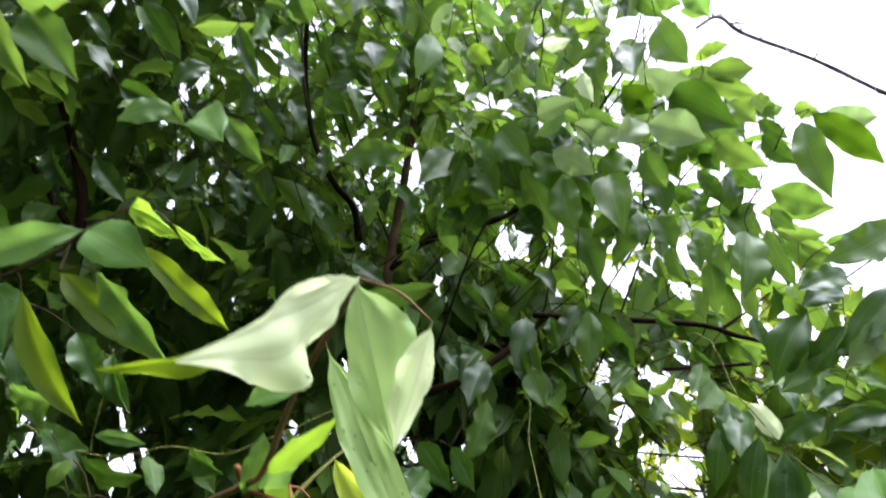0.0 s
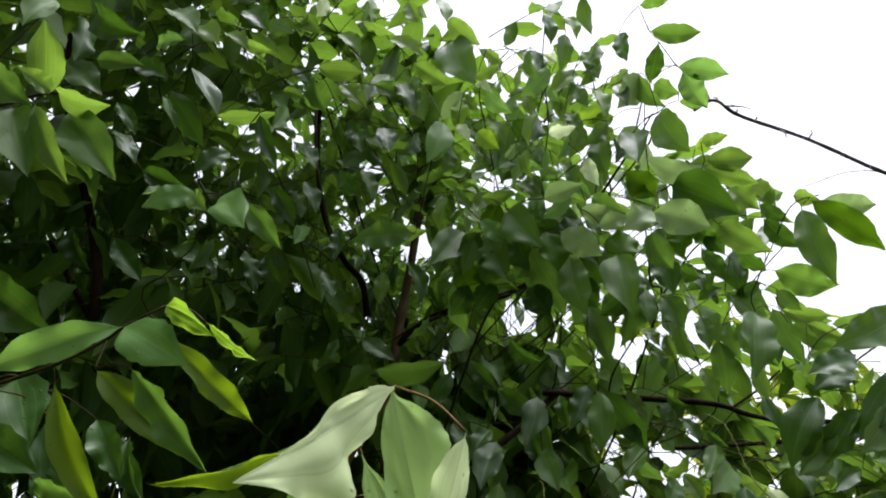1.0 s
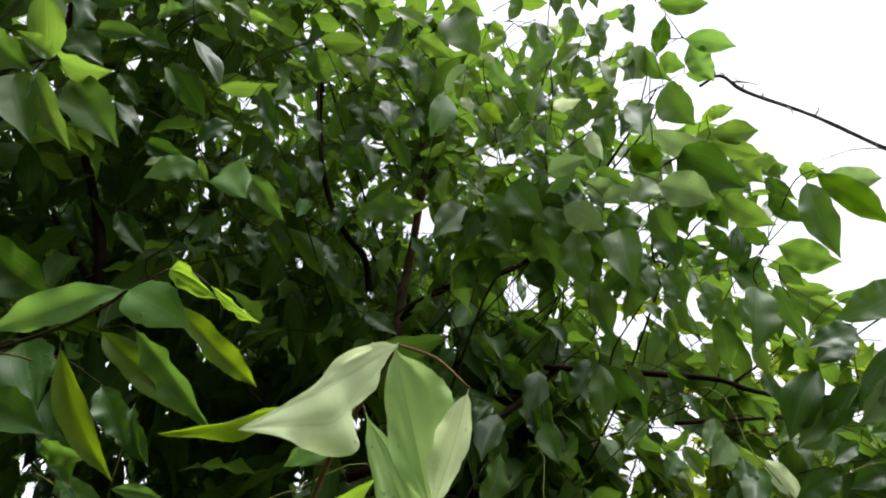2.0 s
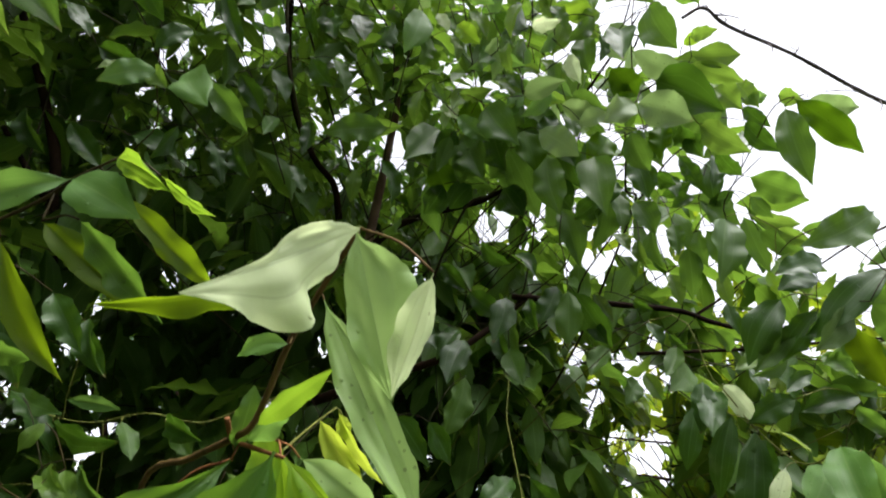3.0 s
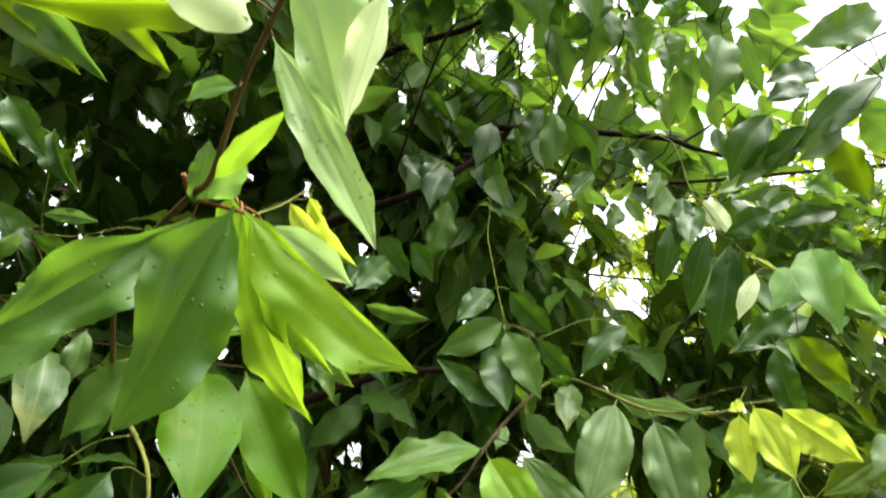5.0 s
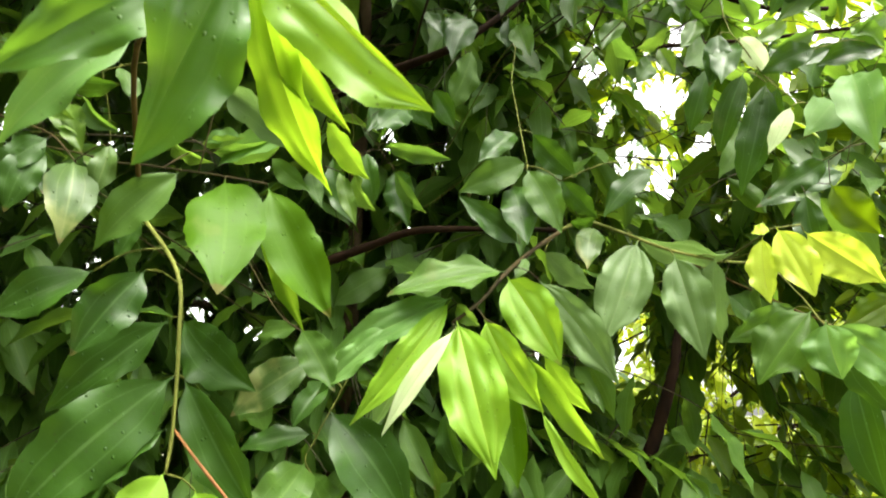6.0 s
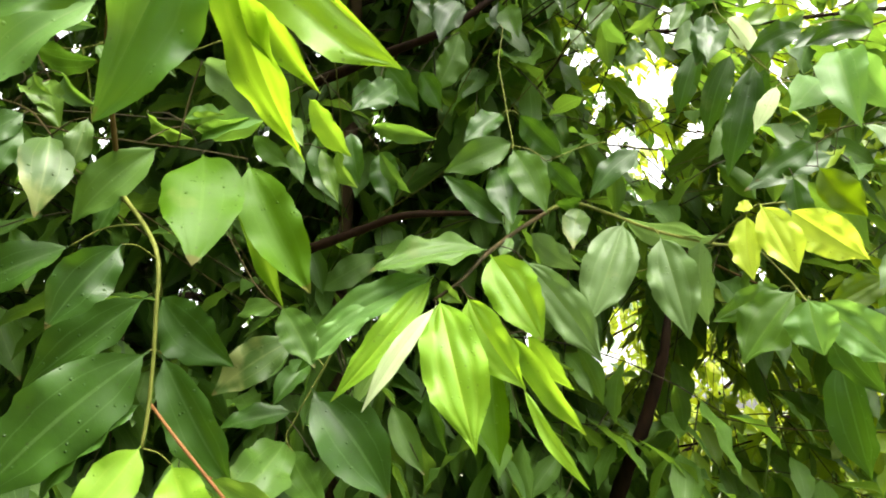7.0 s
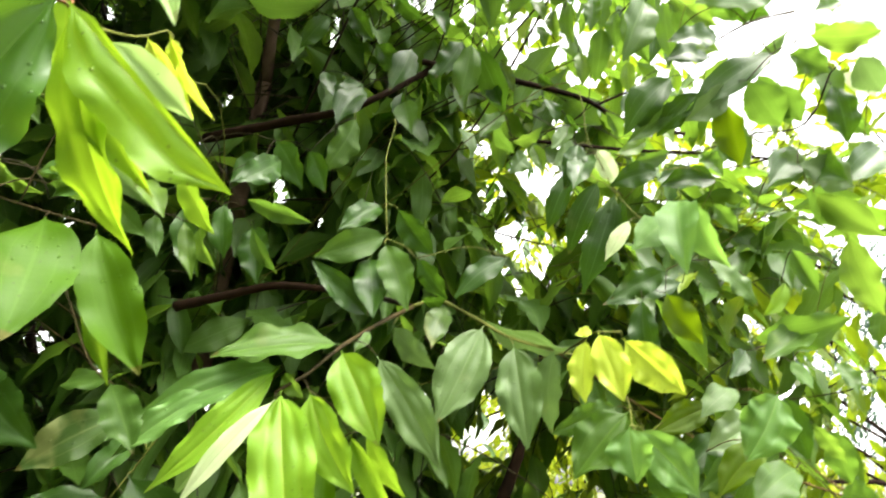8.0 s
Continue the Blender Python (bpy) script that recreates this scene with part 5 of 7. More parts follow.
sprig([(-0.28, 1.1, 2.259), (-0.368, 0.928, 2.273), (-0.476, 0.628, 2.335), (-0.483, 0.507, 2.359), (-0.491, 0.413, 2.384), (-0.437, 0.376, 2.403), (-0.348, 0.366, 2.427)], 0.0013, 0.0008, twig_dark, [
    (-0.505, 0.29, 2.365, -0.425, 0.296, 2.298, 0.041, 73, 0.12, 0.5, 0),
    (-0.437, 0.332, 2.332, -0.386, 0.321, 2.322, 0.023, 46, 0.08, 0.2, 6),
    (-0.464, 0.341, 2.318, -0.406, 0.346, 2.275, 0.03, 29, 0.03, 0.2, 0),
    (-0.389, 0.321, 2.351, -0.338, 0.324, 2.301, 0.031, 6, 0.07, 0.35, 2),
    (-0.346, 0.332, 2.346, -0.308, 0.337, 2.305, 0.024, 1, 0.1, 0.35, 2),
    (-0.326, 0.342, 2.339, -0.282, 0.345, 2.313, 0.017, 79, 0.03, 0.2, 2),
    (-0.322, 0.315, 2.368, -0.277, 0.324, 2.315, 0.03, 1, 0.07, 0.35, 0),
    (-0.393, 0.355, 2.314, -0.355, 0.391, 2.253, 0.035, -25, 0.08, 0.2, 0),
] + [
    (-0.557, 0.328, 2.317, -0.481, 0.342, 2.247, 0.042, 10, 0.08, 0.2, 0),
    (-0.514, 0.332, 2.32, -0.439, 0.338, 2.296, 0.026, 43, 0.07, 0.35, 1),
    (-0.493, 0.372, 2.281, -0.46, 0.394, 2.234, 0.02, 5, 0.05, 0.2, 0),
    (-0.5, 0.396, 2.255, -0.463, 0.418, 2.208, 0.027, -27, 0.08, 0.2, 0),
    (-0.432, 0.375, 2.287, -0.41, 0.396, 2.239, 0.016, -28, 0.07, 0.35, 6),
    (-0.424, 0.371, 2.293, -0.377, 0.415, 2.224, 0.034, 31, 0.03, 0.2, 0),
    (-0.312, 0.406, 2.273, -0.289, 0.446, 2.205, 0.022, 5, -0.04, 0.5, 0),
    (-0.352, 0.436, 2.236, -0.385, 0.426, 2.185, 0.027, -50, 0.12, 0.5, 0),
] + [
    (-0.468, 0.435, 2.218, -0.402, 0.445, 2.188, 0.028, 54, -0.04, 0.5, 0),
    (-0.275, 0.406, 2.279, -0.284, 0.399, 2.223, 0.024, -75, 0.03, 0.2, 1),
    (-0.523, 0.293, 2.36, -0.518, 0.314, 2.285, 0.034, -65, 0.05, 0.2, 0),
    (-0.415, 0.303, 2.367, -0.359, 0.306, 2.301, 0.037, -3, 0.1, 0.35, 1),
])
sprig([(-0.28, 1.1, 2.162), (-0.305, 1.023, 2.179), (-0.336, 0.84, 2.244), (-0.337, 0.759, 2.262), (-0.341, 0.657, 2.296), (-0.354, 0.586, 2.34), (-0.376, 0.54, 2.385)], 0.0014, 0.0009, twig_dark, [
    (-0.311, 0.506, 2.344, -0.27, 0.514, 2.283, 0.032, -17, 0.07, 0.35, 0),
    (-0.35, 0.546, 2.295, -0.315, 0.577, 2.238, 0.029, 21, -0.04, 0.5, 0),
    (-0.301, 0.593, 2.253, -0.308, 0.577, 2.202, 0.023, -26, -0.04, 0.5, 6),
    (-0.438, 0.585, 2.239, -0.46, 0.582, 2.172, 0.03, -98, 0.07, 0.35, 0),
    (-0.398, 0.602, 2.227, -0.379, 0.635, 2.166, 0.031, -47, 0.08, 0.2, 0),
    (-0.366, 0.612, 2.222, -0.338, 0.635, 2.173, 0.023, 49, 0.12, 0.5, 0),
    (-0.505, 0.588, 2.226, -0.433, 0.605, 2.189, 0.036, 0, 0.08, 0.2, 0),
    (-0.286, 0.64, 2.205, -0.264, 0.649, 2.156, 0.023, -16, 0.03, 0.2, 0),
] + [
    (-0.586, 0.565, 2.237, -0.539, 0.602, 2.176, 0.035, 14, -0.04, 0.5, 0),
    (-0.642, 0.546, 2.248, -0.61, 0.581, 2.187, 0.033, 33, 0.12, 0.5, 0),
    (-0.3, 0.547, 2.301, -0.278, 0.563, 2.243, 0.027, -23, 0.07, 0.35, 0),
    (-0.249, 0.543, 2.314, -0.212, 0.556, 2.263, 0.028, 41, 0.03, 0.2, 0),
    (-0.216, 0.547, 2.315, -0.197, 0.563, 2.256, 0.027, -35, 0.08, 0.2, 1),
    (-0.256, 0.599, 2.253, -0.259, 0.608, 2.195, 0.025, -3, -0.04, 0.5, 0),
])
sprig([(-0.28, 1.1, 2.137), (-0.269, 1.059, 2.162), (-0.255, 0.919, 2.237), (-0.222, 0.868, 2.237), (-0.134, 0.812, 2.237), (-0.06, 0.823, 2.193), (0.009, 0.841, 2.156)], 0.0015, 0.0010, twig_dark, [
    (-0.166, 0.668, 2.238, -0.151, 0.701, 2.171, 0.033, -40, 0.08, 0.2, 0),
    (-0.082, 0.691, 2.227, -0.079, 0.748, 2.137, 0.046, 43, 0.1, 0.35, 1),
    (-0.067, 0.705, 2.215, -0.048, 0.688, 2.165, 0.024, 0, 0.05, 0.2, 2),
    (-0.231, 0.774, 2.115, -0.117, 0.764, 2.115, 0.047, 100, 0.1, 0.35, 1),
    (-0.112, 0.793, 2.114, -0.147, 0.802, 2.059, 0.028, -46, 0.05, 0.2, 0),
    (-0.085, 0.785, 2.127, -0.045, 0.79, 2.078, 0.027, 43, 0.03, 0.2, 0),
    (0.047, 0.838, 2.091, 0.057, 0.837, 2.034, 0.025, 33, 0.12, 0.5, 0),
    (-0.046, 0.82, 2.096, 0.009, 0.82, 2.046, 0.032, 28, 0.05, 0.2, 0),
] + [
    (-0.244, 0.74, 2.15, -0.189, 0.743, 2.107, 0.03, 8, 0.07, 0.35, 0),
    (-0.278, 0.735, 2.149, -0.302, 0.726, 2.095, 0.026, -88, 0.07, 0.35, 0),
    (-0.023, 0.77, 2.153, 0.024, 0.772, 2.11, 0.027, 78, 0.12, 0.5, 0),
    (0.027, 0.789, 2.141, 0.055, 0.776, 2.091, 0.025, -11, 0.1, 0.35, 0),
    (-0.139, 0.731, 2.176, -0.171, 0.727, 2.135, 0.023, -91, 0.08, 0.2, 1),
    (-0.201, 0.675, 2.225, -0.21, 0.693, 2.175, 0.023, -34, 0.05, 0.2, 2),
    (0.105, 0.716, 2.229, 0.078, 0.761, 2.148, 0.04, -25, 0.05, 0.2, 1),
    (-0.06, 0.859, 2.052, -0.093, 0.839, 1.991, 0.031, -10, 0.12, 0.5, 0),
] + [
    (0, 0.868, 2.053, 0.019, 0.873, 1.992, 0.027, 36, 0.12, 0.5, 0),
    (-0.118, 0.846, 2.057, -0.092, 0.835, 2.006, 0.025, -7, 0.03, 0.2, 0),
])
sprig([(-0.28, 1.1, 1.991), (-0.119, 1.075, 2.026), (0.078, 0.956, 2.113), (0.145, 0.922, 2.091), (0.226, 0.917, 2.065), (0.295, 0.931, 2.032), (0.362, 0.933, 2.011)], 0.0013, 0.0009, twig_dark, [
    (0.131, 0.755, 2.046, 0.153, 0.767, 2.008, 0.02, 25, 0.05, 0.2, 5),
    (0.168, 0.723, 2.086, 0.183, 0.723, 2.048, 0.018, -12, 0.1, 0.35, 1),
    (0.134, 0.808, 1.99, 0.169, 0.826, 1.948, 0.025, 84, 0.1, 0.35, 1),
    (0.198, 0.79, 2.019, 0.217, 0.788, 1.975, 0.021, -12, 0.1, 0.35, 0),
    (0.235, 0.806, 2.008, 0.256, 0.799, 1.978, 0.016, 61, 0.12, 0.5, 0),
    (0.262, 0.841, 1.975, 0.213, 0.784, 1.913, 0.042, -41, 0.05, 0.2, 1),
    (0.269, 0.847, 1.97, 0.327, 0.863, 1.933, 0.03, 94, 0.1, 0.35, 2),
    (0.315, 0.785, 2.043, 0.322, 0.789, 1.994, 0.022, 3, 0.05, 0.2, 0),
] + [
    (0.185, 0.767, 2.041, 0.208, 0.758, 2.018, 0.015, 67, 0.12, 0.5, 0),
    (0.087, 0.817, 1.973, 0.107, 0.804, 1.921, 0.025, -21, 0.1, 0.35, 1),
    (0.372, 0.761, 2.078, 0.381, 0.768, 2.038, 0.018, 25, 0.05, 0.2, 3),
    (0.191, 0.847, 1.957, 0.161, 0.812, 1.908, 0.029, -38, 0.08, 0.2, 1),
    (0.345, 0.852, 1.976, 0.351, 0.838, 1.924, 0.023, -15, 0.07, 0.35, 0),
    (0.192, 0.71, 2.103, 0.198, 0.714, 2.06, 0.019, 42, 0.12, 0.5, 2),
])
sprig([(0.3, 1.15, 1.849), (0.38, 1.046, 1.834), (0.479, 0.83, 1.861), (0.477, 0.745, 1.899), (0.475, 0.674, 1.948), (0.47, 0.626, 1.993), (0.477, 0.589, 2.036)], 0.0009, 0.0006, twig_green, [
    (0.3, 0.678, 2.109, 0.268, 0.673, 2.004, 0.047, -30, 0.07, 0.35, 1),
    (0.323, 0.677, 2.111, 0.339, 0.69, 2.028, 0.028, 44, 0.03, 0.2, 1),
    (0.307, 0.583, 2.018, 0.334, 0.571, 1.986, 0.019, 63, -0.04, 0.5, 2),
    (0.302, 0.595, 1.986, 0.34, 0.584, 1.965, 0.019, 100, 0.12, 0.5, 2),
    (0.33, 0.583, 2.014, 0.377, 0.567, 2.008, 0.019, 75, 0.03, 0.2, 1),
    (0.326, 0.609, 1.944, 0.352, 0.585, 1.96, 0.017, 78, 0.12, 0.5, 2),
    (0.384, 0.595, 1.973, 0.354, 0.581, 1.922, 0.026, -48, 0.1, 0.35, 6),
    (0.392, 0.601, 1.956, 0.427, 0.604, 1.898, 0.029, 65, 0.03, 0.2, 1),
] + [
    (0.445, 0.592, 1.972, 0.465, 0.585, 1.906, 0.03, 7, 0.08, 0.2, 1),
    (0.446, 0.577, 2.016, 0.501, 0.568, 1.988, 0.027, 104, 0.12, 0.5, 2),
    (0.474, 0.567, 2.039, 0.433, 0.557, 2.009, 0.02, -21, -0.04, 0.5, 1),
    (0.483, 0.593, 1.964, 0.499, 0.57, 1.921, 0.022, 40, 0.05, 0.2, 4),
    (0.5, 0.586, 1.983, 0.506, 0.567, 1.941, 0.02, 35, 0.03, 0.2, 6),
    (0.353, 0.617, 1.918, 0.383, 0.622, 1.854, 0.029, 58, 0.03, 0.2, 1),
    (0.389, 0.612, 1.927, 0.399, 0.592, 1.873, 0.025, 4, 0.07, 0.35, 2),
    (0.31, 0.618, 1.919, 0.255, 0.625, 1.865, 0.024, -25, -0.04, 0.5, 1),
] + [
    (0.345, 0.611, 1.934, 0.31, 0.61, 1.899, 0.021, -53, 0.07, 0.35, 6),
    (0.481, 0.606, 1.929, 0.512, 0.601, 1.894, 0.02, 62, -0.04, 0.5, 1),
    (0.498, 0.617, 1.896, 0.514, 0.609, 1.865, 0.015, 48, 0.05, 0.2, 2),
    (0.418, 0.584, 1.999, 0.377, 0.575, 1.96, 0.024, -72, 0.07, 0.35, 1),
])
sprig([(0.3, 1.15, 1.659), (0.473, 1.085, 1.649), (0.685, 0.916, 1.682), (0.63, 0.859, 1.709), (0.544, 0.816, 1.752), (0.477, 0.787, 1.783)], 0.0009, 0.0008, twig_brown, [
    (0.397, 0.746, 1.79, 0.458, 0.745, 1.738, 0.034, 4, 0.08, 0.2, 1),
    (0.496, 0.747, 1.773, 0.465, 0.749, 1.728, 0.024, -25, 0.07, 0.35, 3),
    (0.544, 0.764, 1.719, 0.501, 0.754, 1.69, 0.023, -38, 0.07, 0.35, 1),
    (0.347, 0.75, 1.744, 0.391, 0.751, 1.686, 0.038, 44, 0.1, 0.35, 12),
    (0.351, 0.754, 1.773, 0.282, 0.757, 1.73, 0.032, -13, 0.03, 0.2, 0),
    (0.313, 0.767, 1.743, 0.329, 0.739, 1.71, 0.02, -2, 0.1, 0.35, 5),
    (0.498, 0.732, 1.812, 0.524, 0.728, 1.757, 0.026, 48, -0.04, 0.5, 1),
    (0.312, 0.733, 1.728, 0.329, 0.742, 1.64, 0.033, 30, 0.1, 0.35, 0),
] + [
    (0.457, 0.778, 1.691, 0.422, 0.756, 1.651, 0.025, -18, 0.03, 0.2, 0),
    (0.513, 0.778, 1.684, 0.523, 0.756, 1.648, 0.018, 20, 0.03, 0.2, 6),
    (0.568, 0.773, 1.688, 0.569, 0.745, 1.645, 0.023, 22, 0.05, 0.2, 1),
    (0.569, 0.736, 1.793, 0.594, 0.718, 1.762, 0.019, 100, 0.1, 0.35, 1),
])
sprig([(-0.28, 1.1, 2.113), (-0.106, 1.059, 2.127), (0.106, 0.92, 2.189), (0.118, 0.821, 2.213), (0.131, 0.745, 2.239), (0.187, 0.691, 2.275), (0.273, 0.666, 2.289)], 0.0013, 0.0008, twig_dark, [
    (-0.011, 0.616, 2.254, 0.009, 0.624, 2.176, 0.035, 10, 0.05, 0.2, 1),
    (-0.051, 0.636, 2.218, -0.001, 0.642, 2.142, 0.039, 73, 0.12, 0.5, 1),
    (0.027, 0.631, 2.235, 0.017, 0.666, 2.143, 0.03, 4, 0.03, 0.2, 1),
    (0.04, 0.613, 2.265, 0.098, 0.605, 2.201, 0.037, 12, 0.07, 0.35, 1),
    (0.104, 0.646, 2.223, 0.12, 0.656, 2.146, 0.034, 59, 0.12, 0.5, 1),
    (0.143, 0.64, 2.236, 0.145, 0.659, 2.158, 0.035, 48, 0.12, 0.5, 0),
    (0.09, 0.69, 2.152, 0.111, 0.723, 2.067, 0.041, -7, 0.07, 0.35, 1),
    (0.15, 0.682, 2.173, 0.127, 0.712, 2.086, 0.041, -37, 0.07, 0.35, 1),
] + [
    (0.171, 0.687, 2.168, 0.167, 0.684, 2.097, 0.031, -14, 0.05, 0.2, 1),
    (0.192, 0.602, 2.302, 0.212, 0.6, 2.241, 0.028, 18, 0.03, 0.2, 1),
    (0.231, 0.605, 2.303, 0.255, 0.601, 2.239, 0.03, 4, 0.1, 0.35, 1),
    (0.213, 0.642, 2.244, 0.228, 0.654, 2.181, 0.028, 22, 0.05, 0.2, 1),
    (0.242, 0.68, 2.189, 0.244, 0.676, 2.144, 0.019, 1, 0.05, 0.2, 0),
    (0.284, 0.626, 2.277, 0.312, 0.619, 2.212, 0.031, 8, 0.07, 0.35, 1),
    (0.308, 0.611, 2.304, 0.323, 0.608, 2.242, 0.027, 21, 0.05, 0.2, 2),
    (0.061, 0.592, 2.301, 0.102, 0.592, 2.252, 0.028, 101, 0.1, 0.35, 2),
] + [
    (0.006, 0.588, 2.3, 0.042, 0.582, 2.245, 0.028, 5, 0.07, 0.35, 2),
])
sprig([(-0.28, 1.1, 2.047), (-0.027, 1.092, 2.054), (0.282, 0.993, 2.109), (0.295, 0.879, 2.147), (0.308, 0.796, 2.184), (0.358, 0.74, 2.221), (0.392, 0.706, 2.242)], 0.0013, 0.0008, twig_dark, [
    (0.258, 0.666, 2.212, 0.279, 0.675, 2.164, 0.021, 34, 0.05, 0.2, 0),
    (0.306, 0.669, 2.214, 0.293, 0.674, 2.153, 0.027, -36, 0.08, 0.2, 0),
    (0.283, 0.701, 2.161, 0.324, 0.72, 2.101, 0.032, 7, 0.08, 0.2, 1),
    (0.349, 0.711, 2.154, 0.386, 0.716, 2.114, 0.024, 59, -0.04, 0.5, 1),
    (0.356, 0.725, 2.134, 0.413, 0.72, 2.112, 0.026, 107, 0.1, 0.35, 1),
    (0.28, 0.723, 2.127, 0.284, 0.732, 2.065, 0.027, 60, 0.12, 0.5, 1),
    (0.326, 0.726, 2.128, 0.332, 0.745, 2.063, 0.029, -18, 0.08, 0.2, 0),
    (0.363, 0.742, 2.108, 0.358, 0.747, 2.063, 0.019, 20, -0.04, 0.5, 0),
] + [
    (0.162, 0.718, 2.119, 0.178, 0.706, 2.079, 0.02, -4, 0.1, 0.35, 2),
    (0.069, 0.706, 2.125, 0.099, 0.694, 2.111, 0.015, 107, 0.1, 0.35, 3),
    (0.216, 0.718, 2.126, 0.222, 0.724, 2.064, 0.027, 67, 0.1, 0.35, 1),
    (0.248, 0.708, 2.146, 0.257, 0.716, 2.085, 0.027, -2, 0.07, 0.35, 1),
    (0.194, 0.695, 2.159, 0.208, 0.692, 2.106, 0.023, 53, 0.12, 0.5, 1),
    (0.307, 0.759, 2.075, 0.31, 0.76, 2.021, 0.023, 36, 0.03, 0.2, 2),
    (0.237, 0.753, 2.074, 0.243, 0.755, 2.021, 0.023, -6, 0.07, 0.35, 2),
])
sprig([(-0.28, 1.1, 1.891), (-0.02, 1.131, 1.91), (0.299, 1.079, 1.978), (0.344, 0.965, 1.991), (0.382, 0.894, 2.002), (0.433, 0.857, 2.002), (0.506, 0.821, 2.015)], 0.0010, 0.0008, twig_dark, [
    (0.381, 0.799, 1.965, 0.317, 0.78, 1.93, 0.025, -72, 0.07, 0.35, 1),
    (0.423, 0.802, 1.969, 0.443, 0.775, 1.922, 0.025, 31, 0.08, 0.2, 1),
    (0.409, 0.806, 1.946, 0.357, 0.789, 1.911, 0.022, -33, -0.04, 0.5, 0),
    (0.346, 0.793, 1.975, 0.298, 0.776, 1.938, 0.022, -35, -0.04, 0.5, 2),
    (0.472, 0.804, 1.984, 0.412, 0.786, 1.947, 0.025, -46, 0.05, 0.2, 1),
    (0.157, 0.781, 1.94, 0.192, 0.754, 1.952, 0.02, 89, 0.12, 0.5, 2),
    (0.143, 0.771, 1.974, 0.11, 0.747, 1.92, 0.029, -7, -0.04, 0.5, 1),
    (0.185, 0.784, 1.941, 0.2, 0.775, 1.896, 0.021, 34, -0.04, 0.5, 2),
] + [
    (0.304, 0.789, 1.97, 0.276, 0.76, 1.991, 0.02, -38, 0.12, 0.5, 1),
    (0.353, 0.788, 1.999, 0.374, 0.769, 1.96, 0.02, 10, 0.1, 0.35, 2),
    (0.451, 0.821, 1.905, 0.48, 0.814, 1.862, 0.023, 62, 0.03, 0.2, 1),
    (0.234, 0.781, 1.976, 0.205, 0.76, 1.924, 0.026, 5, -0.04, 0.5, 1),
])
sprig([(-0.28, 1.1, 1.756), (-0.255, 1.008, 1.797), (-0.225, 0.806, 1.891), (-0.227, 0.73, 1.856), (-0.232, 0.616, 1.77), (-0.246, 0.553, 1.726), (-0.326, 0.515, 1.718), (-0.376, 0.491, 1.712)], 0.0008, 0.0005, twig_dark, [
    (-0.275, 0.502, 1.71, -0.228, 0.493, 1.682, 0.017, 61, 0.12, 0.5, 2),
    (-0.248, 0.506, 1.704, -0.205, 0.491, 1.701, 0.01, 44, 0.05, 0.2, 2),
    (-0.236, 0.512, 1.686, -0.166, 0.496, 1.698, 0.025, 8, 0.08, 0.2, 6),
    (-0.176, 0.512, 1.71, -0.145, 0.503, 1.677, 0.02, -27, 0.08, 0.2, 2),
    (-0.403, 0.491, 1.701, -0.348, 0.481, 1.676, 0.023, 34, 0.03, 0.2, 1),
    (-0.412, 0.497, 1.672, -0.369, 0.483, 1.663, 0.015, 51, 0.03, 0.2, 2),
    (-0.376, 0.486, 1.73, -0.331, 0.478, 1.7, 0.021, -28, 0.08, 0.2, 2),
    (-0.365, 0.485, 1.739, -0.336, 0.474, 1.713, 0.015, 49, 0.1, 0.35, 2),
] + [
    (-0.394, 0.493, 1.694, -0.361, 0.485, 1.657, 0.022, -40, 0.07, 0.35, 0),
    (-0.34, 0.488, 1.739, -0.301, 0.48, 1.705, 0.019, 45, 0.12, 0.5, 1),
    (-0.453, 0.509, 1.816, -0.384, 0.503, 1.786, 0.021, 27, 0.05, 0.2, 1),
    (-0.192, 0.515, 1.694, -0.154, 0.506, 1.661, 0.016, 30, 0.03, 0.2, 1),
    (-0.16, 0.52, 1.686, -0.146, 0.51, 1.649, 0.014, -13, 0.05, 0.2, 1),
    (-0.138, 0.523, 1.684, -0.119, 0.516, 1.635, 0.013, -10, 0.05, 0.2, 2),
    (-0.125, 0.524, 1.683, -0.104, 0.515, 1.647, 0.018, 54, 0.1, 0.35, 2),
    (-0.124, 0.69, 1.852, -0.083, 0.681, 1.791, 0.032, 32, 0.03, 0.2, 0),
] + [
    (-0.086, 0.696, 1.847, -0.059, 0.684, 1.792, 0.027, 28, 0.03, 0.2, 0),
    (-0.045, 0.734, 1.919, -0.077, 0.73, 1.836, 0.038, -55, 0.07, 0.35, 1),
    (-0.121, 0.649, 1.809, -0.143, 0.625, 1.766, 0.023, -21, -0.04, 0.5, 0),
])
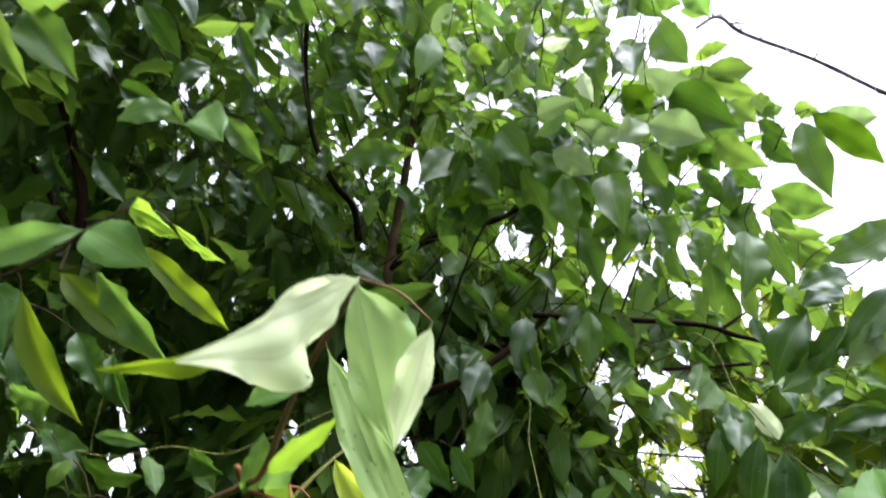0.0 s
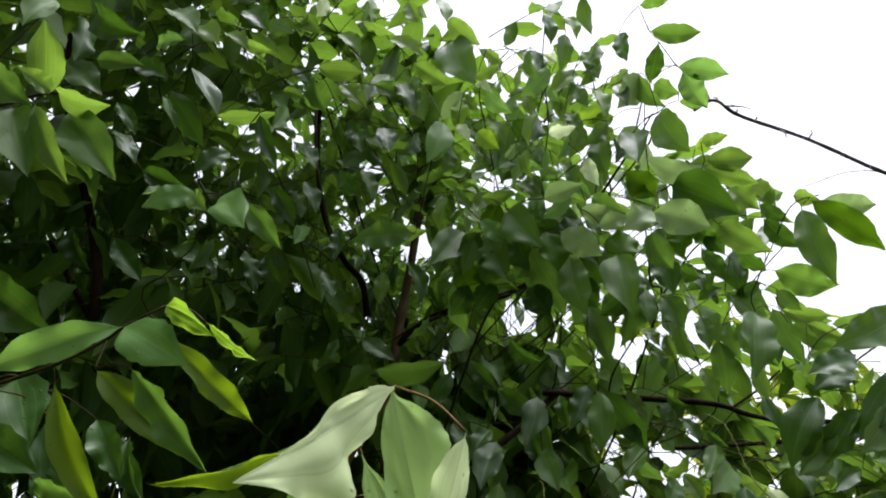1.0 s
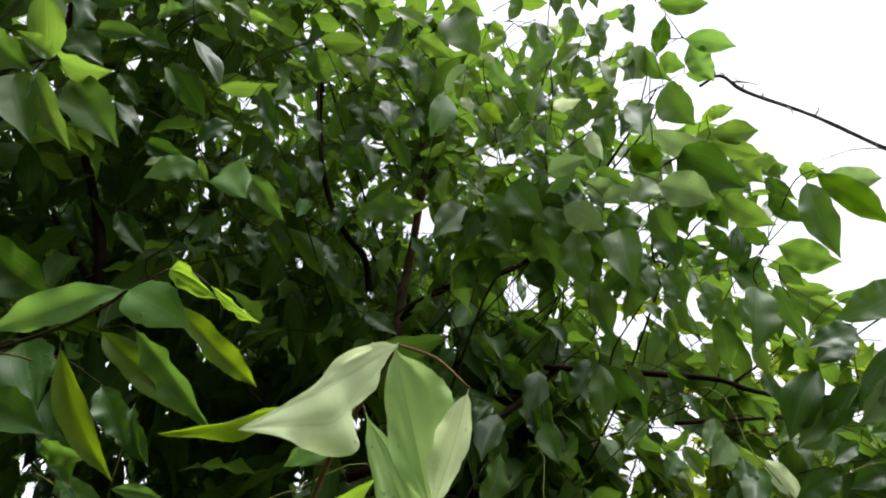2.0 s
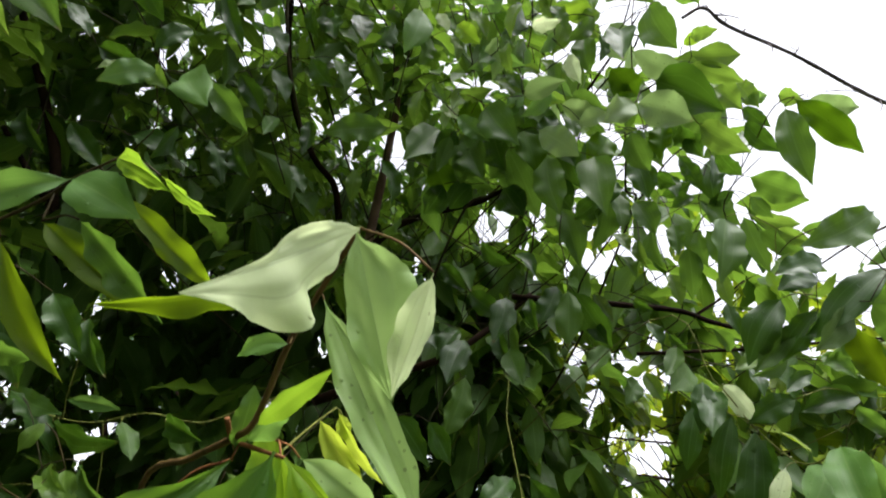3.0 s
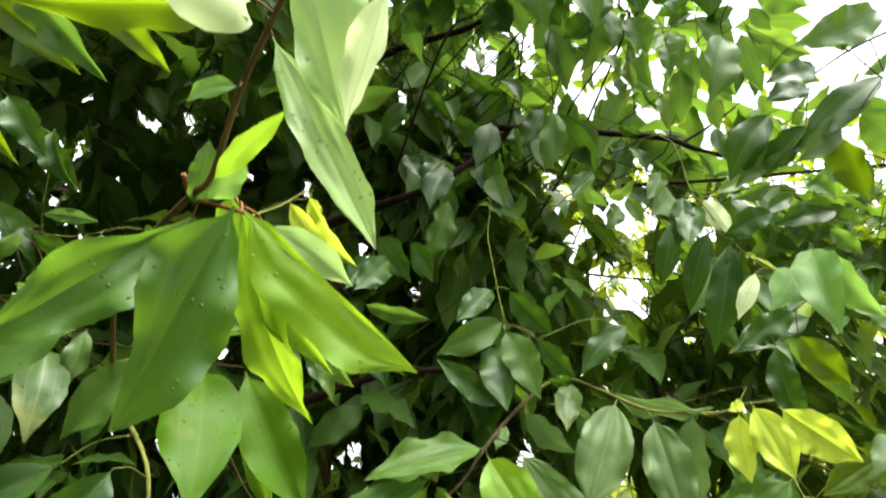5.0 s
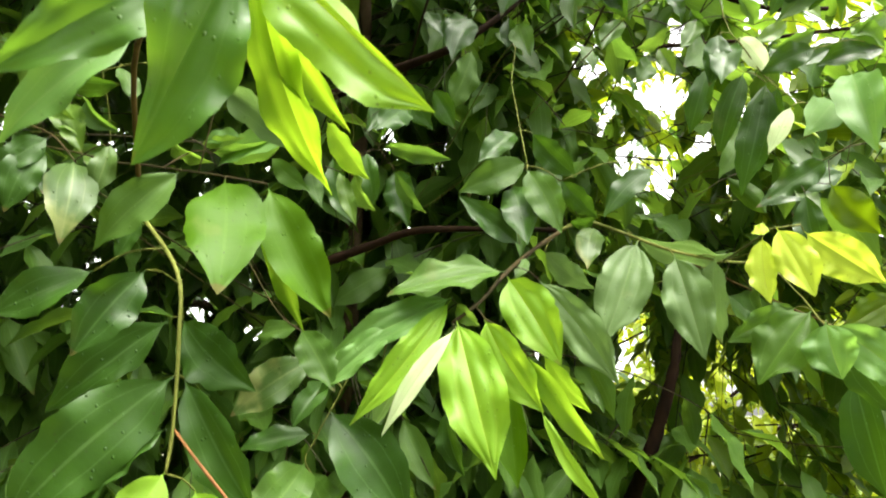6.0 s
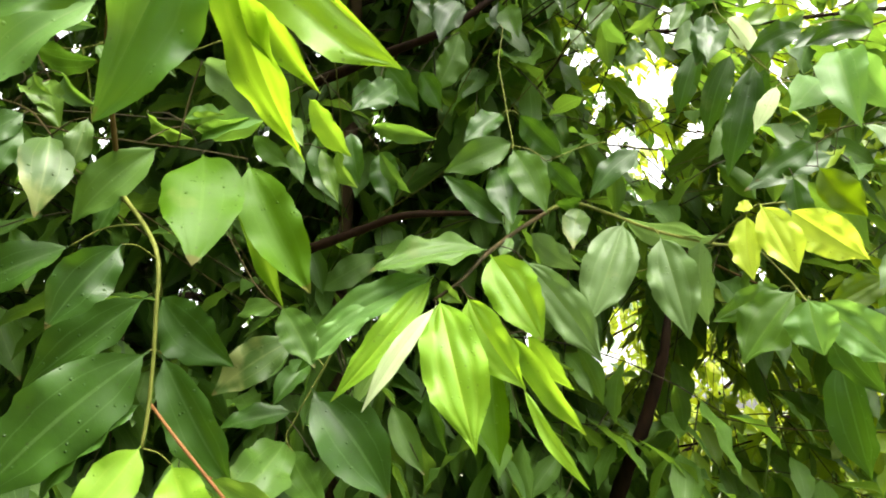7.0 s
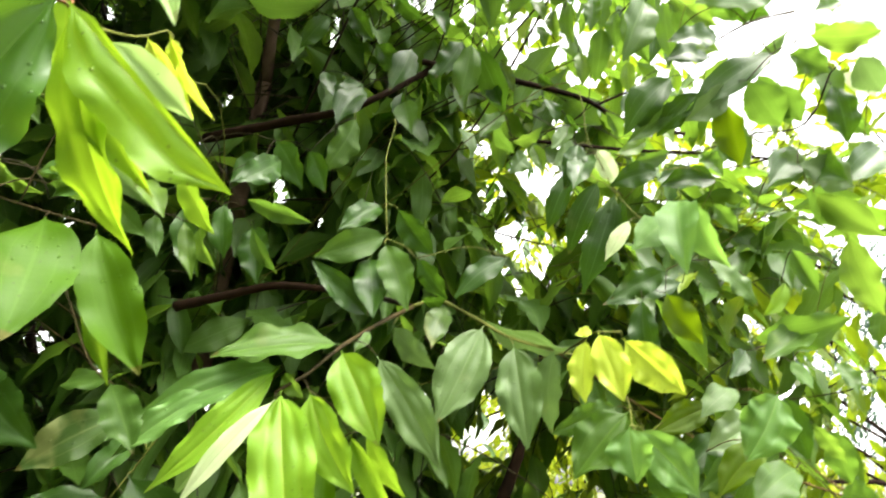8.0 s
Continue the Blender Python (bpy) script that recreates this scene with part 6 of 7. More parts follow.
sprig([(-0.28, 1.1, 1.717), (-0.231, 0.925, 1.757), (-0.17, 0.621, 1.851), (-0.241, 0.568, 1.817), (-0.283, 0.554, 1.796), (-0.327, 0.536, 1.799), (-0.372, 0.528, 1.788), (-0.409, 0.51, 1.791), (-0.458, 0.493, 1.812)], 0.0006, 0.0005, twig_green, [
    (-0.389, 0.506, 1.801, -0.328, 0.497, 1.787, 0.014, 38, -0.04, 0.5, 6),
    (-0.439, 0.497, 1.808, -0.387, 0.514, 1.752, 0.032, -45, 0.08, 0.2, 0),
    (-0.4, 0.515, 1.785, -0.329, 0.511, 1.764, 0.032, 76, 0.1, 0.35, 0),
    (-0.34, 0.52, 1.786, -0.317, 0.516, 1.749, 0.019, -34, 0.05, 0.2, 1),
    (-0.301, 0.523, 1.786, -0.255, 0.507, 1.762, 0.023, 45, 0.12, 0.5, 0),
    (-0.286, 0.525, 1.784, -0.262, 0.513, 1.747, 0.02, 15, 0.12, 0.5, 1),
    (-0.451, 0.542, 1.737, -0.403, 0.544, 1.703, 0.023, -5, 0.05, 0.2, 0),
    (-0.363, 0.557, 1.725, -0.398, 0.542, 1.707, 0.017, -45, -0.04, 0.5, 1),
] + [
    (-0.382, 0.557, 1.723, -0.369, 0.548, 1.699, 0.017, -46, 0.05, 0.2, 2),
    (-0.397, 0.463, 1.867, -0.341, 0.481, 1.809, 0.023, 8, -0.04, 0.5, 0),
    (-0.367, 0.468, 1.863, -0.344, 0.48, 1.811, 0.025, 23, 0.12, 0.5, 0),
])
sprig([(0.552, 1.011, 2.063), (0.62, 0.93, 2.06), (0.481, 0.766, 1.986), (0.447, 0.635, 1.913), (0.433, 0.577, 1.897), (0.433, 0.547, 1.924)], 0.0016, 0.0009, twig_brown, [
    (0.317, 0.533, 1.979, 0.368, 0.534, 1.974, 0.025, 85, 0.08, 0.3, 0),
    (0.291, 0.578, 1.974, 0.332, 0.566, 1.948, 0.022, 39, 0.05, 0.3, 2),
    (0.335, 0.559, 1.904, 0.289, 0.563, 1.858, 0.028, -48, 0.05, 0.2, 13),
    (0.342, 0.54, 1.897, 0.384, 0.56, 1.863, 0.037, 75, 0.12, 0.2, 1),
    (0.334, 0.565, 1.887, 0.35, 0.574, 1.822, 0.031, 67, 0.05, 0.4, 12),
    (0.398, 0.557, 1.84, 0.381, 0.575, 1.805, 0.028, -3, 0.08, 0.3, 13),
    (0.387, 0.545, 1.816, 0.44, 0.546, 1.799, 0.034, 35, 0.12, 0.3, 13),
    (0.411, 0.568, 1.807, 0.457, 0.559, 1.77, 0.036, 79, 0.05, 0.2, 1),
] + [
    (0.382, 0.505, 1.929, 0.449, 0.495, 1.937, 0.029, 79, 0.08, 0.2, 2),
    (0.433, 0.507, 1.916, 0.462, 0.522, 1.888, 0.03, 93, 0.05, 0.2, 13),
    (0.389, 0.544, 1.938, 0.431, 0.545, 1.923, 0.028, 40, 0.05, 0.3, 1),
    (0.435, 0.55, 1.913, 0.45, 0.558, 1.853, 0.03, 31, 0.08, 0.2, 0),
    (0.404, 0.587, 1.934, 0.436, 0.6, 1.901, 0.028, 54, 0.05, 0.2, 1),
])
sprig([(0.3, 1.15, 1.75), (0.5, 1, 1.6), (0.635, 0.818, 1.526), (0.528, 0.742, 1.544), (0.455, 0.694, 1.571), (0.419, 0.664, 1.599)], 0.0018, 0.0009, twig_tan, [
    (0.382, 0.623, 1.571, 0.332, 0.621, 1.519, 0.032, 20, 0.05, 0.4, 12, -0.01, -0.03, 1, 1, 0.21, 0.09, 0.57),
    (0.414, 0.639, 1.611, 0.435, 0.637, 1.552, 0.026, 30, 0.05, 0.4, 13),
    (0.403, 0.621, 1.544, 0.363, 0.624, 1.513, 0.038, 1, 0.12, 0.2, 6),
    (0.377, 0.658, 1.622, 0.33, 0.641, 1.589, 0.028, 19, 0.12, 0.2, 13),
    (0.343, 0.661, 1.56, 0.377, 0.677, 1.522, 0.031, 35, 0.12, 0.4, 0),
    (0.479, 0.663, 1.594, 0.491, 0.666, 1.542, 0.032, 66, 0.05, 0.3, 1),
])
sprig([(-0.24, 1.1, 2.1), (0.02, 0.95, 2.12), (0.082, 0.679, 2.287), (0.144, 0.608, 2.241), (0.183, 0.51, 2.176), (0.205, 0.458, 2.149), (0.228, 0.453, 2.126)], 0.0016, 0.0008, twig_dark, [
    (0.205, 0.445, 2.165, 0.229, 0.42, 2.159, 0.014, 85, 0.08, 0.3, 3),
    (0.229, 0.462, 2.115, 0.249, 0.459, 2.076, 0.029, 37, 0.08, 0.4, 2),
    (0.193, 0.447, 2.144, 0.228, 0.44, 2.114, 0.022, 49, 0.12, 0.4, 2),
    (0.272, 0.488, 2.121, 0.294, 0.483, 2.123, 0.015, 57, 0.05, 0.3, 6),
    (0.089, 0.486, 2.095, 0.124, 0.48, 2.102, 0.021, 52, 0.12, 0.2, 14),
    (0.074, 0.484, 2.127, 0.113, 0.494, 2.123, 0.025, 81, 0.08, 0.3, 14),
    (0.156, 0.525, 2.122, 0.178, 0.558, 2.088, 0.032, 58, 0.12, 0.4, 1),
    (0.189, 0.524, 2.127, 0.183, 0.533, 2.081, 0.028, 12, 0.12, 0.3, 10),
] + [
    (0.225, 0.532, 2.123, 0.234, 0.541, 2.089, 0.025, 43, 0.12, 0.2, 0),
    (0.246, 0.532, 2.094, 0.277, 0.556, 2.074, 0.022, 94, 0.12, 0.2, 0),
    (0.2, 0.482, 2.118, 0.24, 0.5, 2.084, 0.041, 53, 0.05, 0.2, 1),
    (0.138, 0.491, 2.193, 0.174, 0.52, 2.172, 0.035, 72, 0.05, 0.2, 10),
    (0.183, 0.556, 2.151, 0.15, 0.569, 2.124, 0.03, -60, 0.08, 0.4, 0),
    (0.135, 0.514, 2.196, 0.163, 0.51, 2.171, 0.019, 39, 0.05, 0.2, 2),
    (0.192, 0.527, 2.157, 0.222, 0.539, 2.121, 0.036, 55, 0.08, 0.4, 0),
    (0.147, 0.526, 2.183, 0.175, 0.537, 2.17, 0.025, 62, 0.12, 0.2, 6),
])
sprig([(-0.2, 1.1, 1.95), (0.05, 1.02, 1.98), (0.197, 0.751, 2.167), (0.184, 0.691, 2.176), (0.181, 0.646, 2.199), (0.178, 0.619, 2.216)], 0.0022, 0.001, twig_dark, [
    (0.221, 0.667, 2.18, 0.243, 0.66, 2.154, 0.025, 85, 0.05, 0.3, 0),
    (0.248, 0.714, 2.158, 0.282, 0.705, 2.17, 0.019, 25, 0.08, 0.2, 0),
    (0.292, 0.7, 2.15, 0.332, 0.696, 2.168, 0.02, 53, 0.05, 0.2, 0),
    (0.183, 0.634, 2.182, 0.201, 0.658, 2.127, 0.041, 12, 0.12, 0.2, 0),
    (0.172, 0.64, 2.205, 0.147, 0.623, 2.175, 0.028, -30, 0.05, 0.3, 1),
    (0.162, 0.651, 2.158, 0.126, 0.653, 2.109, 0.036, -16, 0.12, 0.2, 0),
    (0.154, 0.614, 2.203, 0.121, 0.619, 2.147, 0.04, -21, 0.12, 0.4, 10),
    (0.201, 0.648, 2.232, 0.22, 0.646, 2.191, 0.03, 63, 0.08, 0.2, 0),
] + [
    (0.186, 0.67, 2.138, 0.208, 0.68, 2.087, 0.037, 11, 0.08, 0.2, 1),
    (0.146, 0.679, 2.153, 0.107, 0.693, 2.127, 0.035, -47, 0.05, 0.4, 0),
])
sprig([(-0.22, 1.1, 2), (-0.064, 0.794, 2.2), (-0.004, 0.721, 2.205), (0.042, 0.652, 2.201), (0.084, 0.59, 2.19)], 0.0026, 0.0009, twig_dark, [
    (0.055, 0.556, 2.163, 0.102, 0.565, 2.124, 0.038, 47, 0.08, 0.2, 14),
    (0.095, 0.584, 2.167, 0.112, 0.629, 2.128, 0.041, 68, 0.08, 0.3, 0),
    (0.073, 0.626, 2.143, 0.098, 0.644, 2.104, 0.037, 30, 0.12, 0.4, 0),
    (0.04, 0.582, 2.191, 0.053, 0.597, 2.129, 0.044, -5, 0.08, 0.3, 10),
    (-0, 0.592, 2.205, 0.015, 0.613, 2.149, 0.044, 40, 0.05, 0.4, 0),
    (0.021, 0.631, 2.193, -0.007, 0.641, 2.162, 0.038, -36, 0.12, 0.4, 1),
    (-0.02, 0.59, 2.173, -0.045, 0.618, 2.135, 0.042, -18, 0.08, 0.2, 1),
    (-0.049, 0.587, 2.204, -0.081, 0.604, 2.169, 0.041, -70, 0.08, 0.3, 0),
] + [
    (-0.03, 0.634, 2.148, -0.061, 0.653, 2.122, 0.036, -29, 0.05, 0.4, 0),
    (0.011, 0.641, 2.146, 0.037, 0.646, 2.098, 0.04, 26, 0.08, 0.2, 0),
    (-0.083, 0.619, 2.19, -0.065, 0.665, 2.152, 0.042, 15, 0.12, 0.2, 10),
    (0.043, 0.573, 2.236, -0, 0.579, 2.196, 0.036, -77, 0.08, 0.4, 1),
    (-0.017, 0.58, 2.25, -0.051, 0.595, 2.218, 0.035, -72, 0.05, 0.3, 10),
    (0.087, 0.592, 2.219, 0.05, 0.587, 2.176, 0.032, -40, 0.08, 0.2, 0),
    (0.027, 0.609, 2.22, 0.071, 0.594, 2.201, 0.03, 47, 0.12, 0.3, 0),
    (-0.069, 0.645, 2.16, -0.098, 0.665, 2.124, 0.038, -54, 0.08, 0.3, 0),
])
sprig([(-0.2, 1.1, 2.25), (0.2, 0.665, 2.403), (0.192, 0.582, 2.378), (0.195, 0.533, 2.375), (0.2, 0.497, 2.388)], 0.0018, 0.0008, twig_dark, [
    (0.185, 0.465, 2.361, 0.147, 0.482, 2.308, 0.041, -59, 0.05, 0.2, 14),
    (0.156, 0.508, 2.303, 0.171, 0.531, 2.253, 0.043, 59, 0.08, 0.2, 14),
    (0.124, 0.529, 2.304, 0.127, 0.543, 2.244, 0.034, 18, 0.12, 0.4, 1),
    (0.083, 0.52, 2.34, 0.147, 0.517, 2.364, 0.025, 83, 0.12, 0.2, 3),
    (0.153, 0.523, 2.348, 0.111, 0.528, 2.338, 0.022, -62, 0.08, 0.2, 2),
    (0.129, 0.532, 2.333, 0.147, 0.538, 2.31, 0.02, 33, 0.08, 0.4, 2),
    (0.009, 0.533, 2.377, 0.046, 0.554, 2.354, 0.032, 86, 0.12, 0.4, 0),
    (0.058, 0.532, 2.353, 0.096, 0.534, 2.327, 0.025, 85, 0.08, 0.2, 14),
] + [
    (-0.046, 0.549, 2.38, -0.012, 0.555, 2.339, 0.028, 46, 0.05, 0.3, 3),
    (-0.065, 0.516, 2.417, -0.072, 0.536, 2.362, 0.027, -8, 0.12, 0.3, 3),
    (0.206, 0.489, 2.367, 0.235, 0.49, 2.338, 0.029, 77, 0.05, 0.3, 1),
    (0.108, 0.568, 2.317, 0.115, 0.59, 2.289, 0.021, 17, 0.05, 0.4, 14),
])
# </sprigs>


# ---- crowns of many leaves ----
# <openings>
# sight lines from the camera's path: origin, direction, half-width for each metre
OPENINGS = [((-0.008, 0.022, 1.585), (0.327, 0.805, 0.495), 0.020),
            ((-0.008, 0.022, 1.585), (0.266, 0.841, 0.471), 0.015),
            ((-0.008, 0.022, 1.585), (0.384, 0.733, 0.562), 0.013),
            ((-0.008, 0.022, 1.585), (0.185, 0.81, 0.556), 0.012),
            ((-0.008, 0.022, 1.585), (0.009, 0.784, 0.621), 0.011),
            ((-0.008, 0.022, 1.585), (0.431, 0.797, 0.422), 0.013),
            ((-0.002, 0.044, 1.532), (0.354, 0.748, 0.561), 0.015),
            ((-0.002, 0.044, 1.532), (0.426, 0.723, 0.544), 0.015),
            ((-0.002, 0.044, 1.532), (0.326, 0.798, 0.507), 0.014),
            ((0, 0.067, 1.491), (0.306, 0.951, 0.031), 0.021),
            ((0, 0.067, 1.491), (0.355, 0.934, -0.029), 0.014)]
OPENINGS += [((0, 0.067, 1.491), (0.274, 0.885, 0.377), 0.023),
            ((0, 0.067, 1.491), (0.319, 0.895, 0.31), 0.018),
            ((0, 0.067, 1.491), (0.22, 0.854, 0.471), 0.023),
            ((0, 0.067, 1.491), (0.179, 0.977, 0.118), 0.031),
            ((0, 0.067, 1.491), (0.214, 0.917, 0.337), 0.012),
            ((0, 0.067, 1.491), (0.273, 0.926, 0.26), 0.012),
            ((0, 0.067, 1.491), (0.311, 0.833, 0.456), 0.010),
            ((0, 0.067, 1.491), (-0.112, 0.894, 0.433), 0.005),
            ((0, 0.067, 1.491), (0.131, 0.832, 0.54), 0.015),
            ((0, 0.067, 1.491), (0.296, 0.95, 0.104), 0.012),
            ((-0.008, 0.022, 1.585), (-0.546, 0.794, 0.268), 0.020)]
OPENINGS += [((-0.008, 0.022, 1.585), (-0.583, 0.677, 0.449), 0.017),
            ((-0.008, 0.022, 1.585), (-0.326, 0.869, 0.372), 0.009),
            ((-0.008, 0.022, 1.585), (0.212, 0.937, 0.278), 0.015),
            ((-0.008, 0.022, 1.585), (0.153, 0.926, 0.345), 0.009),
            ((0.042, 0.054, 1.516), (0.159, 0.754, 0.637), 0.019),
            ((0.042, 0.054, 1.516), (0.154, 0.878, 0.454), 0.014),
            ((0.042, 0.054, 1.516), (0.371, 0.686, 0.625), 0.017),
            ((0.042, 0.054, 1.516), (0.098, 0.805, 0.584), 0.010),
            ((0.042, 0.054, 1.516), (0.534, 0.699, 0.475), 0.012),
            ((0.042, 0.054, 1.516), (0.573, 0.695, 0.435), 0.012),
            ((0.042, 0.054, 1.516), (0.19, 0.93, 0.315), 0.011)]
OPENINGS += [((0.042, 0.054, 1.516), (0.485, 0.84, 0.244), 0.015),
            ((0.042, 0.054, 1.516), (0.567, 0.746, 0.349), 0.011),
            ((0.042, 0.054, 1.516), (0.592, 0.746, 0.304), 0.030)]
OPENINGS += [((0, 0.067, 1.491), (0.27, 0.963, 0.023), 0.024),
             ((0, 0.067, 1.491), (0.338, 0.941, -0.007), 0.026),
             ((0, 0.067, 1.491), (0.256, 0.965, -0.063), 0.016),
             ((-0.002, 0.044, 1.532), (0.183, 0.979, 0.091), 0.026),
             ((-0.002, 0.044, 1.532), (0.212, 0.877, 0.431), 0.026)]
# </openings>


def templates(rng, half, count=10):
    made = []
    for i in range(count):
        v, f, c = blade(1.0, rng.uniform(0.32, 0.42), rng.uniform(0.02, 0.10), rng.uniform(0.1, 0.42), 900 + i, 10, half)
        made.append((np.array([tuple(p) for p in v]), np.array(f), np.array(c)))
    return made


rng = np.random.default_rng(77)
side, rise = rng.uniform(-0.80, 0.45, 200), rng.uniform(0.0, 0.95, 200)
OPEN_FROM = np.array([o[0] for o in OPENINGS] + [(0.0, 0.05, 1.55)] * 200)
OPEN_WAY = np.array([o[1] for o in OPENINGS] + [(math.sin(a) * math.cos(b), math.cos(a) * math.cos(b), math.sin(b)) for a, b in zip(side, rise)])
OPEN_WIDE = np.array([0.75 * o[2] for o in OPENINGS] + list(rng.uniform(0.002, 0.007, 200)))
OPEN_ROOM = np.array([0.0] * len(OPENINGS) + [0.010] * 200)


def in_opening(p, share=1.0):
    """Crown leaves are cleared along lines of sight from the camera, so that the sky shows: lines, each with its
    half-width for each metre along it.
    """
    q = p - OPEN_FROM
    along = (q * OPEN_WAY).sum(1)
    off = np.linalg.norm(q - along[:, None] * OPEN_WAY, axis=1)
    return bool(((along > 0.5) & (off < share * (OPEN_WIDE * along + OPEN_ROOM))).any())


# leaves that would hide this wood from the camera's path are left out
FREE = np.array([tuple(q) for line in FREE_WOOD for q in smooth_line(line, 8)]) - np.array((0.0, 0.03, 1.58))
FREE_FAR = np.linalg.norm(FREE, axis=1)


def hides_wood(p):
    q = p - np.array((0.0, 0.03, 1.58))
    far = np.linalg.norm(q)
    return far < 1.7 and bool(((FREE @ q > far * FREE_FAR * 0.99975) & (FREE_FAR > far - 0.04)).any())


def foliage(name, mat, parent, blobs, seed, leaf_length=(0.07, 0.12), twig_length=(0.15, 0.34), keep=None, label="", half=2, open_sky=1.0, young_tops=False):
    """Drooping leafy twigs scattered through blobs (centre, radii, number of twigs): one mesh of leaves and one of twigs."""
    rng = np.random.default_rng(seed)
    kinds = templates(random.Random(seed), half)
    all_v, all_f, all_c, count = [], [], [], 0
    stem_v, stem_f = [], []
    for centre, radii, number in blobs:
        for _ in range(number):
            d = rng.normal(size=3)
            d *= rng.uniform(0.15, 1.0) ** 0.45 / np.linalg.norm(d)
            start = np.array(centre) + d * np.array(radii)
            if start[2] < 0.15 or (keep and not keep(start)):
                continue
            out = np.array([d[0], d[1], 0.25 * d[2] + rng.uniform(-0.5, 0.35)]) + rng.normal(size=3) * 0.45
            out /= np.linalg.norm(out)
            size = rng.uniform(*twig_length)
            steps = 5
            pts = [start + out * size * s / steps - np.array([0, 0, 0.35 * size * (s / steps) ** 2]) for s in range(steps + 1)]
            n_leaves, grown = rng.integers(6, 11), []
            for k in range(n_leaves):
                s = 0.15 + 0.85 * k / (n_leaves - 1)
                base = start + out * size * s - np.array([0, 0, 0.35 * size * s * s])
                turn = k * 2.4 + rng.uniform(-0.5, 0.5)
                side = np.array([math.cos(turn), math.sin(turn), 0])
                x = out * 0.5 + side * 0.75 + np.array([0, 0, -rng.uniform(0.25, 1.5)])
                x /= np.linalg.norm(x)
                z = np.array([0, 0, 1.0]) + rng.normal(size=3) * 0.35
                z -= x * z.dot(x)
                z /= np.linalg.norm(z)
                y = np.cross(z, x)
                tv, tf, tc = kinds[rng.integers(len(kinds))]
                length = rng.uniform(*leaf_length) * (0.75 if young_tops and base[2] > 2.35 else 1.0)
                if keep and np.linalg.norm(base + 0.5 * length * x - (0, 0, 1.6)) < 1.0:
                    continue
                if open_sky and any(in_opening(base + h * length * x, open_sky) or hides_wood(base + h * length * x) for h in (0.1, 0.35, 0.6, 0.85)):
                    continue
                grown.append((base + length * (tv[:, :1] * x + tv[:, 1:2] * y + tv[:, 2:] * z), tf, tc))
            if len(grown) < 0.6 * n_leaves:
                continue
            for tv, tf, tc in grown:
                all_v.append(tv)
                all_f.append(tf + count)
                all_c.append(tc)
                count += len(tv)
            v, f = tube_data([Vector(p) for p in pts], size * 0.005, size * 0.0025, 4)
            o = len(stem_v)
            stem_v += v
            stem_f += [tuple(k + o for k in q) for q in f]
    v, f, c = np.concatenate(all_v), np.concatenate(all_f), np.concatenate(all_c)
    at = np.array(place(parent))
    me = bpy.data.meshes.new(name)
    me.from_pydata((v - at).tolist(), [], f.tolist())
    me.polygons.foreach_set("use_smooth", np.ones(len(f), bool))
    layer = me.uv_layers.new(name="blade")
    order = np.empty(len(me.loops), int)
    me.loops.foreach_get("vertex_index", order)
    layer.data.foreach_set("uv", c[order].ravel())
    me.materials.append(mat)
    tagged(part(name, me, None, parent, at, label), kind="stuff")
    tagged(part("brushwood", mesh_of("brushwood", stem_v, stem_f, at), twig_dark, parent, at), kind="stuff")


def clear_of_path(p):
    """Leaves room round the path, and the open sky to the right of the crown."""
    x, y, z = p[0], p[1], p[2] - 1.6
    if x * x + y * y + z * z < 0.95 ** 2 or (y < 0.3 and x > -0.75):
        return False
    return not (z > 0.55 * math.hypot(x, y) and x > 0.5 * y - 0.16)


# <blobs>
CROWN = [((0.137, 1.375, 2.027), (0.28, 0.25, 0.22), 45), ((-0.183, 0.957, 2.515), (0.25, 0.25, 0.25), 60), ((0.599, 1.363, 2.017), (0.35, 0.3, 0.22), 30), ((0.526, 1.498, 1.367), (0.4, 0.3, 0.22), 30), ((0.202, 1.413, 1.366), (0.3, 0.25, 0.2), 50), ((-0.915, 0.573, 2.881), (0.5, 0.4, 0.4), 120), ((-1.104, 1.513, 2.44), (0.9, 0.4, 0.5), 130), ((-0.041, 1.49, 1.986), (0.45, 0.35, 0.35), 110), ((-0.996, 0.71, 2.723), (0.75, 0.5, 0.75), 250), ((-0.915, 1.095, 2.327), (0.8, 0.5, 0.55), 330), ((-0.364, 1.044, 2.615), (0.6, 0.4, 0.45), 190)]
CROWN += [((-0.401, 0.746, 3.072), (0.7, 0.35, 0.35), 34), ((0.148, 0.982, 2.394), (0.33, 0.3, 0.3), 60), ((-0.787, 1.352, 1.608), (0.8, 0.5, 0.5), 260), ((-0.181, 1.428, 1.561), (0.5, 0.4, 0.45), 160), ((-0.059, 1.371, 2.057), (0.45, 0.4, 0.4), 80)]
SLIM = [((0.56, 1.601, 2.022), (0.25, 0.25, 0.225), 36), ((0.743, 1.646, 1.706), (0.25, 0.25, 0.225), 36), ((0.558, 1.743, 1.437), (0.28, 0.28, 0.252), 40), ((0.511, 1.461, 2.555), (0.28, 0.28, 0.252), 30), ((0.809, 1.73, 1.391), (0.25, 0.25, 0.225), 30), ((0.325, 1.533, 2.062), (0.22, 0.2, 0.25), 34), ((0.301, 1.479, 2.197), (0.25, 0.2, 0.25), 34), ((0.361, 1.707, 1.712), (0.3, 0.2, 0.25), 36), ((0.506, 1.441, 2.258), (0.4, 0.35, 0.3), 60), ((0.522, 1.617, 1.517), (0.5, 0.4, 0.45), 90), ((0.531, 1.491, 2.07), (0.35, 0.3, 0.25), 60), ((0.884, 1.17, 2.287), (0.35, 0.3, 0.22), 24), ((0.96, 1.345, 1.937), (0.4, 0.3, 0.35), 45)]
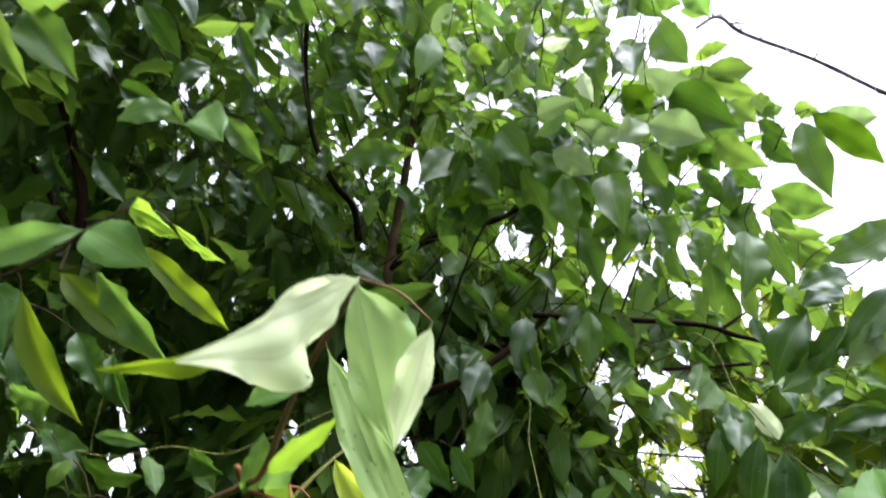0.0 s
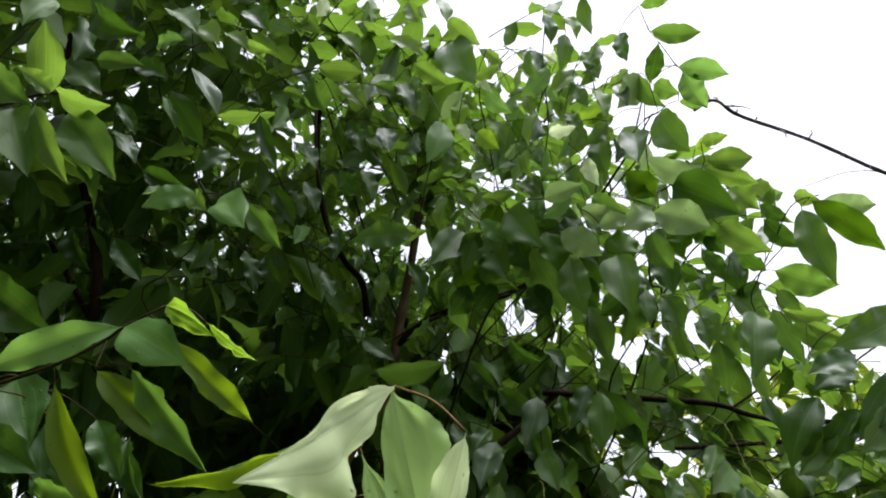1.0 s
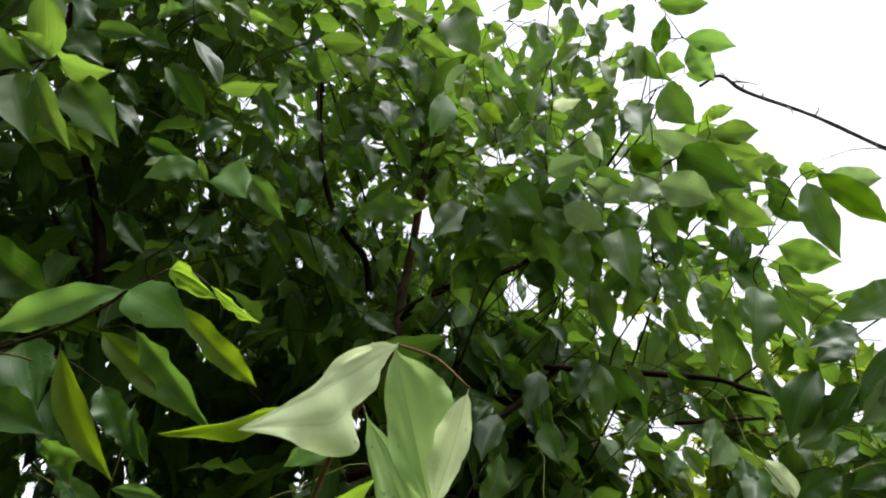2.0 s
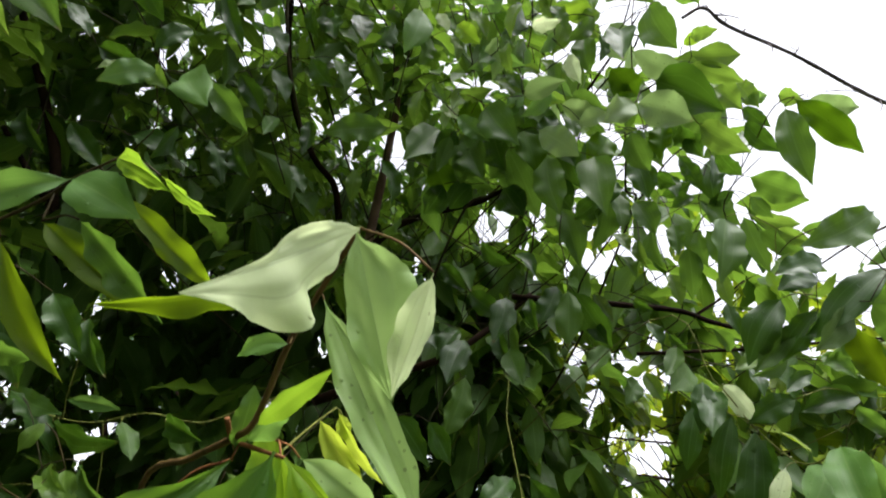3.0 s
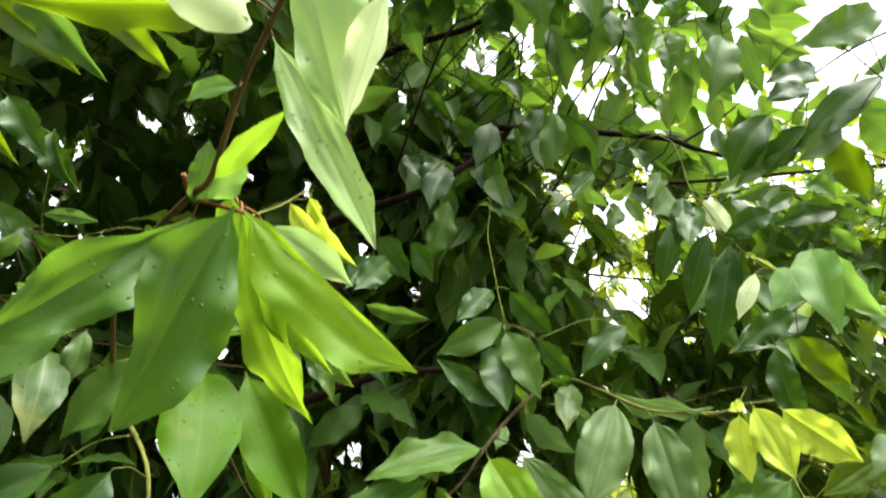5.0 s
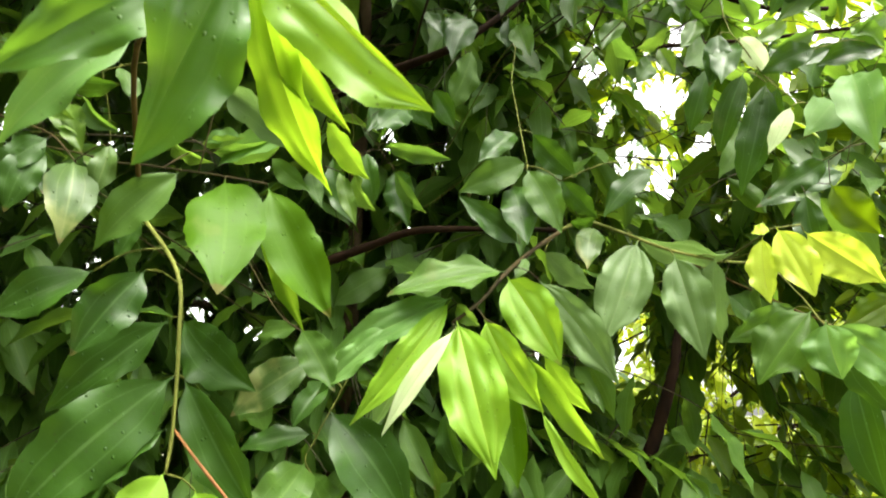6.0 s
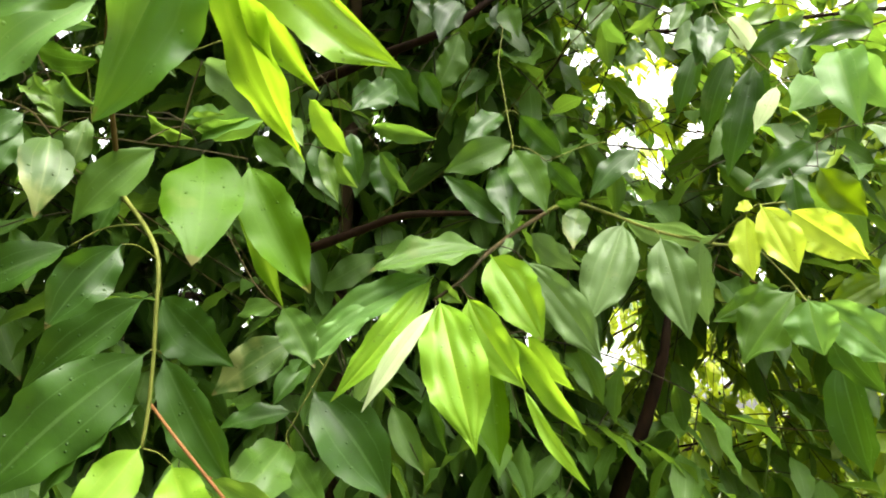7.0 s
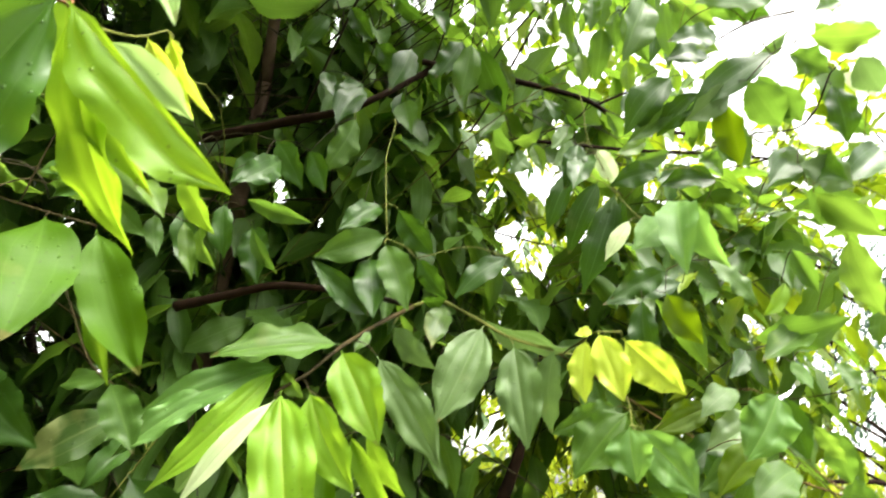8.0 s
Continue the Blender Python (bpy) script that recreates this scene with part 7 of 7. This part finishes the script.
YELLOW = [((0.95, 3.2, 1.25), (1.0, 0.5, 0.75), 260), ((1.266, 4.024, 2.787), (1.5, 0.9, 1), 170), ((1.799, 4.378, 1.45), (1.6, 0.8, 1.0), 620)]
DARK = [((-0.877, 1.526, 3.195), (0.9, 0.5, 0.7), 320), ((-1.354, 1.909, 2.568), (0.9, 0.5, 0.5), 260), ((-0.186, 2.654, 2.474), (1, 0.6, 0.8), 220), ((-2.202, 2.19, 3.309), (1.2, 0.7, 1), 260), ((-1.254, 2.71, 1.987), (1.6, 0.8, 1), 560)]
# </blobs>
CROWN += [((-0.094, 1.071, 2.116), (0.3, 0.3, 0.27), 70), ((0.221, 1.184, 2.118), (0.3, 0.3, 0.27), 70), ((0.13, 1.197, 2.001), (0.32, 0.32, 0.288), 80), ((0.414, 1.317, 1.946), (0.3, 0.3, 0.27), 60), ((-0.659, 1.062, 1.581), (0.3, 0.3, 0.27), 80), ((-0.821, 1.07, 1.671), (0.3, 0.3, 0.27), 80), ((-0.197, 1.183, 1.499), (0.3, 0.3, 0.27), 60), ((-0.078, 1.051, 2.199), (0.3, 0.3, 0.27), 70)]
CROWN += [((-0.73, 0.893, 2.773), (0.4, 0.4, 0.36), 80), ((-0.309, 0.914, 2.653), (0.3, 0.3, 0.27), 45), ((0.047, 1.041, 2.601), (0.25, 0.25, 0.225), 30)]
# clumps out of view overhead and to the left, added to cast shade
CROWN += [((-0.95, 0.15, 3.25), (0.7, 0.55, 0.3), 170), ((-0.5, -0.5, 3.1), (0.5, 0.4, 0.25), 80), ((-1.15, 0.1, 2.35), (0.45, 0.4, 0.45), 90), ((-1.3, 0.35, 1.6), (0.4, 0.4, 0.5), 90)]
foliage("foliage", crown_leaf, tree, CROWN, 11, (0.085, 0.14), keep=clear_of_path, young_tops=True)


def other_tree(foot, label, height, radius, blobs, mat, seed, boughs=3, **more):
    t = thing("broadleaf_tree", foot, label, "tree")
    x, y, _ = foot
    line = smooth_line([(x, y, -0.1), (x + 0.05, y, height * 0.4), (x - 0.03, y + 0.05, height * 0.75), (x, y, height)], 6)
    v, f = tube_data(line, radius, radius * 0.3, 10, 0.2, seed)
    part("trunk", mesh_of("trunk", v, f, foot), shaded_bark, t, foot)
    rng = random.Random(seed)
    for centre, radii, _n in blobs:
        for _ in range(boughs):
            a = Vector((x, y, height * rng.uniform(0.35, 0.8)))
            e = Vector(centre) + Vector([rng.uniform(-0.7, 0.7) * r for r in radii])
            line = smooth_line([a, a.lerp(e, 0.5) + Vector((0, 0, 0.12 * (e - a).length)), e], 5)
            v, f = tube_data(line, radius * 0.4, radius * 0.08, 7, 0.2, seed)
            part("limb", mesh_of("limb", v, f, a), shaded_bark, t, a)
    foliage("foliage", mat, t, blobs, seed, **more)
    return t


other_tree((2.2, 1.9, 0), "slim tree beside the near tree, leaves coloured as if sunlit yellow-green", 2.4, 0.025, SLIM, sunlit_tone_leaf, 21, boughs=1, keep=clear_of_path, leaf_length=(0.05, 0.095))
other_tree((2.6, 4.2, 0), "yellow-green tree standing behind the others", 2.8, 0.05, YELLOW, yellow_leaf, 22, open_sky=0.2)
# dense backing in the darkest leaf colour, for the shaded inside of the crown
other_tree((-1.6, 3.4, 0), "dark green backing tree added close behind the near tree", 4.0, 0.07, DARK, LEAVES[0], 23)
other_tree((10.5, 12.5, 0), "far tree, haze put into its bluish-green leaf colour", 6.5, 0.15, [
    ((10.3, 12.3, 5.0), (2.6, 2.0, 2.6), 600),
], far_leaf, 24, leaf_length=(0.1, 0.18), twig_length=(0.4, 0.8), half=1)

# ---- unseen trees added round the path to block light ----
for n, (x, y) in enumerate(((-4.2, -1.5), (-3.0, -4.6), (0.6, -5.4), (4.0, -4.2), (-5.0, 2.2))):
    other_tree((x, y, 0), "unseen leafy tree added beyond the path to block light", 4.2, 0.09, [
        ((x, y, 2.6), (2.2, 1.4, 2.5), 560),
    ], crown_leaf, 40 + n, leaf_length=(0.22, 0.34), twig_length=(0.4, 0.8), half=1)

# out of view as well, added to keep light off the left side
other_tree((-2.4, -1.9, 0), "unseen leafy tree added near the path to shade the left", 3.6, 0.07, [
    ((-1.8, -1.4, 2.9), (1.2, 0.9, 0.9), 240),
], crown_leaf, 51, leaf_length=(0.1, 0.16), twig_length=(0.25, 0.5), half=1)

# ---- the leafless branch against the sky ----
# <bare>
BARE = [(0.374, 0.755, 2.656), (0.419, 0.753, 2.68), (0.475, 0.794, 2.675), (0.622, 0.865, 2.666), (0.81, 0.973, 2.655), (1.109, 1.144, 2.667), (1.408, 1.429, 2.632)]
BARE_SIDE = [(0.824, 0.982, 2.656), (0.774, 0.957, 2.651), (0.709, 0.944, 2.64), (0.646, 0.943, 2.618), (0.612, 0.938, 2.603)]
# </bare>
bare = thing("bare_branch", BARE[-1], "thin leafless grey branch with short spurs", "branch")
line = smooth_line(BARE, 8)
v, f = tube_data(line, 0.0030, 0.0046, 8, 0.25, 5)
part("stem", mesh_of("stem", v, f, BARE[-1]), bare_bark, bare, BARE[-1])
v, f = tube_data(smooth_line(BARE_SIDE, 6), 0.0012, 0.0006, 6, 0.25, 8)
part("side_twig", mesh_of("side_twig", v, f, BARE_SIDE[0]), bare_bark, bare, BARE_SIDE[0])
for a in range(1, 5):
    p = smooth_line(BARE_SIDE, 6)[4 * a]
    v, f = tube_data(smooth_line([p, p + Vector((0.004, 0, 0.012)), p + Vector((-0.002, 0.004, 0.024))], 3), 0.0007, 0.0003, 5)
    part("spur", mesh_of("spur", v, f, p), bare_bark, bare, p)
rng = random.Random(4)
for i in range(6, len(line) - 2, 3):
    p = line[i]
    size = rng.uniform(0.012, 0.075)
    e = p + Vector((rng.uniform(-0.3, 0.6), rng.uniform(-0.5, 0.5), rng.choice((1, 1, -0.6)))).normalized() * size
    shoot = smooth_line([p, p.lerp(e, 0.5) + Vector((0.006, 0, 0.002)), e], 4)
    v, f = tube_data(shoot, 0.0021, 0.0006, 5, 0.2, i)
    spur = part("spur", mesh_of("spur", v, f, p), bare_bark, bare, p)
    if size > 0.045:
        q = shoot[3]
        v, f = tube_data(smooth_line([q, q + Vector((-0.008, 0.002, 0.012)), q + Vector((-0.011, 0.004, 0.026))], 3), 0.0009, 0.0004, 5)
        part("spur_tip", mesh_of("spur_tip", v, f, q), bare_bark, spur, q)
